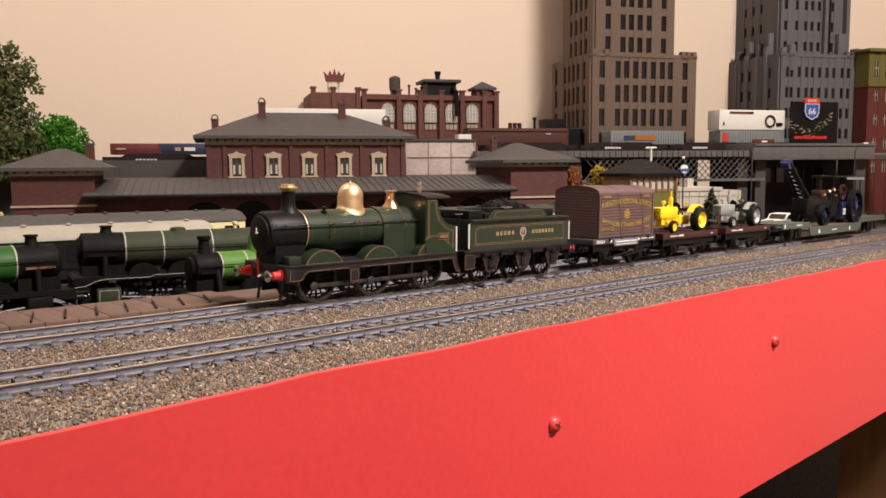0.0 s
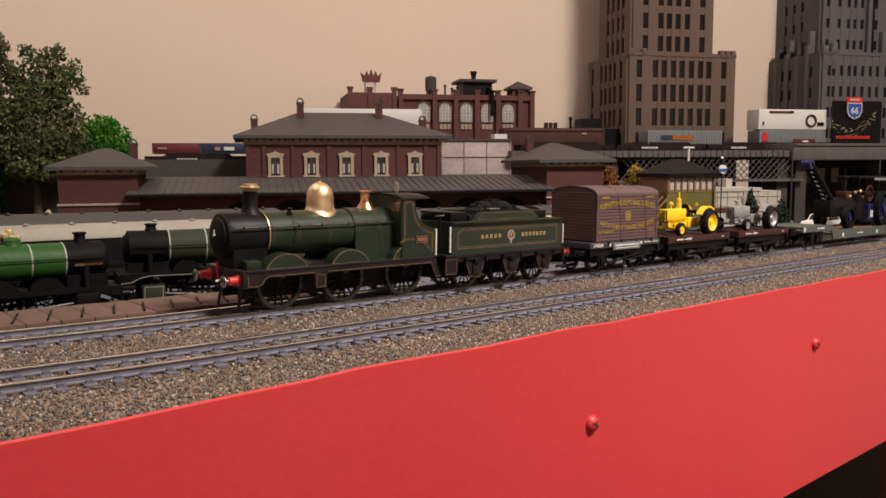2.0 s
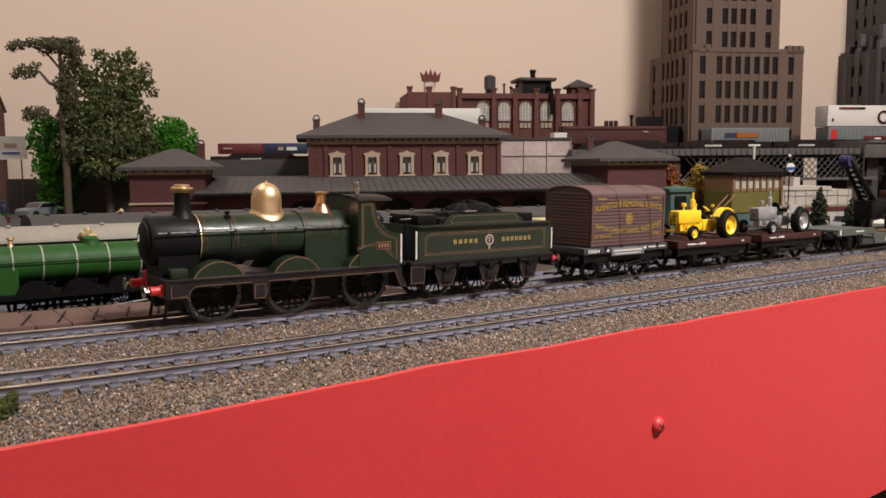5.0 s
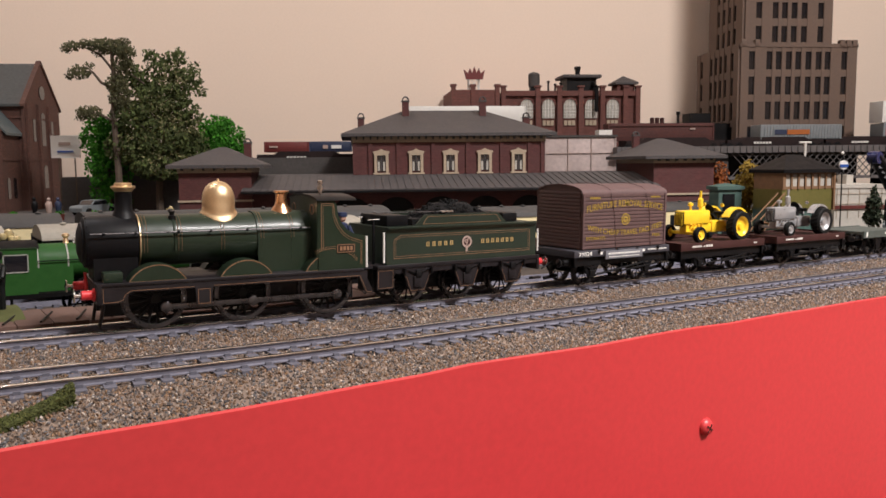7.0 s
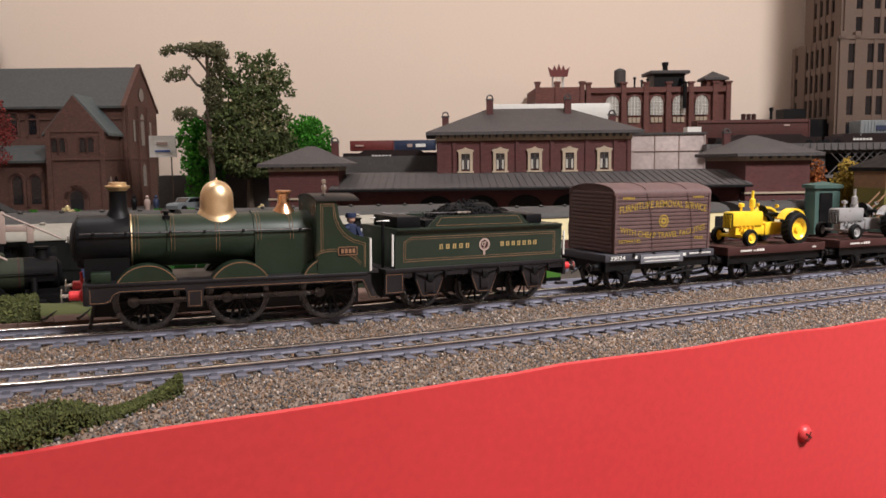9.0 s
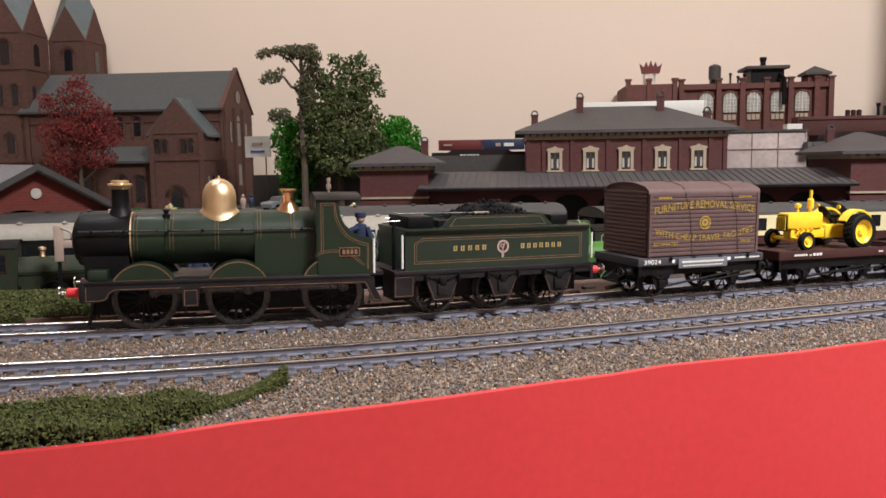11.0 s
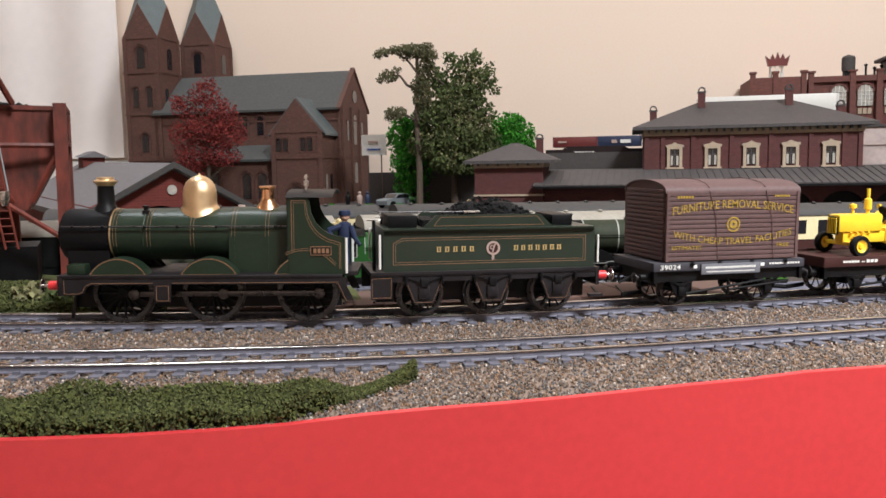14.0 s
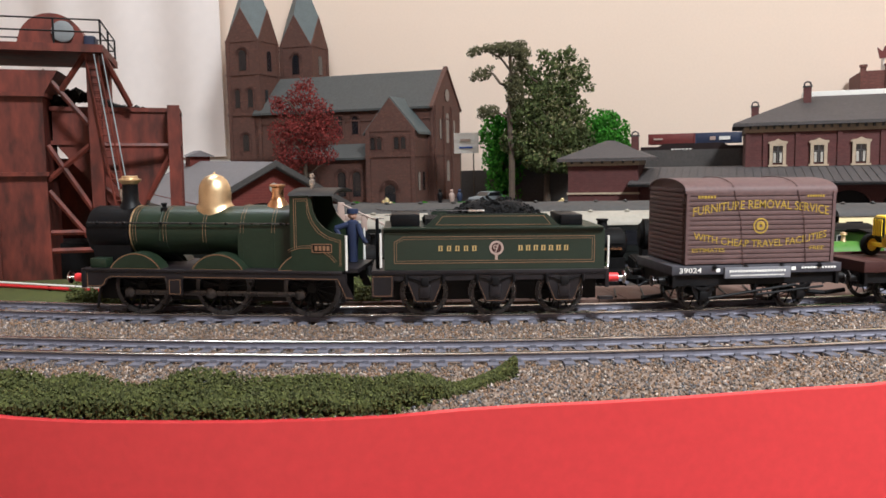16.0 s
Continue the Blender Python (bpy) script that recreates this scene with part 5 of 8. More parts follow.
    for k in range(56):
        a = lo_a + 0.003 + k * 0.00712
        part("roof_seam", slab([(0.7515, 0.0334), (0.7515, 0.0341), (0.822, 0.0469), (0.822, 0.0461)], "x", a - 0.0004, a + 0.0004), SLATE, s)
    part("gutter", box(lo_a, hi_a, 0.750, 0.7525, 0.0305, 0.0325), DARK, s)
    # arcade wall under it: piers, arch heads, and a black sheet as the openings' shade
    arches = [(-0.0075 + k * 0.0435) for k in range(7)]
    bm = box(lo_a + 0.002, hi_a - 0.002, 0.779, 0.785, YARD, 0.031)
    part("arcade_shade", bm, DARK, s, "flat black sheet for the shade inside the arcade")
    prev = lo_a + 0.002
    for a in arches:
        part("arcade_pier", box(prev, a - 0.0175, 0.772, 0.779, YARD, 0.0315), STBRICK, s)
        head = [(a - 0.0175, 0.0315)] + [(p[0], 0.012 + (p[1] - 0.012) * 0.75) for p in arc(a, 0.012, 0.0175, 180, 0, 14)] + [(a + 0.0175, 0.0315)]
        part("arch_head", slab(head, "y", 0.772, 0.779), STBRICK, s)
        prev = a + 0.0175
    part("arcade_pier", box(prev, hi_a - 0.002, 0.772, 0.779, YARD, 0.0315), STBRICK, s)
    return s


def build_pavilion(x0, x1, e0, e1, apex, ztop, zeave, chim, label, deep=0.065, chim_b=0.798):
    p = place(thing("station_pavilion", label, "pavilion", "station pavilions"), 0, 0)
    b0, b1 = 0.765, 0.765 + deep
    part("wall", box(x0, x1, b0, b1, YARD, zeave - 0.001), STBRICK, p)
    part("cornice", box(x0 - 0.0008, x1 + 0.0008, b0 - 0.001, b1, zeave - 0.0072, zeave - 0.0025), STONE, p, "cream frieze under the eaves")
    part("base_course", box(x0 - 0.001, x1 + 0.001, b0 - 0.0016, b1, 0.0232, 0.0250), STONE, p, "pale string course")
    part("roof", hip_roof(e0, e1, b0 - 0.008, b1 + 0.008, zeave, ztop, apex - 0.004, apex + 0.004), SLATE, p, "hipped slate roof")
    for k in range(7):
        a = x0 + 0.004 + k * (x1 - x0 - 0.008) / 6
        part("bracket", box(a - 0.0008, a + 0.0008, b0 - 0.0055, b0, zeave - 0.005, zeave - 0.0022), SLATE, p)
    z = ztop - 0.008
    c = part("chimney", box(chim - 0.0034, chim + 0.0034, chim_b - 0.003, chim_b + 0.003, z - 0.008, z + 0.012), STBRICK, p)
    part("chimney_arch", slab(arc(chim, z + 0.013, 0.0036, 0, 180, 10) + arc(chim, z + 0.013, 0.0024, 180, 0, 10), "y", chim_b - 0.002, chim_b + 0.002, box(chim - 0.004, chim + 0.004, chim_b - 0.0035, chim_b + 0.0035, z + 0.0112, z + 0.0128)), SLATE, c)


build_station()
build_pavilion(-0.166, -0.1, -0.1755, -0.088, -0.130, 0.0745, 0.0575, -0.1062, "small dark red brick pavilion with a hipped slate roof")
build_pavilion(0.290, 0.352, 0.279, 0.3625, 0.318, 0.0805, 0.0620, 0.300, "small dark red brick pavilion with a hipped slate roof", 0.11, 0.845)


def build_brewery():
    w = place(thing("brewery_building", "red brick model brewery with arched windows and a red crown sign", "brewery"), 0, 0, 0.0072)
    b = 1.1
    part("wall", box(0.203, 0.394, b + 0.003, 1.2, YARD - 0.01, 0.147), BRBRICK, w)
    part("wing_wall", box(0.1315, 0.196, b - 0.004, 1.2, YARD - 0.01, 0.149), BRBRICK, w)
    # set-back link in black instead of brick, for the shade in the gap
    part("link_shade_wall", box(0.19, 0.206, b + 0.02, 1.2, YARD, 0.14), DARK, w)
    centres = [0.236, 0.2665, 0.297, 0.3275, 0.3585]
    edges = [0.203] + [(p + q) / 2 for p, q in zip(centres, centres[1:])] + [0.376, 0.394]
    for a in edges:
        part("pier", box(a - 0.0032, a + 0.0032, b - 0.003, b + 0.003, YARD, 0.1525), BRBRICK, w)
        part("pier_cap", box(a - 0.0045, a + 0.0045, b - 0.0045, b + 0.004, 0.1525, 0.155), BRBRICK, w)
    part("parapet", box(0.203, 0.394, b - 0.0015, b + 0.003, 0.141, 0.148), BRBRICK, w)
    for a in centres:
        pts = [(a - 0.0088, 0.1105), (a - 0.0088, 0.128)] + arc(a, 0.128, 0.0088, 180, 0, 12)[1:] + [(a + 0.0088, 0.1105)]
        win = part("arched_window", slab(pts, "y", b + 0.001, b + 0.003), PANEPALE, w, "tall arched window with white glazing bars")
        bm = strip([(a, 0.1105), (a, 0.1368)], 0.0007, b, b + 0.001)
        for dx in (-0.0044, 0.0044):
            strip([(a + dx, 0.1105), (a + dx, 0.1352)], 0.0006, b, b + 0.001, bm)
        for z in (0.115, 0.1195, 0.124, 0.1285):
            strip([(a - 0.0088, z), (a + 0.0088, z)], 0.0005, b, b + 0.001, bm)
        part("glazing_grid", bm, WHITE, win)
        part("arch_trim", slab(arc(a, 0.128, 0.0108, 0, 180, 12) + arc(a, 0.128, 0.0088, 180, 0, 12), "y", b - 0.0005, b + 0.003), BRBRICK, win)
        for dx in (-0.0056, 0, 0.0056):
            part("small_window", box(a + dx - 0.0022, a + dx + 0.0022, b + 0.0012, b + 0.003, 0.1005, 0.1075), STONE, w, "small pale window")
    for a in (0.1335, 0.1605, 0.194):
        part("pier", box(a - 0.003, a + 0.003, b - 0.006, b, YARD, 0.1535), BRBRICK, w)
        part("pier_cap", box(a - 0.004, a + 0.004, b - 0.007, b + 0.001, 0.1535, 0.1565), BRBRICK, w)
    # crown sign
    bm = bmesh.new()
    for da in (-0.007, 0.007):
        for db in (0.002, 0.014):
            rod((0.163 + da, b + db, 0.149), (0.163 + da, b + db, 0.168), 0.0009, bm, 6)
    rod((0.156, b + 0.002, 0.15), (0.17, b + 0.002, 0.167), 0.0006, bm, 5)
    rod((0.17, b + 0.002, 0.15), (0.156, b + 0.002, 0.167), 0.0006, bm, 5)
    sg = part("crown_stand", bm, WHITE, w, "white lattice stand")
    cr = [(0.1515, 0.1675), (0.1745, 0.1675), (0.1775, 0.1805), (0.172, 0.1755), (0.1690, 0.1825), (0.1660, 0.1755), (0.163, 0.1845), (0.16, 0.1755), (0.157, 0.1825), (0.154, 0.1755), (0.1485, 0.1805)]
    part("crown", shifted(slab(cr, "y", b - 0.001, b + 0.003), 0, 0, -0.004), CONTRED, sg, "dark red crown shaped sign")
    part("water_tank", lathe([(0.0075, 0), (0.008, 0.004), (0.008, 0.017), (0.006, 0.019), (0, 0.021)], at(0.2505, b + 0.02, 0.155), seg=18), CONCRETE, w, "grey roof tank")
    part("tank_stand", box(0.245, 0.256, b + 0.015, b + 0.025, 0.146, 0.156), DARK, w)
    part("roof_house", box(0.296, 0.338, b + 0.012, b + 0.05, 0.147, 0.1665), DARK, w)
    part("house_roof", box(0.289, 0.344, b + 0.006, b + 0.055, 0.1665, 0.171, bevel=0.001), SLATE, w)
    part("stack", lathe([(0.0035, 0), (0.0035, 0.008), (0.0045, 0.009), (0.0045, 0.013), (0, 0.013)], at(0.313, b + 0.02, 0.170), seg=14), DARK, w)
    part("flue_pipe", rod((0.333, b - 0.006, 0.119), (0.333, b - 0.006, 0.152), 0.0028, rod((0.333, b - 0.006, 0.152), (0.333, b + 0.02, 0.162), 0.0028)), DARK, w, "dark flue pipe down the front")
    part("corner_tower", box(0.366, 0.391, b + 0.004, b + 0.03, 0.147, 0.160), BRBRICK, w)
    part("tower_roof", hip_roof(0.362, 0.395, b, b + 0.034, 0.160, 0.170, 0.3785, 0.3785), SLATE, w)
    for a, h in ((0.271, 0.014), (0.281, 0.01), (0.289, 0.012)):
        part("roof_pipe", lathe([(0.0013, 0), (0.0013, h), (0.0022, h), (0.0022, h + 0.002), (0, h + 0.003)], at(a, b + 0.02, 0.147), seg=10), DARK, w)


build_brewery()


def build_tower(name, label, mat, a0, a1, b0, b1, ztop, cols, cw, rows, side_cols, ua0, ua1, ub0, ub1, ucols, urows, uside, utop, fins):
    t = place(thing(name, label, "tower block", "city towers"), 0, 0)
    part("core", box(a0 + 0.0005, a1 - 0.0005, b0 + 0.0005, b1, YARD, ztop - 0.004), GLASSDARK, t, "dark inside of the tower")
    facade(t, at(a0, b0, 0), a1 - a0, YARD, ztop, [c - a0 for c in cols], cw, rows, mat, frame=None)
    facade(t, at(a0, b1, 0) @ FLIP, b1 - b0, YARD, ztop, side_cols, cw, rows, mat)
    part("terrace", box(a0 - 0.002, a1 + 0.001, b0 - 0.0035, b1, ztop - 0.005, ztop), mat, t)
    for a in fins:
        part("finial", box(a - 0.0035, a + 0.0035, b0 - 0.0045, b0 + 0.004, ztop - 0.004, ztop + 0.005, bevel=0.0008), mat, t)
    part("upper_core", box(ua0 + 0.0005, ua1 - 0.0005, ub0 + 0.0005, ub1, ztop - 0.004, utop), GLASSDARK, t)
    facade(t, at(ua0, ub0, 0), ua1 - ua0, ztop - 0.004, utop, [c - ua0 for c in ucols], cw, urows, mat, name="upper_wall")
    facade(t, at(ua0, ub1, 0) @ FLIP, ub1 - ub0, ztop - 0.004, utop, uside, cw, urows, mat, name="upper_wall")
    part("wall_rear", box(a1 - 0.0004, a1 + 0.002, b0, b1, YARD, ztop), mat, t)
    part("upper_wall_rear", box(ua1 - 0.0004, ua1 + 0.002, ub0, ub1, ztop, utop), mat, t)
    return t


step = 0.0335
TOWROWS = [(0.1788 - k * step, 0.2028 - k * step) for k in range(4)]
build_tower("brown_tower", "tall tan model skyscraper with narrow dark windows and a setback", TOWERBROWN, 0.5185, 0.685, 1.05, 1.18, 0.2135,
            [0.5338, 0.5586, 0.572, 0.5864, 0.6, 0.6146, 0.6293, 0.6423, 0.6665], 0.0086, TOWROWS, [0.015, 0.047, 0.062, 0.077, 0.092, 0.112],
            0.529, 0.6545, 1.062, 1.165, [0.5483, 0.5719, 0.5851, 0.599, 0.6136, 0.6375], [(0.2171 + k * 0.0316, 0.2384 + k * 0.0316) for k in range(7)], [0.03, 0.047, 0.064, 0.08], 0.46,
            (0.5215, 0.541, 0.663, 0.672, 0.681))
grey = build_tower("grey_tower", "tall grey model skyscraper with stepped upper storeys", TOWERGREY, 0.855, 1.003, 1.08, 1.2055, 0.227,
            [0.8665, 0.8745, 0.8885, 0.9022, 0.9128, 0.9267, 0.9406, 0.9536, 0.9699, 0.9819], 0.0064, [(0.1908 - k * 0.0318, 0.2065 - k * 0.0318) for k in range(4)], [0.02, 0.036, 0.055, 0.07, 0.09, 0.105],
            0.8663, 0.990, 1.1, 1.2055, [0.8765, 0.897, 0.914, 0.9258, 0.9388, 0.964], [(0.2344 + k * 0.0318, 0.2485 + k * 0.0318) for k in range(7)], [0.025, 0.045, 0.065], 0.47,
            (0.858, 0.872, 0.98, 0.991))


# piers, bays and roof steps of the grey tower
for b, top in ((1.112, 0.262), (1.135, 0.249), (1.16, 0.255), (1.188, 0.243)):
    part("side_buttress", box(0.8508, 0.8545, b - 0.0045, b + 0.0045, YARD, top - 0.022, bevel=0.0008), TOWERGREY, grey)
    part("side_step", box(0.8545, 0.8675, b - 0.0045, b + 0.0045, 0.2, top, bevel=0.0012), TOWERGREY, grey)
part("bay", box(0.8655, 0.8705, 1.094, 1.0998, 0.22, 0.47), TOWERGREY, grey)
part("bay", box(0.9445, 0.951, 1.09, 1.0998, 0.22, 0.47), TOWERGREY, grey)
# black strip on the wall in place of shade between the bays
part("bay_shade", box(0.951, 0.9605, 1.0955, 1.0998, 0.228, 0.47), DARK, grey, "black strip for the shade between two bays")
part("bay", box(0.9705, 0.9905, 1.088, 1.0998, 0.22, 0.262, bevel=0.001), TOWERGREY, grey)
part("bay", box(0.984, 0.9905, 1.088, 1.0998, 0.22, 0.47), TOWERGREY, grey)
for a, t in ((0.8605, 0.236), (0.876, 0.241), (0.9985, 0.238)):
    part("roof_step", box(a - 0.0045, a + 0.0045, 1.0765, 1.09, 0.2, t, bevel=0.0012), TOWERGREY, grey)


def build_red_block():
    r = place(thing("red_brick_block", "red model apartment block with cream windows and an olive top storey", "building"), 0, 0)
    a0, a1, b0, b1 = 0.995, 1.2, 1.05, 1.075
    part("core", box(a0 + 0.001, a1, b0 + 0.0005, b1, YARD, 0.229), GLASSDARK, r)
    cols = [0.014 + 0.0205 * k for k in range(9)]
    facade(r, at(a0, b0, 0), a1 - a0, YARD, 0.178, cols, 0.0095, [(0.152 - k * 0.037, 0.1705 - k * 0.037) for k in range(4)], BLDRED, frame=STONE)
    facade(r, at(a0, b0, 0), a1 - a0, 0.178, 0.229, cols, 0.0095, [(0.19, 0.214)], OLIVE, frame=STONE, name="top_storey")
    part("side_wall", box(a0 - 0.002, a0 + 0.001, b0 - 0.003, b1, YARD, 0.178), BLDRED, r)
    part("top_side_wall", box(a0 - 0.002, a0 + 0.001, b0 - 0.003, b1, 0.178, 0.229), OLIVE, r)
    part("cornice", box(a0 - 0.006, a1, b0 - 0.008, b1, 0.2285, 0.234, bevel=0.001), OLIVE, r)
    part("band", box(a0 - 0.003, a1, b0 - 0.005, b1, 0.1755, 0.1795), OLIVE, r)


build_red_block()


# raised goods line behind the station, with its trains
def build_viaduct():
    v = place(thing("viaduct", "grey concrete viaduct with a lattice girder span", "viaduct"), 0, 0)
    part("embankment_wall", box(-0.30, 0.30, 0.965, 1.05, YARD, 0.0545), CONCRETE, v)
    part("parapet", box(-0.30, 0.02, 0.955, 0.965, YARD, 0.0655), CONCRETE, v)
    part("embankment_wall", box(0.30, 0.43, 0.975, 1.045, YARD, 0.062), CONCRETE, v)
    part("deck", box(0.30, 1.0, 0.955, 1.05, 0.062, 0.068), CONCRETE, v)
    part("span_girder", box(0.30, 0.674, 0.905, 0.955, 0.0655, 0.0735), GIRDER, v)
    for k in range(46):
        part("deck_rib", box(0.305 + k * 0.008, 0.3075 + k * 0.008, 0.9035, 0.905, 0.066, 0.073), GIRDER, v)
    # black wall that puts the shade under the lattice span into its colour
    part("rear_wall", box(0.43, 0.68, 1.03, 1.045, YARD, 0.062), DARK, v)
    part("plate_girder", box(0.676, 0.87, 0.90, 0.96, 0.061, 0.0825, bevel=0.0008), GIRDER, v, "plain grey plate girder")
    part("girder_lip", box(0.676, 0.87, 0.898, 0.9, 0.0795, 0.0825), GIRDER, v)
    for a in (0.432, 0.672, 0.70, 0.862):
        part("pier", box(a - 0.008, a + 0.008, 0.915, 0.95, YARD, 0.0655), CONCRETE, v)
    bm = bmesh.new()
    for k in range(27):
        a = 0.44 + k * 0.0085
        rod((a, 0.908, 0.037), (a + 0.028, 0.908, 0.0655), 0.0006, bm, 4)
        rod((a + 0.028, 0.909, 0.037), (a, 0.909, 0.0655), 0.0006, bm, 4)
    box(0.436, 0.70, 0.906, 0.911, 0.034, 0.0375, bm)
    part("lattice", bm, GIRDER, v, "grey lattice girder")
    # likewise black for the shade behind the plate girder
    part("span_shade_wall", box(0.68, 0.87, 0.97, 1.0, YARD, 0.062), DARK, v)
    for k in range(7):
        part("arch_window", box(0.70 + k * 0.022, 0.712 + k * 0.022, 0.967, 0.97, 0.03, 0.05), GLASSDARK, v)
    for s in (0, 0.0165):
        part("rail", box(0.3, 1.0, 0.985 + s, 0.9865 + s, 0.068, 0.0705), RAILSIDE, v)


build_viaduct()


def box_load(name, a0, a1, b0, b1, z0, z1, mat, label, category, ribs=0, marks=()):
    """A freight container or trailer with end posts and ribs."""
    t = place(thing(name, label, category), 0, 0)
    part("body", box(a0, a1, b0, b1, z0, z1, bevel=0.0006), mat, t)
    bm = bmesh.new()
    for k in range(ribs):
        a = a0 + (a1 - a0) * (k + 0.5) / ribs
        box(a - (a1 - a0) / ribs * 0.25, a + (a1 - a0) / ribs * 0.25, b0 - 0.0008, b0, z0 + 0.001, z1 - 0.001, bm)
    if ribs:
        part("rib_panel", bm, mat, t)
    for c0, c1, d0, d1, m in marks:
        part("painted_panel", box(c0, c1, b0 - 0.0015, b0 - 0.0002, d0, d1), m, t)
    for a in (a0, a1):
        part("corner_post", box(a - 0.0008, a + 0.0008, b0 - 0.001, b0 + 0.001, z0, z1), mat, t)
    return t


def flat_car(a0, a1, z=0.0705, label="dark brown model well car on the raised line"):
    c = place(thing("well_car", label, "freight car", "well cars"), 0, 0)
    part("side_sill", slab([(a0, z + 0.004), (a0, z + 0.012), (a0 + 0.02, z + 0.012), (a0 + 0.026, z + 0.0155), (a1 - 0.026, z + 0.0155), (a1 - 0.02, z + 0.012), (a1, z + 0.012), (a1, z + 0.004), (a1 - 0.02, z + 0.002), (a0 + 0.02, z + 0.002)], "y", 0.975, 1.005), WELL, c)
    for a in (a0 + 0.009, a1 - 0.009):
        part("truck", box(a - 0.011, a + 0.011, 0.976, 1.004, z, z + 0.0055), DARK, c)
        for d in (-0.0065, 0.0065):
            part("wheel", lathe([(0.0045, -0.002), (0.0045, 0.002), (0, 0.002)], at(a + d, 0.976, z + 0.0042) @ AY, seg=14), DARK, c)
    bm = bmesh.new()
    for k in range(6):
        box(a0 + 0.035 + k * 0.004, a0 + 0.0378 + k * 0.004, 0.9742, 0.975, z + 0.007, z + 0.0095, bm)
    part("marking", bm, WHITE, c)


for a in (0.335, 0.4675, 0.60, 0.7325):
    flat_car(a, a + 0.129)
flat_car(-0.118, 0.0, z=0.0575, label="dark model flat car on the raised line")
box_load("freight_container", -0.1085, -0.057, 0.976, 1.004, 0.0722, 0.0845, CONTRED, "red freight container on the raised goods line", "container", 0, [(-0.103, -0.093, 0.0775, 0.0795, PINK)])
box_load("freight_container", -0.0555, -0.006, 0.976, 1.004, 0.0722, 0.0845, CONTBLUE, "dark blue freight container on the raised goods line", "container", 0, [(-0.04, -0.034, 0.076, 0.08, PINK), (-0.03, -0.018, 0.076, 0.08, WHITE)])
box_load("freight_container", 0.512, 0.620, 0.976, 1.004, 0.083, 0.1015, CONTGREY, "grey freight container in a well car", "container", 28, [(0.53, 0.546, 0.089, 0.095, CONTBLUE), (0.547, 0.577, 0.089, 0.095, ORANGELEAF)])
box_load("freight_container", 0.679, 0.782, 0.976, 1.004, 0.085, 0.1025, CONTGREY, "grey freight container with a red panel", "container", 26, [(0.682, 0.690, 0.087, 0.099, SIGNRED), (0.731, 0.766, 0.0862, 0.0905, CONTRED)])
tr = box_load("box_trailer", 0.677, 0.782, 0.976, 1.004, 0.1035, 0.131, WHITE, "white box trailer stacked on a grey container", "trailer", 0, [(0.693, 0.722, 0.1262, 0.1285, CONTRED), (0.722, 0.731, 0.1262, 0.1285, DARK), (0.683, 0.6845, 0.1095, 0.114, DARK), (0.769, 0.779, 0.109, 0.1135, DARK)])
part("painted_ring", lathe([(0.0062, 0), (0.0088, 0), (0.0088, 0.001), (0.0062, 0.001), (0.0062, 0)], at(0.759, 0.9755, 0.1155) @ pose(0, 0, 0, 90, 0, 0), seg=28), BAUXITE, tr, "dark ring emblem")
# low flat-roofed building, drawn as a plain dull red box
box_load("low_red_building", 0.322, 0.462, 1.005, 1.03, 0.083, 0.1055, DULLRED, "low dull red flat-roofed model building behind the station", "freight car", 0, [(0.322, 0.462, 0.1015, 0.1025, DULLRED), (0.43, 0.437, 0.097, 0.099, PINK)])
box_load("white_trailer", 0.06, 0.2115, 1.0, 1.03, 0.108, 0.1275, WHITE, "long white trailer behind the station roof", "trailer", 0, [(0.13, 0.16, 0.117, 0.119, SIGNRED)])
block_roof = box_load("clad_store", 0.2185, 0.3025, 0.92, 0.97, YARD, 0.0855, CORRUG, "silver clad model store building", "building", 0, [(0.2185, 0.3025, 0.0668, 0.0671, PINK), (0.245, 0.2453, 0.045, 0.085, PINK), (0.273, 0.2733, 0.045, 0.085, PINK)])
part("roof", box(0.2165, 0.3045, 0.918, 0.972, 0.0855, 0.088), CONCRETE, block_roof)
part("roof_unit", box(0.284, 0.3, 0.925, 0.94, 0.088, 0.094), WHITE, block_roof, "white roof unit")
st = place(thing("vent_stack", "thin dark vent stack behind the low red building", "stack"), 0.4285, 1.04, 0.068)
part("pipe", lathe([(0.0022, 0), (0.0016, 0.05), (0.0026, 0.05), (0.0026, 0.054), (0, 0.054)], seg=12), DARK, st)
rh = place(thing("roof_plant", "dark roof plant and small stacks on a low building", "roof plant"), 0, 0)
part("base", box(0.40, 0.52, 1.07, 1.12, YARD, 0.108), DARK, rh)
for a in (0.408, 0.415, 0.422):
    part("stack", lathe([(0.003, 0), (0.003, 0.008), (0, 0.009)], at(a, 1.08, 0.108), seg=12), BAUXITE, rh)
part("vent_box", box(0.46, 0.49, 1.075, 1.1, 0.108, 0.122), DARK, rh)


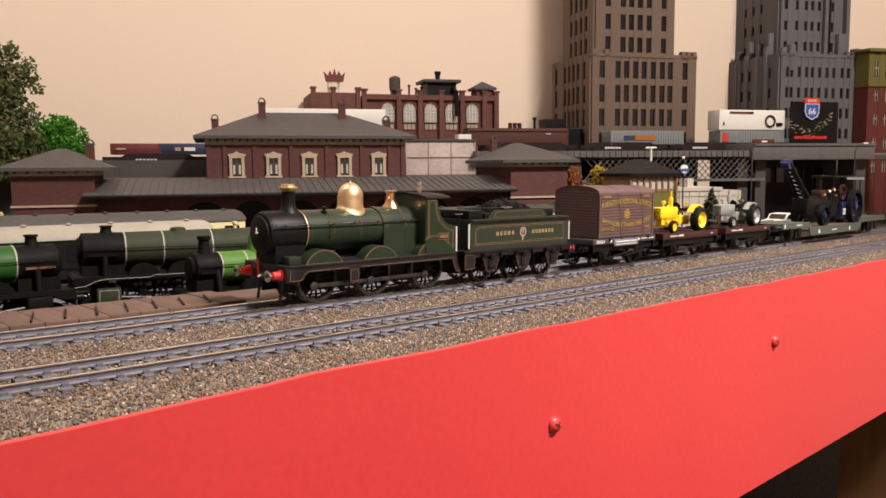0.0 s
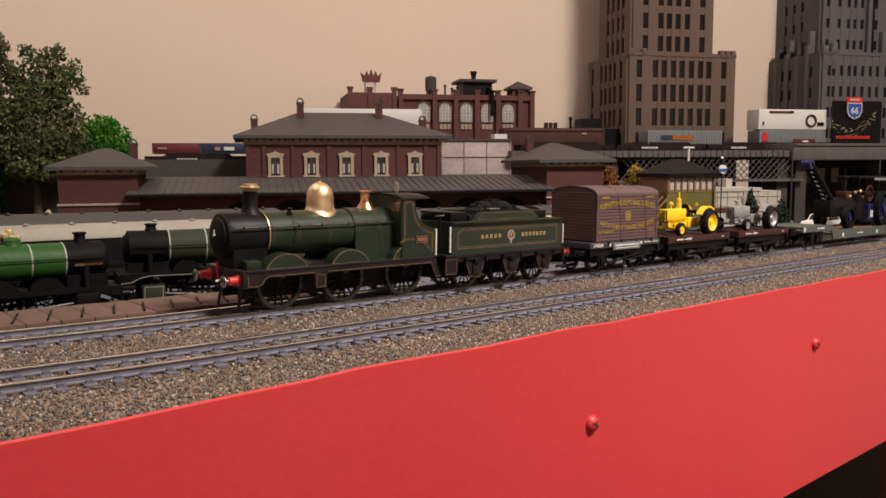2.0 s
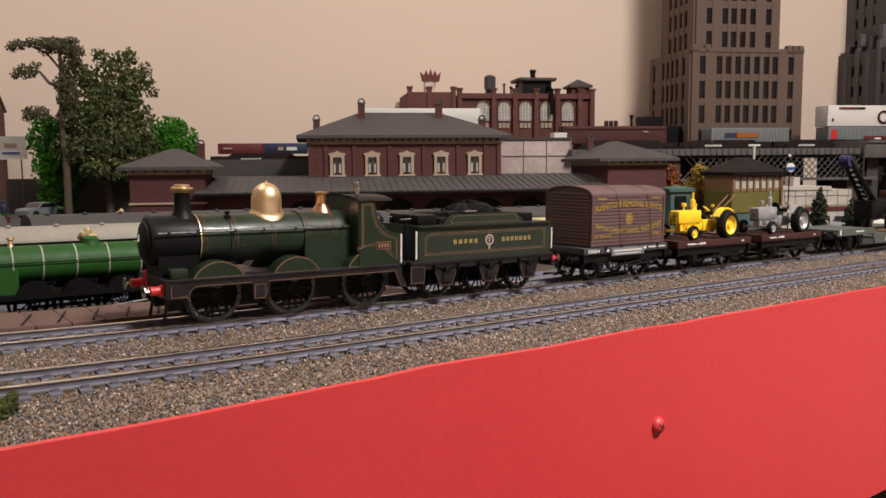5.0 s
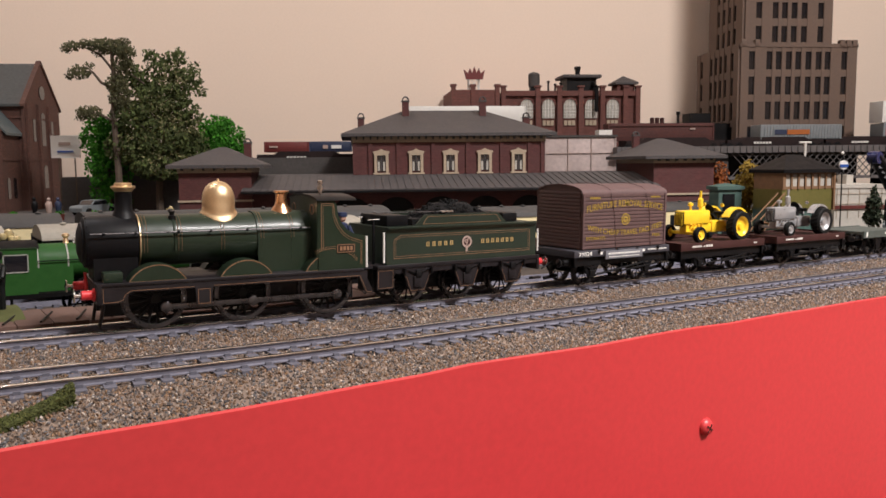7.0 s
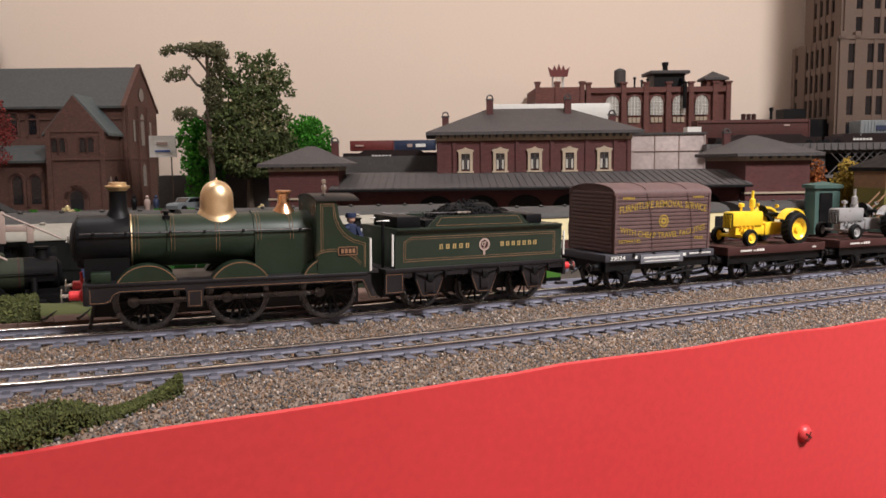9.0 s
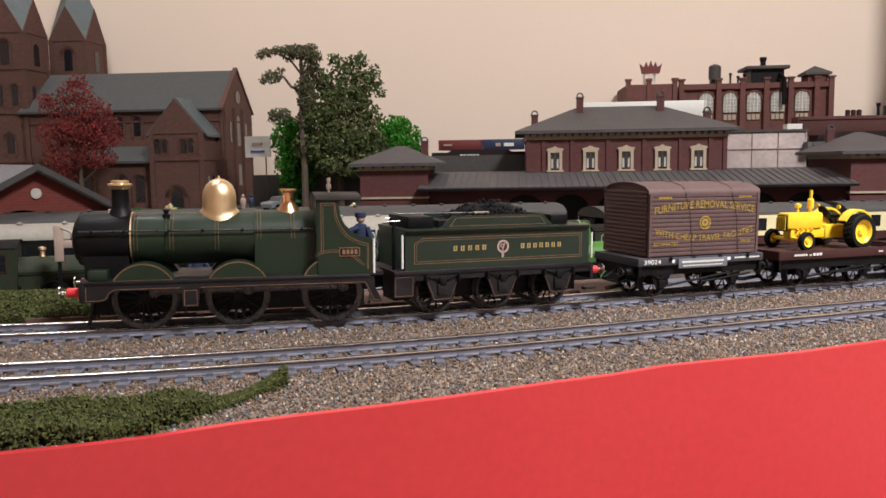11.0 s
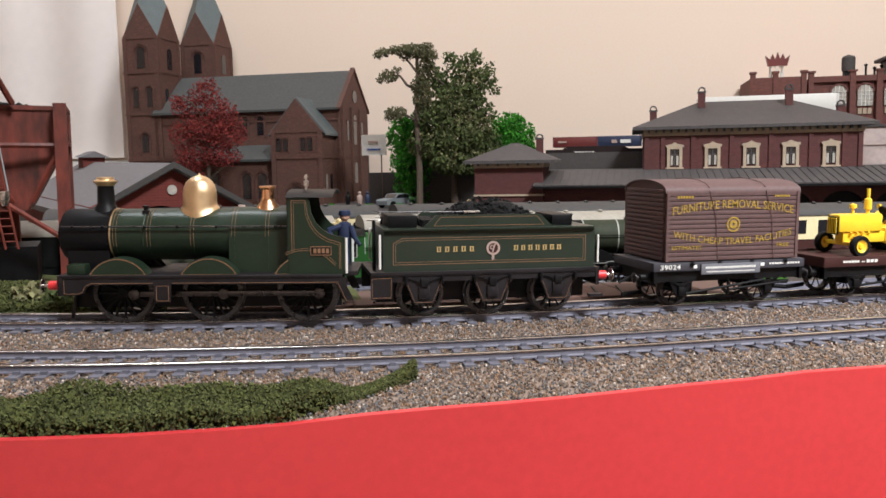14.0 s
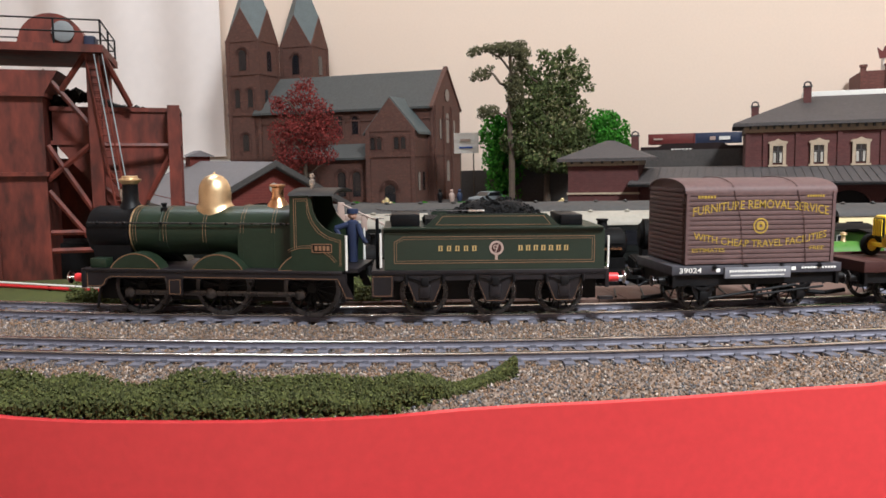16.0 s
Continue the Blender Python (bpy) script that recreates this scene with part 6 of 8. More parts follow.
def build_billboard():
    b = place(thing("billboard", "black highway billboard with a blue and red road shield", "billboard"), 0, 0)
    part("panel", box(0.784, 0.862, 0.962, 0.966, 0.084, 0.1425), DARK, b)
    for a in (0.794, 0.85):
        part("post", box(a - 0.0015, a + 0.0015, 0.966, 0.97, 0.068, 0.13), DARK, b)
    sh = part("shield", slab([(0.8035, 0.128), (0.8035, 0.139), (0.8265, 0.139), (0.8265, 0.128), (0.8230, 0.1215), (0.8150, 0.1175), (0.8070, 0.1215)], "y", 0.959, 0.962), SIGNBLUE, b, "blue road shield")
    part("shield_rim", strip([(0.8035, 0.128), (0.8035, 0.139), (0.8265, 0.139), (0.8265, 0.128), (0.8230, 0.1215), (0.8150, 0.1175), (0.8070, 0.1215)], 0.0009, 0.9585, 0.96, closed=True), WHITE, sh)
    part("shield_number", shifted(letters("66", 0.0125, 0.0006), 0.8150, 0.9587, 0.1285), WHITE, sh, "white number sixty-six")
    hd = part("shield_head", slab([(0.8025, 0.14), (0.8025, 0.1455), (0.8060, 0.1475), (0.8240, 0.1475), (0.8275, 0.1455), (0.8275, 0.14)], "y", 0.959, 0.962), SIGNRED, b, "red head of the shield")
    part("head_text", shifted(letters("ROUTE", 0.0048, 0.0005), 0.8150, 0.9587, 0.1435), WHITE, hd)
    rnd = random.Random(5)
    bm = bmesh.new()
    for k in range(70):
        f = rnd.random()
        a = 0.7780 + 0.073 * f
        z = 0.106 + 0.008 * math.sin(f * 5 + 2.5) + (0.018 * max(0, f - 0.55)) + rnd.uniform(-0.006, 0.006)
        box(a, a + rnd.uniform(0.001, 0.0035), 0.9612, 0.962, z, z + 0.0007, bm)
    tagged(part("light_specks", bm, STONE, b, "small yellow town lights"), kind="stuff")
    bm = bmesh.new()
    for k in range(12):
        box(0.7890 + k * 0.0046, 0.7890 + k * 0.0046 + 0.0034, 0.961, 0.962, 0.0905, 0.0945, bm)
    part("red_marking", bm, SIGNRED, b, "row of red marks")


build_billboard()


# ---- church ----
def arch_pane(parent, face, x, z0, z1, w, off, mat=GLASSDARK):
    """A narrow round-headed window with a brick surround on a face: 'front' at y=off or 'side' at x=off."""
    pts = [(x - w / 2, z0), (x - w / 2, z1 - w / 2)] + arc(x, z1 - w / 2, w / 2, 180, 0, 8)[1:] + [(x + w / 2, z0)]
    big = [(x - w * 0.8, z0 - w * 0.2), (x - w * 0.8, z1 - w / 2)] + arc(x, z1 - w / 2, w * 0.8, 180, 0, 8)[1:] + [(x + w * 0.8, z0 - w * 0.2)]
    if face == "front":
        p = part("window", slab(pts, "y", off - 0.0006, off), mat, parent)
        part("surround", strip(big, w * 0.3, off - 0.0016, off), CHBRICK, p)
    else:
        p = part("window", slab(pts, "x", off, off + 0.0006), mat, parent)
    return p


def build_church():
    c = place(thing("church", "dark brick model church with twin spired towers and a slate roof", "church"), 0, 0)
    # nave, aligned with the wall; its gable faces the station
    na0, na1, nb0, nb1 = -0.69, -0.405, 1.05, 1.165
    eave, ridge = 0.139, 0.1905
    part("nave_wall", box(na0, na1 - 0.001, nb0, nb1, YARD, eave), CHBRICK, c)
    mid = (nb0 + nb1) / 2
    part("gable_wall", slab([(nb0 - 0.002, YARD), (nb0 - 0.002, eave - 0.002), (mid, ridge + 0.002), (nb1 + 0.002, eave - 0.002), (nb1 + 0.002, YARD)], "x", na1 - 0.004, na1), CHBRICK, c)
    part("nave_roof", slab([(nb0 - 0.006, eave - 0.004), (mid, ridge), (nb1 + 0.006, eave - 0.004), (nb1 + 0.006, eave - 0.007), (mid, ridge - 0.004), (nb0 - 0.006, eave - 0.007)], "x", na0, na1 - 0.003), SLATE2, c, "grey-green slate roof")
    part("gable_coping", slab([(nb0 - 0.006, eave - 0.004), (mid, ridge + 0.004), (nb1 + 0.006, eave - 0.004), (nb1 + 0.006, eave - 0.007), (mid, ridge), (nb0 - 0.006, eave - 0.007)], "x", na1 - 0.004, na1 + 0.002), CHBRICK, c)
    for z in (0.066, 0.118):
        part("string_course", box(na0, na1 + 0.001, nb0 - 0.0015, nb1, z, z + 0.002), CHBRICK, c)
    for b in (mid,):
        part("rose_window", lathe([(0.009, 0), (0.009, 0.001), (0, 0.001)], at(na1, b, 0.153) @ AX, seg=20), GLASSDARK, c)
    for b, z0, z1, w in ((mid, 0.085, 0.128, 0.013), (mid - 0.03, 0.09, 0.12, 0.009), (mid + 0.03, 0.09, 0.12, 0.009), (mid, 0.03, 0.06, 0.013)):
        arch_pane(c, "side", b, z0, z1, w, na1)
    for b in (nb0 + 0.004, mid - 0.017, mid + 0.017):
        part("buttress", box(na1, na1 + 0.003, b - 0.003, b + 0.003, YARD, 0.137), CHBRICK, c)
    for a in (-0.60, -0.575, -0.55, -0.525):
        arch_pane(c, "front", a, 0.1, 0.125, 0.009, nb0)
    # porch wing with its own gable
    p0, p1, pb = -0.486, -0.414, 1.0
    part("wing_wall", box(p0, p1, pb, nb0, YARD, 0.102), CHBRICK, c)
    pm = (p0 + p1) / 2
    part("wing_gable", slab([(p0 - 0.001, 0.1), (pm, 0.1445), (p1 + 0.001, 0.1)], "y", pb - 0.001, pb + 0.004), CHBRICK, c)
    part("wing_roof", slab([(p0 - 0.005, 0.0985), (pm, 0.147), (p1 + 0.005, 0.0985), (p1 + 0.005, 0.0955), (pm, 0.143), (p0 - 0.005, 0.0955)], "y", pb + 0.002, nb0 + 0.03), SPIRE, c, "grey slate roof of the wing")
    part("wing_band", box(p0 - 0.001, p1 + 0.001, pb - 0.0016, nb0, 0.0655, 0.0685), CHBRICK, c)
    for a in (-0.476, -0.466, -0.441, -0.431):
        arch_pane(c, "front", a, 0.076, 0.092, 0.0062, pb)
    arch_pane(c, "front", -0.452, YARD, 0.028, 0.016, pb)
    for a in (p0 + 0.003, p1 - 0.003):
        part("pilaster", box(a - 0.003, a + 0.003, pb - 0.002, pb, YARD, 0.1), CHBRICK, c)
    for b in (1.012, 1.03):
        arch_pane(c, "side", b, 0.02, 0.045, 0.008, p1)
    # low aisle
    part("aisle_wall", box(-0.62, p0, 1.012, nb0, YARD, 0.068), CHBRICK, c)
    part("aisle_roof", slab([(1.006, 0.066), (nb0, 0.086), (nb0, 0.083), (1.006, 0.063)], "x", -0.622, p0), SLATE2, c)
    for a in (-0.60, -0.578, -0.53, -0.507):
        arch_pane(c, "front", a, 0.012, 0.046, 0.0115, 1.012)
    # towers
    for a0, b0 in ((-0.735, 1.05), (-0.693, 1.135)):
        w = 0.0565
        tw = part("tower", box(a0, a0 + w, b0, b0 + w, YARD, 0.243), CHBRICK, c, "square brick tower")
        for z in (0.067, 0.133, 0.193):
            part("tower_band", box(a0 - 0.0015, a0 + w + 0.0015, b0 - 0.0015, b0 + w + 0.0015, z, z + 0.0025), CHBRICK, tw)
        for k, (z0, z1, ww) in enumerate(((0.2, 0.23, 0.012), (0.145, 0.172, 0.008), (0.08, 0.105, 0.010))):
            for d in ((-0.011, 0.011) if k == 1 else (0,)):
                arch_pane(tw, "front", a0 + w / 2 + d, z0, z1, ww, b0)
                arch_pane(tw, "side", b0 + w / 2 + d, z0, z1, ww, a0 + w)
        for d in (0.003, w - 0.003):
            part("corner_pilaster", box(a0 + d - 0.003, a0 + d + 0.003, b0 - 0.0012, b0, YARD, 0.243), CHBRICK, tw)
            part("corner_pilaster", box(a0 + w, a0 + w + 0.0012, b0 + d - 0.003, b0 + d + 0.003, YARD, 0.243), CHBRICK, tw)
        bm = bmesh.new()
        h = 0.05
        slab([(a0 - 0.001, 0.242), (a0 + w / 2, 0.242 + h), (a0 + w + 0.001, 0.242)], "y", b0 - 0.001, b0 + 0.003, bm)
        slab([(b0 - 0.001, 0.242), (b0 + w / 2, 0.242 + h), (b0 + w + 0.001, 0.242)], "x", a0 + w - 0.003, a0 + w + 0.001, bm)
        slab([(a0 - 0.001, 0.242), (a0 + w / 2, 0.242 + h), (a0 + w + 0.001, 0.242)], "y", b0 + w - 0.003, b0 + w + 0.001, bm)
        part("tower_gable", bm, CHBRICK, tw)
        # rhombic helm roof
        bm = bmesh.new()
        cx, cy = a0 + w / 2, b0 + w / 2
        top = bm.verts.new((cx, cy, 0.36))
        pts = [(a0, b0, 0.242), (cx, b0, 0.292), (a0 + w, b0, 0.242), (a0 + w, cy, 0.292), (a0 + w, b0 + w, 0.242), (cx, b0 + w, 0.292), (a0, b0 + w, 0.242), (a0, cy, 0.292)]
        vs = [bm.verts.new(p) for p in pts]
        for k in range(0, 8, 2):
            bm.faces.new((vs[k], vs[(k + 1) % 8], top, vs[(k - 1) % 8]))
        part("spire", bm, SPIRE, tw, "pale lead helm spire")


build_church()


# ---- trees ----
def leaves(count, blobs, size, seed, name="crown", flat=1.0):
    """Many small leaf clumps scattered in uneven blobs of (x, y, z, rx, rz)."""
    rnd = random.Random(seed)
    verts, faces = [], []
    total = sum(b[3] ** 2 * b[4] for b in blobs)
    for b in blobs:
        for _ in range(int(count * b[3] ** 2 * b[4] / total) + 1):
            d = Vector((rnd.gauss(0, 1), rnd.gauss(0, 1), rnd.gauss(0, 1))).normalized() * rnd.random() ** 0.4
            if noise.noise((d.x * 2.2 + b[0] * 50, d.y * 2.2, d.z * 2.2 + seed)) < -0.22:
                continue
            c = Vector((b[0] + d.x * b[3], b[1] + d.y * b[3], b[2] + d.z * b[4]))
            m = Euler((rnd.random() * 6.3, rnd.random() * 6.3, rnd.random() * 6.3)).to_matrix()
            s = size * rnd.uniform(0.5, 1.3)
            base = len(verts)
            for p in ((-1, -0.5, 0), (0, -0.7, 0.3), (1, 0, 0), (0.2, 0.8, -0.25), (-0.8, 0.5, 0.2)):
                v = m @ Vector(p) * s
                verts.append((c.x + v.x, c.y + v.y, c.z + v.z * flat))
            faces += [(base, base + 1, base + 2), (base, base + 2, base + 3), (base, base + 3, base + 4)]
    me = bpy.data.meshes.new(name)
    me.from_pydata(verts, [], faces)
    return me


def add_crown(parent, me, mat, label=""):
    me.materials.append(mat)
    ob = new("crown", me)
    ob.parent = parent
    return tagged(ob, label)


def limb(bm, pts, r0, r1):
    """A tapered bent branch through points."""
    n = len(pts) - 1
    for k in range(n):
        p, q = Vector(pts[k]), Vector(pts[k + 1])
        ra, rb = r0 + (r1 - r0) * k / n, r0 + (r1 - r0) * (k + 1) / n
        m = Matrix.Translation(p) @ (q - p).to_track_quat("Z", "Y").to_matrix().to_4x4()
        lathe([(ra, 0), (rb, (q - p).length)], m, bm, 8)
    return bm


def build_trees():
    t = place(thing("pine_tree", "tall model pine with sparse olive foliage pads", "tree"), -0.257, 0.9)
    bm = limb(bmesh.new(), [(0, 0, YARD), (0.001, 0, 0.05), (-0.001, 0, 0.11), (0.001, 0.0, 0.16), (0, 0, 0.182)], 0.0042, 0.0016)
    limb(bm, [(0, 0, 0.14), (-0.012, 0, 0.146), (-0.02, 0, 0.157), (-0.03, 0, 0.158)], 0.0018, 0.0009)
    limb(bm, [(0, 0, 0.105), (-0.014, 0, 0.112), (-0.026, 0, 0.114)], 0.0016, 0.0008)
    limb(bm, [(0, 0, 0.16), (-0.012, 0, 0.176), (-0.03, 0, 0.184)], 0.0014, 0.0008)
    limb(bm, [(0, 0, 0.15), (0.012, 0.002, 0.165)], 0.0014, 0.0007)
    part("trunk", bm, BARK, t)
    add_crown(t, leaves(8500, [(-0.034, 0, 0.157, 0.012, 0.008), (-0.026, 0, 0.1145, 0.014, 0.008), (-0.038, 0, 0.184, 0.012, 0.005), (-0.018, 0, 0.186, 0.015, 0.006), (0.002, 0, 0.183, 0.016, 0.008), (0.01, 0.004, 0.165, 0.013, 0.012), (0.004, 0, 0.145, 0.012, 0.012), (-0.014, 0.004, 0.178, 0.008, 0.005), (0.008, 0, 0.12, 0.009, 0.012), (-0.044, 0, 0.152, 0.006, 0.004), (-0.024, 0.002, 0.164, 0.006, 0.004), (-0.046, 0, 0.180, 0.007, 0.004), (-0.006, 0, 0.189, 0.01, 0.004), (0.012, 0, 0.189, 0.009, 0.004), (-0.036, 0, 0.109, 0.006, 0.005), (0.014, 0, 0.178, 0.012, 0.01), (0.006, 0, 0.132, 0.012, 0.016)], 0.0012, 3), PINE)
    t = place(thing("broadleaf_tree", "full green model broadleaf tree", "tree"), -0.222, 0.93)
    bm = limb(bmesh.new(), [(0, 0, YARD), (0.001, 0, 0.04), (0, 0, 0.09), (0.002, 0, 0.15)], 0.005, 0.0012)
    rnd = random.Random(8)
    for k in range(9):
        z = 0.05 + k * 0.011
        an = rnd.uniform(0, 6.3)
        limb(bm, [(0, 0, z), (0.018 * math.cos(an), 0.018 * math.sin(an), z + 0.012), (0.03 * math.cos(an), 0.03 * math.sin(an), z + 0.018)], 0.0016, 0.0006)
    part("trunk", bm, BARK, t)
    add_crown(t, leaves(17000, [(0.004, 0, 0.172, 0.016, 0.010), (0.024, 0, 0.176, 0.014, 0.010), (0.036, 0, 0.152, 0.018, 0.016), (0.016, 0, 0.158, 0.018, 0.012), (-0.018, 0, 0.15, 0.022, 0.018), (0.012, -0.01, 0.132, 0.030, 0.018), (-0.012, -0.012, 0.11, 0.034, 0.02), (0.03, -0.004, 0.112, 0.022, 0.02), (0.015, -0.012, 0.085, 0.038, 0.02), (-0.02, -0.01, 0.078, 0.034, 0.02), (0.036, -0.006, 0.078, 0.024, 0.02), (0.01, -0.012, 0.058, 0.038, 0.018), (0.044, 0, 0.166, 0.008, 0.006), (-0.004, 0, 0.18, 0.010, 0.006), (0.028, 0, 0.182, 0.008, 0.006), (0.05, 0, 0.14, 0.008, 0.008), (-0.03, 0, 0.124, 0.01, 0.01)], 0.002, 9), LEAF)
    add_crown(t, leaves(3200, [(0.024, -0.01, 0.15, 0.02, 0.02), (0.004, -0.014, 0.118, 0.03, 0.02), (0.026, -0.016, 0.094, 0.03, 0.02), (-0.012, -0.018, 0.08, 0.03, 0.02), (0.012, -0.02, 0.062, 0.034, 0.018)], 0.0014, 31), PALELEAF, "paler olive leaf clumps")
    for a, r, label in ((-0.282, 0.030, "round bright green model bush beside the trees"), (-0.156, 0.029, "round bright green model bush beside the trees")):
        t = place(thing("bush", label, "bush", "bright bushes"), a, 0.955)
        part("trunk", limb(bmesh.new(), [(0, 0, YARD), (0, 0, 0.06)], 0.003, 0.0015), BARK, t)
        add_crown(t, leaves(8000, [(0, 0, 0.086, r, 0.026), (0.004, 0, 0.058, r, 0.034), (-0.004, 0, 0.1, r * 0.75, 0.016), (0.002, 0, 0.025, r * 0.8, 0.03)], 0.0018, int(a * -100)), BRIGHT)
    t = place(thing("red_tree", "model tree with dark red autumn leaves before the church", "tree"), -0.553, 0.95)
    bm = limb(bmesh.new(), [(0, 0, YARD), (0, 0, 0.03), (0.002, 0, 0.08), (0, 0, 0.14)], 0.004, 0.001)
    for k in range(8):
        an = k * 2.4
        limb(bm, [(0, 0, 0.04 + k * 0.011), (0.02 * math.cos(an), 0.02 * math.sin(an), 0.055 + k * 0.012), (0.035 * math.cos(an), 0.035 * math.sin(an), 0.06 + k * 0.012)], 0.0014, 0.0005)
    part("trunk", bm, BARK, t)
    add_crown(t, leaves(12000, [(0.004, 0, 0.163, 0.014, 0.010), (-0.036, 0, 0.142, 0.014, 0.010), (0.038, 0, 0.112, 0.014, 0.012), (0, 0, 0.15, 0.022, 0.016), (-0.022, 0, 0.132, 0.024, 0.016), (0.02, 0, 0.128, 0.024, 0.018), (-0.03, 0, 0.1, 0.024, 0.02), (0.026, 0, 0.098, 0.03, 0.02), (0, 0, 0.105, 0.03, 0.02), (-0.014, 0, 0.072, 0.032, 0.018), (0.022, 0, 0.07, 0.026, 0.014), (-0.02, 0, 0.05, 0.02, 0.01)], 0.0013, 21), REDLEAF)
    for a, b, z, h, mat, label, cnt in ((0.368, 0.79, 0.0, 0.056, ORANGELEAF, "small orange autumn model tree beside the station", 1500), (0.358, 0.712, 0.0, 0.058, GOLDLEAF, "small golden autumn model tree by the signal box", 1800), (0.428, 0.625, YARD, 0.036, LEAF, "small dark green model conifer with shade put into its colour", 1500), (0.456, 0.62, YARD, 0.026, LEAF, "small dark green model conifer with shade put into its colour", 1200)):
        t = place(thing("small_tree", label, "tree", "small trees"), a, b)
        part("trunk", limb(bmesh.new(), [(0, 0, YARD), (0, 0, h * 0.8)], 0.002, 0.0008), BARK, t)
        add_crown(t, leaves(cnt, [(0, 0, h * 0.5, 0.0065, h * 0.3), (0, 0, h * 0.8, 0.003, h * 0.2), (0, 0, h * 0.2, 0.0085, 0.008)] if mat is LEAF else [(0, 0, h * 0.5, 0.013, h * 0.3), (0.003, 0, h * 0.8, 0.008, h * 0.2), (-0.004, 0, h * 0.25, 0.012, 0.012)], 0.0012 if mat is LEAF else 0.0017, int(a * 99)), SHADELEAF if mat is LEAF else mat)


build_trees()


# ---- town square by the church ----
def figurine(a, b, z, mat, label):
    bm = lathe([(0, 0), (0.0028, 0.0002), (0.0024, 0.006), (0.0034, 0.010), (0.0036, 0.0145), (0.0024, 0.0165), (0.001, 0.0172)], seg=10)
    bmesh.ops.create_uvsphere(bm, u_segments=8, v_segments=6, radius=0.0021, matrix=at(0, 0, 0.0188))
    f = part("figurine", bm, mat, None)
    tagged(f, label, "figurine", "small figures")
    place(f, a, b, z)


structure("church_square", box(-0.75, -0.19, 0.80, 1.2, YARD + 0.003, 0.004), CONCRETE, "grey paved square before the church", "pavement", BACK)
figurine(-0.330, 0.9, 0.004, PINK, "small model figure in pale clothes on the square")
figurine(-0.352, 0.92, 0.004, DARK, "small model figure in dark clothes on the square")
figurine(-0.322, 0.905, 0.004, CONTBLUE, "small model figure in blue clothes on the square")


def planter(a, b):
    p = place(thing("planter", "small orange flower tub on the square", "planter", "planters"), a, b, 0.004)
    part("tub", lathe([(0.0036, 0), (0.0044, 0.006), (0.0038, 0.006), (0, 0.0055)], seg=12), BLDRED, p)
    add_crown(p, leaves(60, [(0, 0, 0.0075, 0.0042, 0.002)], 0.0012, int(a * 500)), BRIGHT)


for a in (-0.475, -0.43, -0.385, -0.345, -0.30, -0.265):
    planter(a, 0.845)


def small_car(a, b, turn, mat, label, z=0.004):
    c = place(thing("parked_car", label, "car", "model cars"), a, b, z, turn)
    pts = [(-0.025, 0.004), (-0.0255, 0.0085), (-0.0235, 0.0105), (-0.012, 0.0115), (-0.007, 0.0165), (0.009, 0.0168), (0.0145, 0.0118), (0.0245, 0.0108), (0.0255, 0.0075), (0.025, 0.004)]
    part("body", slab(pts, "y", -0.0095, 0.0095), mat, c)
    part("side_window", slab([(-0.0105, 0.0117), (-0.0065, 0.0157), (0.0085, 0.016), (0.012, 0.0119)], "y", -0.0099, -0.0095), GLASSDARK, c)
    part("windscreen", slab([(-0.0125, 0.0118), (-0.0075, 0.0163), (-0.007, 0.0163), (-0.0118, 0.0118)], "y", -0.008, 0.008), GLASSDARK, c)
    for x in (-0.016, 0.016):
        for y in (-0.0095, 0.0095):
            part("wheel", lathe([(0.0042, -0.0012), (0.0042, 0.0012), (0.0025, 0.0014), (0, 0.0012)], at(x, y, 0.0042) @ AY, seg=14), TYRE, c)


small_car(-0.293, 0.93, 60, CONTGREY, "silver model car parked by the trees")
small_car(-0.262, 0.985, 10, CONTBLUE, "dark blue model car parked by the trees")
small_car(0.541, 0.672, 25, WHITE, "white and black model car parked beyond the line", -0.0095)
small_car(0.483, 0.664, 40, CONTGREY, "pale model car parked beyond the line", -0.0095)
structure("square_hedge", box(-0.36, -0.17, 1.03, 1.05, 0.0, 0.045), CONCRETE, "low grey wall behind the square", "wall", BACK)
bb = place(thing("billboard", "white advertising board with faded marks on two posts", "billboard"), 0, 0)
part("panel", box(-0.3595, -0.3265, 1.0, 1.003, 0.068, 0.0945), WHITE, bb)
part("marking", box(-0.350, -0.337, 0.9985, 1.0, 0.083, 0.0865), PINK, bb, "pale red painted bar")
part("marking", box(-0.352, -0.334, 0.9985, 1.0, 0.0745, 0.0765), SIGNBLUE, bb, "blue painted bar")
for a in (-0.352, -0.334):
    part("post", box(a - 0.0006, a + 0.0006, 1.003, 1.0045, 0.0, 0.07), BARK, bb)


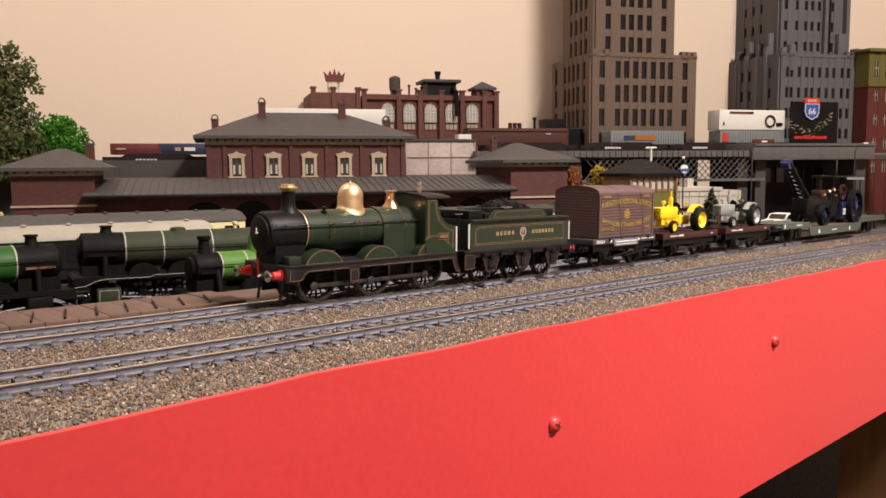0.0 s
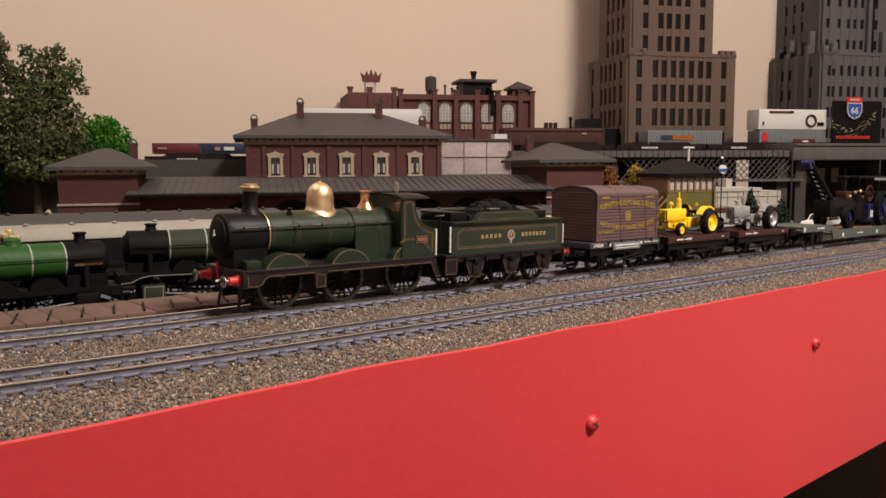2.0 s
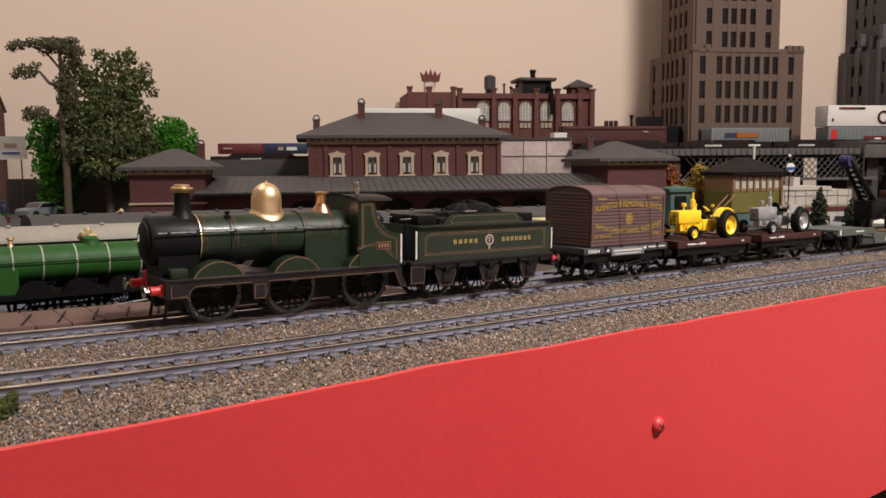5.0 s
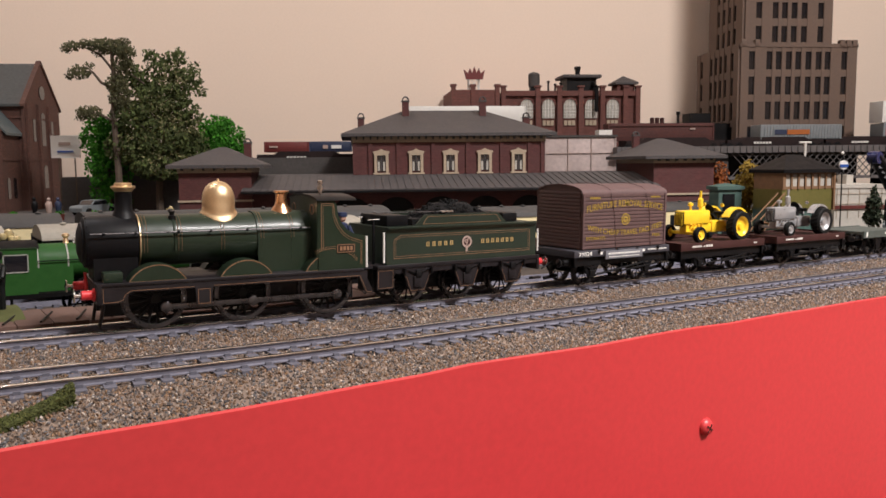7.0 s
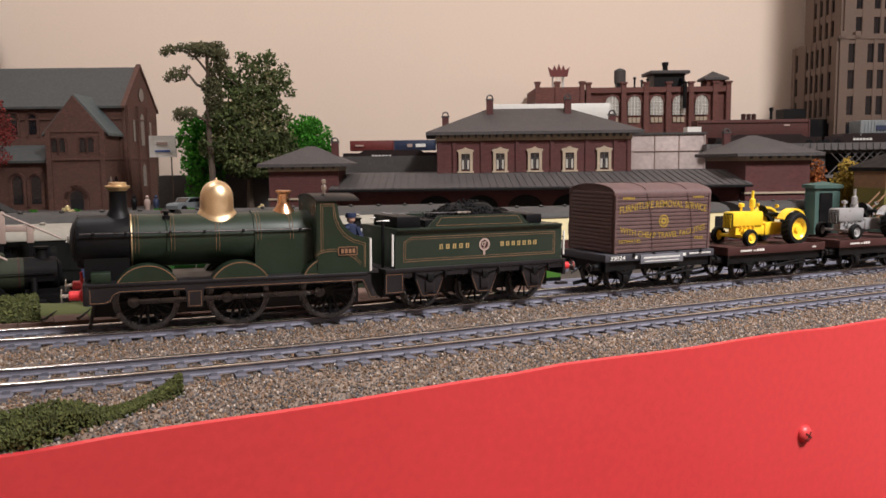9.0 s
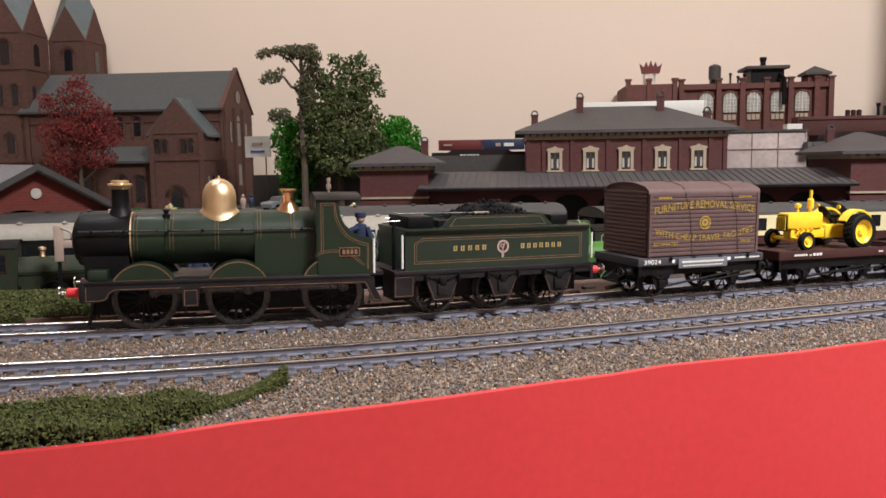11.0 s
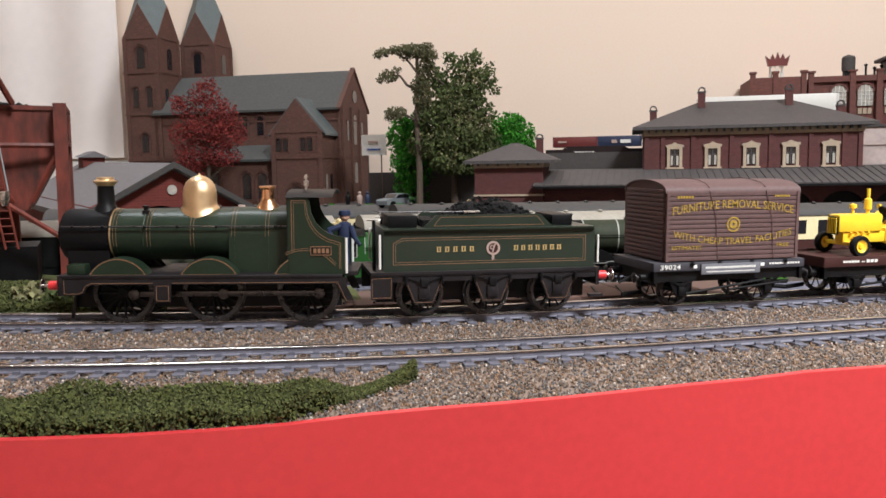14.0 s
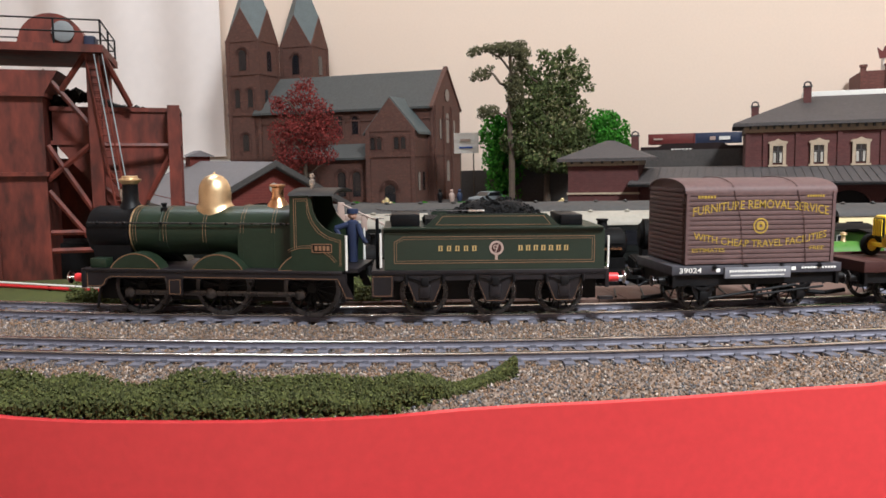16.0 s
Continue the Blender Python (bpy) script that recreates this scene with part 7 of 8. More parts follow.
# ---- signal box, diner, sign ----
def build_signal_box():
    s = place(thing("signal_box", "timber model signal box with a black hipped roof", "signal box"), 0, 0)
    s.matrix_world = back(0.388, 0.6825, 0, 13) @ at(-0.38275, -0.6825, 0)
    a0, a1, b0, b1 = 0.3545, 0.411, 0.665, 0.70
    part("base", box(a0, a1, b0, b1, YARD, 0.014), TEAL, s)
    part("lower_wall", box(a0, a1, b0 - 0.001, b1, 0.012, 0.031), OLIVE, s, "olive boarded lower wall")
    facade(s, at(a0, b0, 0), a1 - a0, 0.031, 0.046, [0.006 + 0.0076 * k for k in range(7)], 0.0058, [(0.0335, 0.0437)], PLANK, depth=0.002, pane=PANEPALE)
    part("cabin", box(a0 + 0.0005, a1 - 0.0005, b0 + 0.0005, b1, 0.03, 0.046), PLANK, s)
    part("corner_post", box(a1 - 0.001, a1 + 0.001, b0 - 0.003, b0, 0.012, 0.046), PLANK, s)
    part("roof", hip_roof(0.3525, 0.4145, 0.660, 0.7045, 0.0482, 0.0612, 0.374, 0.390), DARK, s, "black hipped roof")
    bm = bmesh.new()
    for k in range(9):
        box(0.318 + k * 0.004, 0.3225 + k * 0.004, 0.66, 0.668, -0.016 + k * 0.0035, -0.0148 + k * 0.0035, bm)
    for b in (0.66, 0.668):
        rod((0.316, b, -0.005), (0.354, b, 0.028), 0.0007, bm, 5)
        rod((0.316, b, -0.018), (0.354, b, 0.015), 0.0007, bm, 5)
    part("staircase", bm, PLANK, s, "wooden outside stairs")
    m = place(thing("signal_mast", "white T-shaped model mast behind the signal box", "mast"), 0.504, 0.86, YARD)
    part("mast", rod((0, 0, 0), (0, 0, 0.101), 0.0013, rod((-0.007, 0, 0.1), (0.007, 0, 0.1), 0.0012)), WHITE, m)
    h = place(thing("lineside_hut", "pale green model hut beside the signal box", "hut"), 0, 0)
    part("wall", box(0.327, 0.349, 0.70, 0.72, YARD, 0.033), TEAL, h)
    part("roof", hip_roof(0.325, 0.351, 0.698, 0.722, 0.033, 0.036, 0.338, 0.338), TEAL, h)
    part("doorway", box(0.331, 0.342, 0.699, 0.7, YARD, 0.026), DARK, h)
    d = place(thing("diner", "white tiled model diner building", "diner"), 0, 0)
    part("wall", box(0.453, 0.528, 0.72, 0.78, YARD, 0.029), DINER, d)
    part("parapet", box(0.452, 0.505, 0.719, 0.781, 0.029, 0.0325), DINER, d)
    bm = bmesh.new()
    for k in range(7):
        box(0.455 + k * 0.0115, 0.4552 + k * 0.0115, 0.7193, 0.72, 0.0, 0.030, bm)
    for z in (0.014, 0.0235):
        box(0.453, 0.528, 0.7193, 0.72, z, z + 0.0002, bm)
    part("joint_grid", bm, STONE, d)
    part("red_band", box(0.453, 0.528, 0.7185, 0.72, 0.009, 0.0125), BLDRED, d)
    part("roof_unit", box(0.474, 0.481, 0.735, 0.75, 0.0325, 0.0415), DINER, d)
    g = place(thing("fuel_sign", "round white and blue sign on a pole", "sign"), 0.44, 0.69, YARD)
    part("pole", rod((0, 0, 0), (0, 0, 0.085), 0.0006), DARK, g)
    part("disc", lathe([(0.0042, 0), (0.0042, 0.0015), (0, 0.0015)], at(0, -0.001, 0.0755) @ pose(0, 0, 0, 90, 0, 0), seg=22), WHITE, g)
    part("band", box(-0.004, 0.004, -0.0032, -0.0024, 0.0735, 0.076), SIGNBLUE, g)
    part("globe", lathe([(0, 0), (0.0012, 0.0005), (0.0014, 0.0015), (0.0006, 0.0027), (0, 0.003)], at(0, 0, 0.085), seg=12), WHITE, g)
    for a, b in ((0.60, 0.80), (0.80, 0.86)):
        l = place(thing("street_lamp", "thin grey model street lamp with a curved arm", "street lamp", "street lamps"), a, b, YARD)
        part("post", limb(bmesh.new(), [(0, 0, 0), (0, 0, 0.095), (0.003, 0, 0.102), (0.014, 0, 0.106)], 0.0009, 0.0005), DECKGREY, l)
        part("lamp_head", box(0.012, 0.019, -0.0015, 0.0015, 0.1045, 0.1065, bevel=0.0004), WHITE, l)


build_signal_box()


# ---- yard: stabled engines and coaches, lower than the running lines ----
YR = YARD + 0.003


def yard_track(y, x0, x1):
    t = thing("yard_track", "dull yard track among brown ground", "track", "yard tracks")
    for s in (-1, 1):
        part("rail", box(x0, x1, y + s * GAUGE / 2 - 0.0007, y + s * GAUGE / 2 + 0.0007, YARD, YR), RAILSIDE, t)
    bm = bmesh.new()
    for k in range(int((x1 - x0) / 0.0085)):
        box(x0 + k * 0.0085, x0 + k * 0.0085 + 0.003, y - 0.014, y + 0.014, YARD - 0.001, YARD + 0.0012, bm)
    tagged(part("sleeper_bed", bm, SLEEPER, t), kind="stuff")


for y in (0.385, 0.425, 0.5, 0.56):
    yard_track(y, -0.26, 0.77)


def yard_engine(x, y, way, turn, paint, label, boiler, rad, axis, smoke, cab, stack, dome, bands, plate=15.6, taper=0.0, lined=False, band=BANDWHITE):
    """A stabled engine: x is its smokebox front, way -1 if it faces the left; stack is (place, height), dome (place, radius, height)."""
    UNIT[0] = 0.001
    e = thing("stabled_engine", label, "locomotive", "stabled engines")
    e.matrix_world = pose(x, y, YR, 0, 0, (0 if way < 0 else 180) + turn)
    L = smoke + boiler
    spoke = finish("spoke", rod((0.4, 0, 0), (8.2, 0, 0), 0.4, None, 5), YARDBLACK, 0.001)
    part("smokebox", lathe([(0, -0.6), (rad * 0.8, 0), (rad, 1), (rad, smoke), (0, smoke)], at(0, 0, axis) @ AX, seg=32), YARDBLACK, e, "black smokebox")
    part("smokebox_door", lathe([(rad * 0.8, 0), (rad * 0.7, 1.2), (0, 2)], at(0, 0, axis) @ pose(0, 0, 0, 0, -90, 0), seg=28), YARDBLACK, e)
    part("boiler", lathe([(rad, smoke), (rad + taper, L), (0, L)], at(0, 0, axis) @ AX, seg=36), paint, e)
    for d in bands:
        r = rad + taper * d / boiler
        part("boiler_band", lathe([(r - 0.2, -0.35), (r + 0.14, -0.35), (r + 0.14, 0.35), (r - 0.2, 0.35)], at(smoke + d, 0, axis) @ AX, seg=36), band, e, "thin pale lining band")
    h = stack[1]
    part("chimney", lathe([(3.7, rad - 1), (2.8, rad + h * 0.25), (2.6, rad + h * 0.75), (3.4, rad + h * 0.82), (3.3, rad + h), (2.3, rad + h)], at(stack[0], 0, axis), seg=20), YARDBLACK, e)
    dr, dh = dome[1], dome[2]
    part("dome", lathe([(dr * 1.25, rad - 1), (dr, rad + dh * 0.2), (dr * 0.98, rad + dh * 0.6), (dr * 0.7, rad + dh * 0.88), (0, rad + dh)], at(dome[0], 0, axis), seg=24), paint, e)
    part("safety_valve", lathe([(1.6, 0), (1.2, 1), (1.0, 3), (1.8, 3.6), (1.6, 4.6), (0.5, 5)], at(smoke + boiler * 0.8, 0, axis + rad - 0.4), seg=14), BRASS, e, "small brass safety valve")
    part("running_plate", box(-4, L + cab, -14.2, 14.2, plate - 1, plate), YARDBLACK, e)
    for s in (-1, 1):
        y0, y1 = (-14.4, -14.2) if s < 0 else (14.2, 14.4)
        drop = [(-4, plate), (-4, plate - 5), (1, plate - 4.6), (6, plate - 2.4), (11, plate - 2), (L + cab, plate - 2), (L + cab, plate)]
        part("valance", slab(drop, "y", min(y0, y1), max(y0, y1)), YARDBLACK, e)
        if lined:
            yy = -14.5 if s < 0 else 14.4
            part("plate_lining", strip([(-4, plate - 4.8), (1, plate - 4.4), (6, plate - 2), (11, plate - 1.2), (32, plate - 1.2), (35, plate - 0.2), (L, plate - 0.2)], 0.3, yy, yy + 0.1), band, e, "thin white lining")
            part("cylinder_lining", strip([(7.4, 6.8), (7.4, 13.4), (16.6, 13.4), (16.6, 6.8)], 0.3, yy - 0.7, yy - 0.6, closed=True), band, e)
        part("handrail", rod((2, s * (rad + 1), axis + 1.6), (L, s * (rad + taper + 1), axis + 1.6), 0.25), YARDBLACK, e)
        for d in (30, 50, 70):
            if d + 6 < L + cab:
                part("splasher", slab(arc(d, plate - 2.6, 8.5, 18, 162, 14), "y", min(s * 12.5, s * 8), max(s * 12.5, s * 8)), YARDBLACK, e)
        part("cylinder", box(6, 18, min(s * 9, s * 15), max(s * 9, s * 15), 5.6, 14.2, bevel=1), paint if lined else YARDBLACK, e)
        part("steam_pipe", rod((11, s * 10.5, 13), (11, s * (rad - 1), axis - 1), 1.6, seg=12), YARDBLACK, e)
        part("nameplate", box(smoke * 0.15, smoke * 0.85, s * (rad + 0.5) - 0.2, s * (rad + 0.5) + 0.2, axis - 2.4, axis - 1.2), COPPER if paint is APPLE else YARDBLACK, e)
        part("cab_side", slab([(L, plate), (L, 38), (L + cab, 38), (L + cab, 32), (L + cab - 5, 30), (L + cab - 5, 25), (L + cab, 23), (L + cab, plate)], "y", min(s * 13.4, s * 14), max(s * 13.4, s * 14)), paint, e)
        w = part("cab_window", box(L + 4, L + 14, min(s * 13.9, s * 14.2), max(s * 13.9, s * 14.2), 27, 35), GLASSDARK, e)
        yy = -14.35 if s < 0 else 14.2
        part("window_frame", strip([(L + 4, 27), (L + 14, 27), (L + 14, 35), (L + 4, 35)], 0.5, yy, yy + 0.15, closed=True), band, w, "pale window frame")
    part("saddle", box(0, smoke, -7, 7, plate - 1, axis - rad + 2), YARDBLACK, e)
    part("firebox", box(L - 16, L, -rad, rad, plate, axis), paint, e)
    part("cab_front", box(L, L + 1, -13.4, 13.4, plate, 38), paint, e)
    part("cab_roof", slab([(-14.4, 37.6), (-10, 39.6), (0, 40.6), (10, 39.6), (14.4, 37.6), (10, 38.8), (0, 39.8), (-10, 38.8)], "x", L - 1, L + cab + 1), YARDBLACK, e)
    for d in (30, 50, 70):
        if d + 6 > L + cab:
            continue
        bm = bmesh.new()
        for s in (-1, 1):
            lathe([(8, -1), (9.4, -1), (9.4, 1), (8, 1), (8, -1)], at(d, s * 8.6, 9.4) @ AY, bm, 24)
        w = part("wheel", bm, YARDBLACK, e)
        for s in (-1, 1):
            for k in range(8):
                ob = new("spoke", spoke)
                ob.parent = w
                ob.matrix_basis = pose(d * 0.001, s * 0.0086, 0.0094, 0, 45 * k, 0)
    for d in (2, 16):
        part("bogie_wheel", lathe([(5, -9.4), (5, -7.6), (1.5, -7.6), (1.5, 7.6), (5, 7.6), (5, 9.4)], at(d + 2, 0, 5) @ AY, seg=22), YARDBLACK, e)
    if L + cab > 70:
        for s in (-1, 1):
            part("coupling_rod", box(30, 70, s * 11 - 0.4, s * 11 + 0.4, 6, 7.6, rod((50, s * 11, 6.6), (14, s * 12, 9.6), 0.7)), RODSTEEL, e)
    part("buffer_beam", box(-5, -4, -14, 14, 8.5, plate - 0.6), YARDBLACK, e)
    for s in (-1, 1):
        buffer(e, -5, s * 11.6, 12, -1, red=False, size=0.9)
    UNIT[0] = 1.0
    return e


yard_engine(0.1533, 0.4330, -1, -14, YARDGREEN, "large dark green stabled model steam engine with white boiler bands", 76, 9.4, 33.0, 21, 24, (13, 3.6), (50, 4.2, 2.2), (0.6, 20, 46, 70), plate=20.5, taper=0.8, lined=True)
yard_engine(0.1384, 0.425, 1, 0, APPLE, "apple green stabled model steam engine with white boiler bands", 73, 9.0, 29.5, 19.5, 24, (11, 4.8), (42, 3.8, 3.6), (0.5, 16, 31, 46, 59, 72), plate=16.5)
yard_engine(0.010, 0.425, 1, 0, YARDGREEN, "dark green stabled model tank engine beside the bank", 50, 8.2, 24, 15, 20, (7, 5), (26, 3.6, 3), (2, 16, 30), band=BAUXITE)
yard_engine(0.1855, 0.3735, -1, -4, LIME, "small yellow-green stabled model engine with a tall dome", 44, 7.6, 27, 13.5, 14, (7, 8.4), (35, 3.6, 11), (0.4, 14), plate=15.6)


def coach(x0, x1, y, upper, lower, roof, top, label, group="stabled coaches"):
    c = thing("railway_coach", label, "coach", group)
    h = top - YR
    zc = YR
    part("body", box(x0, x1, y - 0.0172, y + 0.0172, zc + 0.012, zc + h - 0.0075), lower, c)
    part("upper_panel", box(x0, x1, y - 0.0178, y + 0.0178, zc + h - 0.0245, zc + h - 0.0075), upper, c)
    prof = [(y - 0.0185, zc + h - 0.0078)] + [(y + 0.0185 * math.sin(radians(a)), zc + h - 0.0078 + 0.0078 * math.cos(radians(a))) for a in range(-85, 86, 17)] + [(y + 0.0185, zc + h - 0.0078)]
    part("roof", slab(prof, "x", x0 - 0.0006, x1 + 0.0006), roof, c)
    n = int((x1 - x0) / 0.022)
    for k in range(n):
        a = x0 + (x1 - x0) * (k + 0.5) / n
        w = part("window", box(a - 0.006, a + 0.006, y - 0.0181, y + 0.0181, zc + h - 0.0205, zc + h - 0.011), GLASSDARK, c)
        part("roof_vent", lathe([(0.0013, 0), (0.0018, 0.0012), (0, 0.002)], at(a, y - 0.005, zc + h - 0.0006), seg=10), roof, c)
    part("solebar", box(x0, x1, y - 0.015, y + 0.015, zc + 0.009, zc + 0.0125), DARK, c)
    for xx in (x0 + 0.035, x1 - 0.035):
        b = part("bogie", box(xx - 0.018, xx + 0.018, y - 0.012, y + 0.012, zc + 0.004, zc + 0.0095), DARK, c)
        for d in (-0.0125, 0.0125):
            part("wheel", lathe([(0.006, -0.0095), (0.006, -0.0075), (0.001, -0.0075), (0.001, 0.0075), (0.006, 0.0075), (0.006, 0.0095)], at(xx + d, y, zc + 0.006) @ AY, seg=18), DARK, b)
    for s in (x0, x1):
        part("gangway", box(min(s, s + (0.004 if s == x1 else -0.004)), max(s, s + (0.004 if s == x1 else -0.004)), y - 0.006, y + 0.006, zc + 0.013, zc + h - 0.009), DARK, c)


coach(-0.16, 0.040, 0.5, COACHDARK, COACHDARK, ROOFWHITE, 0.0215, "dark stabled model coach with an off-white roof")
coach(0.0585, 0.256, 0.5, COACHDARK, COACHDARK, ROOFWHITE, 0.0215, "dark stabled model coach with an off-white roof")
coach(0.31, 0.53, 0.5, CREAM, BAUXITE, ROOFGREY, 0.0245, "cream and brown stabled model coach with a grey roof")
coach(0.545, 0.765, 0.5, CREAM, BAUXITE, ROOFGREY, 0.0245, "cream and brown stabled model coach with a grey roof")
coach(-0.13, 0.078, 0.56, CREAM, BAUXITE, ROOFGREY, 0.0245, "stabled model coach with a weathered grey roof")
coach(0.092, 0.314, 0.56, CREAM, BAUXITE, ROOFGREY, 0.0245, "stabled model coach with a weathered grey roof")

# workmen on the coping, lanterns at the platform
def workman(x, y, turn, mat, label):
    bm = bmesh.new()
    for d in (-1.3, 1.3):
        rod((d, 0, 0), (d * 0.9, 0, 10), 1.25, bm)
    lathe([(2.1, 9.5), (2.4, 13), (2.9, 17), (2.2, 18.6), (0.9, 19.2), (0.8, 20)], None, bm, 14)
    rod((2.6, 0, 17.6), (4.0, -2.4, 14), 0.9, bm)
    rod((4.0, -2.4, 14), (2.0, -4.6, 13), 0.75, bm)
    rod((-2.6, 0, 17.6), (-3.6, -1.2, 12.5), 0.9, bm)
    bmesh.ops.create_uvsphere(bm, u_segments=12, v_segments=8, radius=1.6, matrix=at(0, 0, 21.4))
    lathe([(1.7, 21.8), (1.9, 22.4), (1.6, 23.4), (0, 23.6)], None, bm, 14)
    UNIT[0] = 0.001
    f = part("figurine", bm, mat, None)
    UNIT[0] = 1.0
    tagged(f, label, "figurine", "workmen on the coping")
    f.matrix_world = pose(x, y, -0.001, 0, 0, turn)


workman(0.0165, 0.340, 20, CLOTH, "small model workman in dark blue standing on the coping")
workman(0.0235, 0.345, -50, COACHDARK, "small model workman in black overalls standing on the coping")


def lantern(x, y, top):
    g = thing("platform_lantern", "brass lantern cluster on a thin post in the yard", "lamp", "lanterns")
    g.matrix_world = at(x, y, YARD)
    h = top - YARD
    part("post", rod((0, 0, 0), (0, 0, h - 0.006), 0.0007), YARDBLACK, g)
    for k in range(5):
        a = k * 1.257
        part("globe", lathe([(0, -0.0022), (0.0016, -0.0014), (0.002, 0), (0.0016, 0.0014), (0, 0.0022)], at(0.0036 * math.cos(a), 0.0036 * math.sin(a), h - 0.0055 + 0.0016 * (k % 2)), seg=10), GLOBE, g, "pale gold glass globe")
    part("crown_globe", lathe([(0, -0.003), (0.002, -0.0018), (0.0024, 0), (0.0016, 0.002), (0, 0.003)], at(0, 0, h - 0.0028), seg=10), GLOBE, g, "pale gold glass globe")


for x, y, top in ((0.0358, 0.742, 0.0195), (0.180, 0.668, 0.0215), (0.04, 0.462, 0.0225), (0.104, 0.462, 0.0228)):
    lantern(x, y, top)

# platform before the station
structure("station_platform", box(-0.28, 0.52, 0.66, 0.772, YARD, YARD + 0.012), CONCRETE, "grey station platform", "platform", BACK)

# coping beside the far line
path = thing("coping", "brown slab path with dark joints beside the far line", "path", kind="structure")
for k in range(19):
    x = -0.045 + k * 0.0118
    part("slab", box(x, x + 0.0117, line_y(x, 0.0765 + 0.003), line_y(x, 0.0765) + 0.036, -0.012, -0.001 + 0.0004 * noise.noise((x * 99, 0, 0)), bevel=0.0004), PATH, path)
for k in range(18):
    x = -0.034 + k * 0.0118
    part("strap", rod((x + 0.003, line_y(x, 0.0765) + 0.024, -0.0004), (x - 0.0035, line_y(x, 0.0765) + 0.005, -0.0004), 0.0004, None, 5), DARK, path, "thin black strap across the slabs")
part("end_block", box(0.180, 0.215, LINE_Y + 0.0785, LINE_Y + 0.118, -0.03, -0.003), PATH, path)


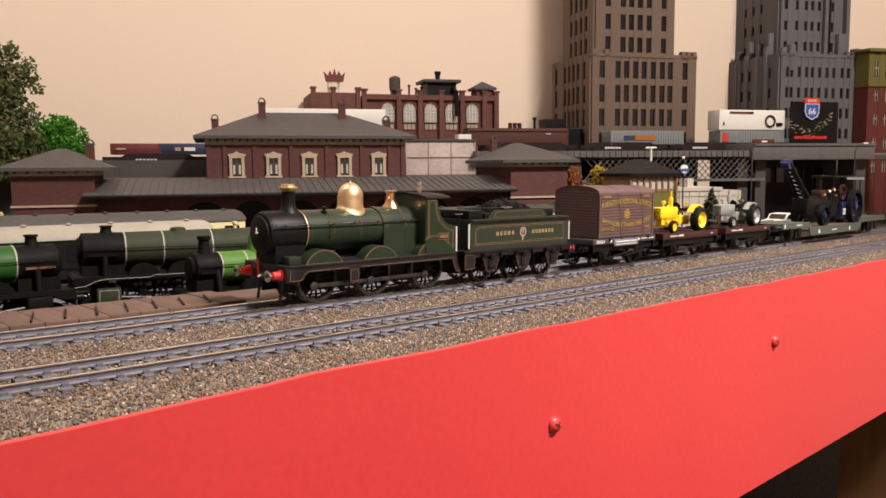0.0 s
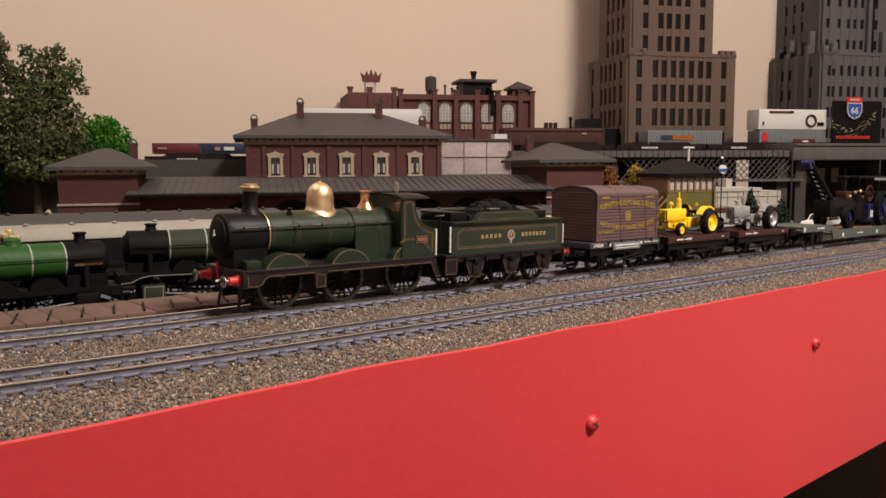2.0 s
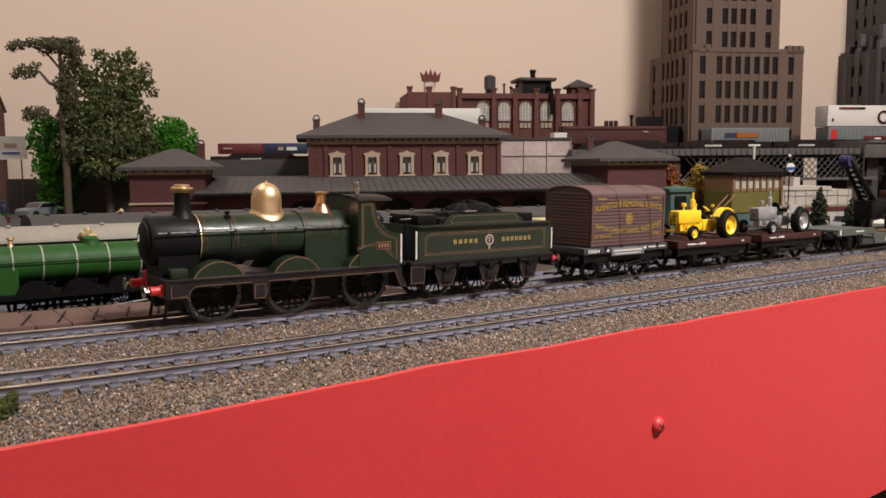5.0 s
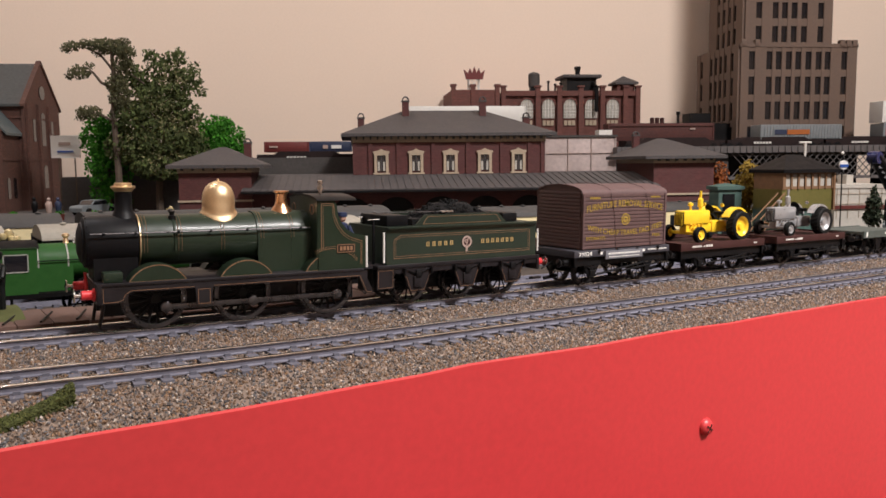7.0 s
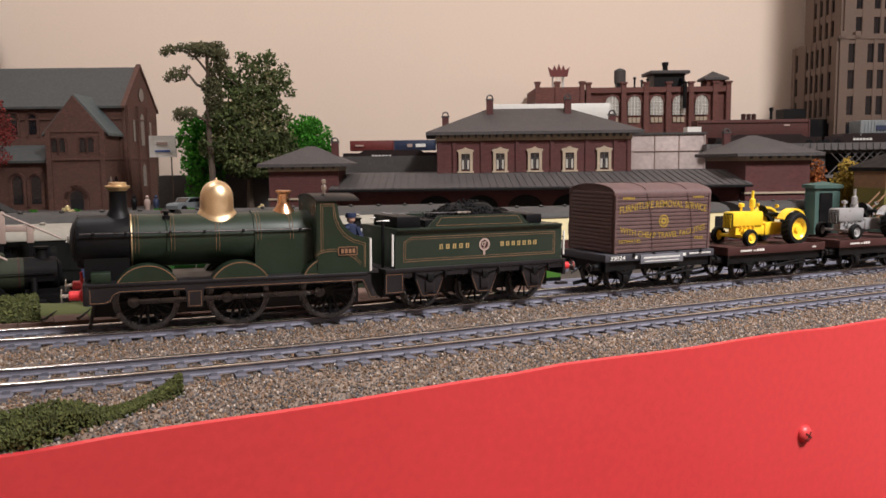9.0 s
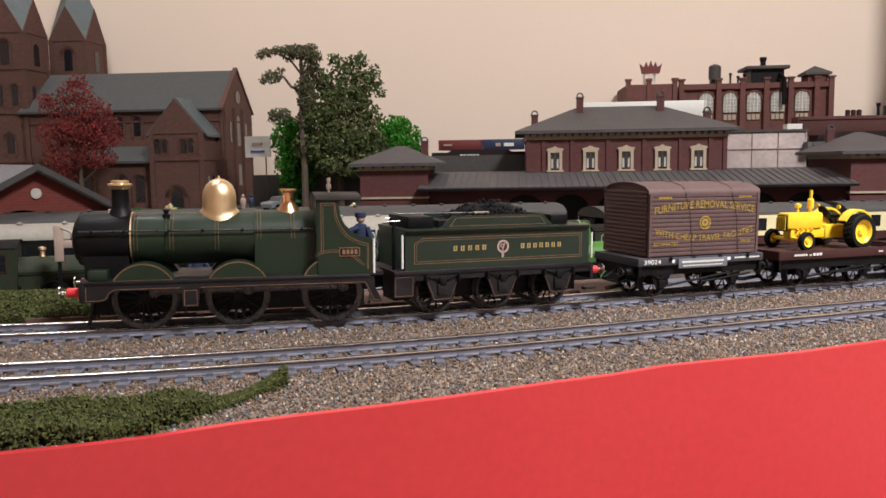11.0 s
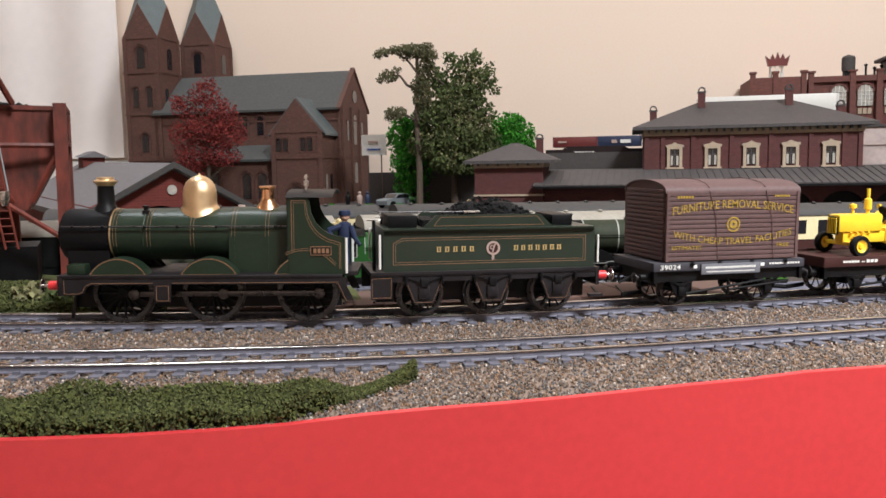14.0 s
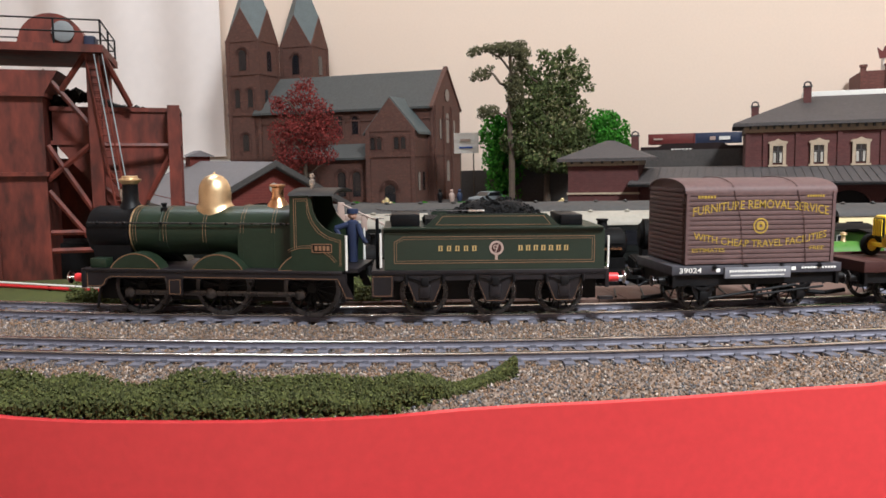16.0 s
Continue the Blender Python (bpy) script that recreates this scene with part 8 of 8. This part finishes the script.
# ---- coaling tower and engine shed ----
def build_coaling_tower():
    t = thing("coaling_tower", "weathered red model coaling tower with hopper and railed top", "coaling tower")
    t.matrix_world = pose(-0.139, 0.415, -0.004, 0, 0, 8)
    z = 0.004
    part("elevator_shaft", slab([(-0.052, 0.0), (-0.052, 0.088), (-0.046, 0.1), (-0.006, 0.1), (-0.013, 0.088), (-0.0125, 0.0)], "y", -0.014, 0.02), COALRED, t, "tall boarded elevator shaft")
    part("shaft_corner", box(-0.0345, -0.0335, -0.0155, -0.014, 0, 0.088), COALRED, t)
    for zz in (0.052, 0.088):
        part("shaft_band", box(-0.0535, -0.0115, -0.0165, 0.021, zz, zz + 0.0018), COALRED, t)
    part("platform", box(-0.056, 0.0145, -0.02, 0.05, 0.108, 0.1115), COALRED, t)
    part("head_house", slab([(-0.0235, 0.1115)] + arc(-0.0085, 0.1120, 0.0145, 170, 10, 12) + [(0.0065, 0.1115)], "y", -0.008, 0.03), COALRED, t, "round topped head house")
    part("head_wheel", lathe([(0.0048, 0), (0.0048, 0.0015), (0.0036, 0.002), (0, 0.0015)], at(-0.0035, -0.008, 0.1182) @ pose(0, 0, 0, 90, 0, 0), seg=24), CONTGREY, t, "pale round wheel cover")
    part("motor", box(0.0055, 0.0105, -0.012, 0.002, 0.1115, 0.1165, bevel=0.0008), CONTBLUE, t)
    bm = bmesh.new()
    pts = [(-0.055, -0.019), (-0.03, -0.019), (-0.006, -0.019), (0.0135, -0.019), (0.0135, 0.015), (0.0135, 0.049), (-0.02, 0.049), (-0.055, 0.049)]
    for p in pts:
        rod((p[0], p[1], 0.1115), (p[0], p[1], 0.1225), 0.0005, bm, 5)
    for p, q in zip(pts, pts[1:]):
        for h in (0.117, 0.1225):
            rod((*p, h), (*q, h), 0.0004, bm, 5)
    part("railing", bm, DARK, t, "thin dark railing")
    for x, y, top in ((0.009, -0.012, 0.108), (0.009, 0.04, 0.108), (0.0435, -0.006, 0.0855), (0.0435, 0.05, 0.0855)):
        part("leg", box(x - 0.0028, x + 0.0028, y - 0.0028, y + 0.0028, 0, top), COALRED, t)
    bin_ = [(-0.0115, 0.068), (-0.0115, 0.084), (0.0455, 0.084), (0.0455, 0.068), (0.028, 0.036), (0.014, 0.036)]
    part("hopper", slab(bin_, "y", 0.0, 0.044), COALRED, t, "tapered steel hopper")
    part("hopper_rim", box(-0.0125, 0.0465, -0.001, 0.045, 0.0825, 0.0845), COALRED, t)
    part("hopper_belt", box(-0.0125, 0.0465, -0.001, 0.045, 0.0665, 0.0685), COALRED, t)
    rnd = random.Random(3)
    bm = bmesh.new()
    for k in range(160):
        x, y = rnd.uniform(-0.015, 0.03), rnd.uniform(0.003, 0.04)
        bmesh.ops.create_icosphere(bm, subdivisions=1, radius=rnd.uniform(0.0015, 0.003), matrix=at(x, y, 0.084 + 0.008 * math.exp(-((x + 0.002) / 0.014) ** 2) - rnd.random() * 0.002))
    part("coal_heap", bm, COAL, t, "heap of coal in the hopper")
    part("back_panel", box(-0.018, 0.02, 0.046, 0.052, 0.0, 0.06), COALRED, t)
    for p, q in (((-0.013, -0.012, 0.1), (0.006, -0.012, 0.076)), ((0.006, -0.012, 0.108), (-0.006, -0.012, 0.09)), ((-0.012, -0.012, 0.066), (0.006, -0.012, 0.036)),
                 ((0.006, -0.012, 0.066), (-0.0125, -0.012, 0.05)), ((0.0435, -0.006, 0.066), (0.03, -0.006, 0.04)), ((0.006, -0.012, 0.05), (0.0435, -0.006, 0.022)),
                 ((-0.0125, -0.012, 0.045), (0.006, -0.012, 0.02)), ((-0.0125, -0.012, 0.0255), (0.006, -0.012, 0.0255)), ((-0.0125, -0.012, 0.017), (0.006, -0.012, 0.017)),
                 ((0.006, -0.012, 0.066), (0.0435, -0.006, 0.066)), ((0.0135, -0.018, 0.108), (0.024, -0.004, 0.085)), ((0.006, -0.012, 0.064), (0.0225, -0.003, 0.04))):
        part("brace", rod(p, q, 0.0014, seg=6), COALRED, t)
    bm = bmesh.new()
    for s in (-0.0025, 0.0025):
        rod((0.0085 + s, -0.015, 0.108), (0.022 + s, -0.02, 0.02), 0.0005, bm, 5)
    for k in range(26):
        f = k / 26
        rod((0.006 + 0.0135 * f, -0.015 - 0.005 * f, 0.108 - 0.088 * f), (0.011 + 0.0135 * f, -0.015 - 0.005 * f, 0.108 - 0.088 * f), 0.0003, bm, 4)
    part("ladder", bm, COALRED, t)
    for d in (0.0, 0.0035):
        part("cable", rod((0.0105 + d, -0.02, 0.107), (0.0217 + d, -0.055, 0.046), 0.0003), CONTGREY, t, "bright hoist cable")
    part("chute_end", lathe([(0.0012, 0), (0.002, 0.003), (0.002, 0.006), (0, 0.006)], at(0.0235, -0.055, 0.041), seg=10), STEEL, t)
    part("lower_bunker", box(-0.017, 0.03, 0.01, 0.04, 0.0, 0.018), DARK, t)


build_coaling_tower()


def build_shed():
    s = thing("engine_shed", "red brick model engine shed with a grey slate roof", "shed")
    s.matrix_world = pose(-0.056, 0.56, YARD, 0, 0, 20)
    e, r, w, L = 0.05, 0.0775, 0.05, 0.27
    part("gable_wall", slab([(-w, 0), (-w, e), (0, r - 0.003), (w, e), (w, 0), (0.012, 0), (0.012, 0.03)] + arc(-0.008, 0.03, 0.02, 0, 180, 12) + [(-0.028, 0.03), (-0.028, 0)], "y", 0, 0.004), SHEDRED, s, "brick gable with an arched doorway")
    part("side_wall", box(-w, -w + 0.004, 0.004, L, 0, e), SHEDRED, s)
    part("side_wall", box(w - 0.004, w, 0.004, L, 0, e), SHEDRED, s)
    part("rear_wall", box(-w, w, L, L + 0.004, 0, e), SHEDRED, s)
    part("roof", slab([(-w - 0.008, e - 0.005), (0, r), (w + 0.008, e - 0.005), (w + 0.008, e - 0.009), (0, r - 0.004), (-w - 0.008, e - 0.009)], "y", -0.006, L + 0.006), SHEDROOF, s, "grey slate roof with pale verges")
    part("verge", slab([(-w - 0.009, e - 0.0045), (0, r + 0.001), (w + 0.009, e - 0.0045), (w + 0.009, e - 0.0085), (0, r - 0.003), (-w - 0.009, e - 0.0085)], "y", -0.0075, -0.006), ROOFGREY, s)
    v = part("roof_vent", box(-0.009, 0.009, 0.225, 0.245, r - 0.01, r + 0.005), SHEDRED, s)
    part("vent_roof", slab([(-0.013, r + 0.004), (0, r + 0.0095), (0.013, r + 0.004)], "y", 0.221, 0.249), SHEDROOF, v)
    part("round_window", lathe([(0.0032, 0), (0.0032, 0.001), (0, 0.001)], at(0, 0, 0.060) @ pose(0, 0, 0, 90, 0, 0), seg=18), PANEPALE, s)
    part("trim", box(-w - 0.001, -w + 0.006, -0.001, 0.0, 0, e), SHEDRED, s)
    part("drainpipe", rod((-w - 0.001, -0.002, 0), (-w - 0.001, -0.002, e - 0.006), 0.001), OLIVE, s)
    # black sheet across the shed that stands for its unlit interior
    part("inside_shade", box(-w + 0.004, w - 0.004, 0.05, 0.052, 0, e), DARK, s)


build_shed()
# small buffer stop engine seen in the doorway
bs = thing("boiler_shell", "green model boiler standing in the shed doorway", "boiler")
part("shell", lathe([(0, 0), (0.0105, 0.001), (0.0105, 0.03), (0, 0.031)], pose(-0.06, 0.545, YARD + 0.024, -90, 0, 20), seg=24), APPLE, bs)
part("chimney", lathe([(0.003, 0), (0.0025, 0.02), (0.0032, 0.021), (0, 0.021)], at(-0.046, 0.535, YARD + 0.02), seg=12), DARK, bs)
part("cradle", box(-0.072, -0.048, 0.545, 0.575, YARD - 0.001, YARD + 0.016), DARK, bs)

# left end: grassy bank, barrier rail, pale loading gantry
rail_ = thing("barrier_rail", "thin red and white barrier rail by the coaling tower", "rail")
part("bar", rod((-0.22, 0.405, 0.001), (-0.114, 0.352, 0.001), 0.0008), BUFRED, rail_)
part("stripe", rod((-0.22, 0.405, 0.0022), (-0.114, 0.352, 0.0022), 0.0005), WHITE, rail_)
for k in range(5):
    f = k / 4
    part("post", rod((-0.22 + 0.106 * f, 0.405 - 0.053 * f, -0.012), (-0.22 + 0.106 * f, 0.405 - 0.053 * f, 0.002), 0.0007), DARK, rail_)


def turf(name, count, seed, spot, height, size, mat, label, category):
    """A low bank of flock: spot(rnd) gives x, y; height(x, y) the top."""
    rnd = random.Random(seed)
    verts, faces = [], []
    for _ in range(count):
        x, y = spot(rnd)
        base, h = height(x, y)
        z = base + h * rnd.random() ** 0.6
        m = Euler((rnd.random() * 6.3, rnd.random() * 6.3, rnd.random() * 6.3)).to_matrix()
        s = size * rnd.uniform(0.5, 1.4)
        k = len(verts)
        for p in ((-1, -0.4, 0), (0.9, -0.3, 0.2), (0, 0.9, -0.2), (0.1, 0, 0.9)):
            v = m @ Vector(p) * s
            verts.append((x + v.x, y + v.y, z + v.z))
        faces += [(k, k + 1, k + 2), (k, k + 1, k + 3), (k + 1, k + 2, k + 3), (k, k + 2, k + 3)]
    me = bpy.data.meshes.new(name)
    me.from_pydata(verts, [], faces)
    me.materials.append(mat)
    return tagged(new(name, me), label, category, kind="stuff")


def hedge_spot(rnd):
    x = -0.2 + 0.226 * rnd.random()
    lo = front_edge(x) - 0.0018
    wide = 0.0195 * (1 + 0.25 * noise.noise((x * 40, 0, 4))) if x < -0.03 else max(0.0195 * (0.03 - x) / 0.06, 0.003)
    lift = 0.0 if x < -0.01 else (x + 0.01) * 0.62
    return x, lo + lift + wide * rnd.random()


turf("hedge", 44000, 6, hedge_spot, lambda x, y: (-0.004 - sag(x, y), 0.0092 * (0.62 + 0.5 * noise.noise((x * 55, y * 55, 1))) * (1 if x < 0.005 else 0.75)), 0.00062, GRASS, "rough green scrub along the front edge of the layout", "scrub")


def bank_spot(rnd):
    x = -0.13 + 0.128 * rnd.random()
    return x, line_y(x, 0.082) + 0.055 * rnd.random() ** 1.2 * (1.0 if x < -0.03 else 0.6)


structure("bank", grid_sheet(-0.35, 0.03, 30, 8, lambda x: line_y(x, 0.079), lambda x: line_y(x, 0.079) + (0.12 if x < -0.09 else 0.06),
          lambda x, y: -0.004 + 0.002 * noise.noise((x * 40, y * 40, 7)) + 0.005 * math.sin(min(max((y - line_y(x, 0.079)) / 0.06, 0), 1) * math.pi)), GRASS, "grassy bank beside the curve", "bank")
turf("grass_bank", 15000, 12, bank_spot, lambda x, y: (-0.004 + 0.005 * math.sin(min(max((y - line_y(x, 0.079)) / 0.06, 0), 1) * math.pi), 0.0035), 0.0008, GRASS, "mossy grass on the bank beside the curve", "grass")

for x, y, r, mat, label in ((-0.097, 0.352, 0.0075, PALELEAF, "bright leafy model plant on the bank"), (-0.086, 0.346, 0.006, LEAF, "green leafy model plant on the bank"), (-0.068, 0.338, 0.0055, LEAF, "low green model plant on the bank"), (-0.118, 0.362, 0.006, PALELEAF, "bright leafy model plant on the bank")):
    pl = thing("leafy_plant", label, "plant", "plants on the bank")
    pl.matrix_world = at(x, y, -0.003)
    part("stem", rod((0, 0, -0.001), (0, 0, r), 0.0006), BARK, pl)
    add_crown(pl, leaves(260, [(0, 0, r * 0.7, r, r * 0.7), (r * 0.5, 0, r * 1.1, r * 0.5, r * 0.4)], 0.0016, int(x * -1000)), mat)

for gx, gz, bell in ((-0.0366, 0.0275, True), (-0.0134, 0.0303, False)):
    g = thing("loading_gantry", "pale pink model loading gantry beside the yard" + (" with a brass bell" if bell else ""), "gantry", "loading gantries")
    gy = 0.4 if bell else 0.47
    k = 1.0 if bell else 1.1
    for d, top, w in ((0.0, gz, 0.0019), (0.012 * k, gz - 0.0075, 0.0017)):
        part("column", box(gx + d - w, gx + d + w, gy, gy + 0.0035, gz - 0.0165, top, bevel=0.0004), PINK, g)
        part("footing", box(gx + d - 0.0008, gx + d + 0.0008, gy + 0.001, gy + 0.0026, YARD, gz - 0.0165), DARK, g, "dark footing")
    part("beam", box(gx + 0.0015, gx + 0.014 * k, gy + 0.0004, gy + 0.003, gz - 0.0105, gz - 0.0072, bevel=0.0004), PINK, g)
    part("stay", rod((gx + 0.001, gy, gz - 0.001), (gx + 0.025 * k, gy, gz - 0.0145), 0.0005), PINK, g)
    if bell:
        part("bell", lathe([(0.0026, 0), (0.0018, 0.0015), (0.0015, 0.0038), (0.0009, 0.0046), (0, 0.0046)], at(gx + 0.0162, gy + 0.001, gz - 0.0155), seg=16), BRASS, g, "small brass bell")


# ---- sleepers, last of all ----
bm = box(-0.0016, 0.0016, -0.0136, 0.0136, -0.0036, -0.0024)
for s in (-1, 1):
    for d in (-1, 1):
        c = s * GAUGE / 2 + d * 0.0014
        box(-0.0009, 0.0009, min(c, c + d * 0.0008), max(c, c + d * 0.0008), -0.0024, -0.0015, bm)
SLEEPER_MESH = finish("sleeper", bm, SLEEPER)
for track, off in TRACKS:
    for k in range(290):
        u = -0.2 + k * 0.0072
        if u > BEND_X:
            m = pose(u, LINE_Y + off, 0)
        else:
            a = (u - BEND_X) / BEND_R
            m = pose(BEND_X + (BEND_R - off) * math.sin(a), LINE_Y + BEND_R - (BEND_R - off) * math.cos(a), 0, 0, 0, math.degrees(a))
        ob = new("sleeper", SLEEPER_MESH)
        ob.parent = track
        ob.matrix_basis = m


# ---- what moves ----
def run_at(t):
    for (t0, u0), (t1, u1) in zip(RUN, RUN[1:]):
        if t <= t1:
            return u0 + (u1 - u0) * (t - t0) / (t1 - t0)
    return RUN[-1][1]


def motions():
    for ob, q in MOVING:
        rows = []
        for t, u in RUN:
            x, y, turn = on_line(u + q)
            rows.append((t, pose(x, y, DRIVER_Z if ob.name == "engine_driver" else 0.0, 0, 0, turn)))
        walk(ob, rows)
    steps = [k * 0.25 for k in range(65)]
    for ob, (x, y, z), r in TURNING:
        walk(ob, [(t, pose(x, y, z, 0, math.degrees(-(RUN[0][1] - run_at(t)) / r * 1.12), 0)) for t in steps])
    for ob in RODS:
        rows = []
        for t in steps:
            a = math.pi + (0.0217 - run_at(t)) / 0.0091
            rows.append((t, pose(0.0042 * math.cos(a), 0, 0.0102 + 0.0042 * math.sin(a))))
        walk(ob, rows)


DRIVER_Z = 0.0180
motions()
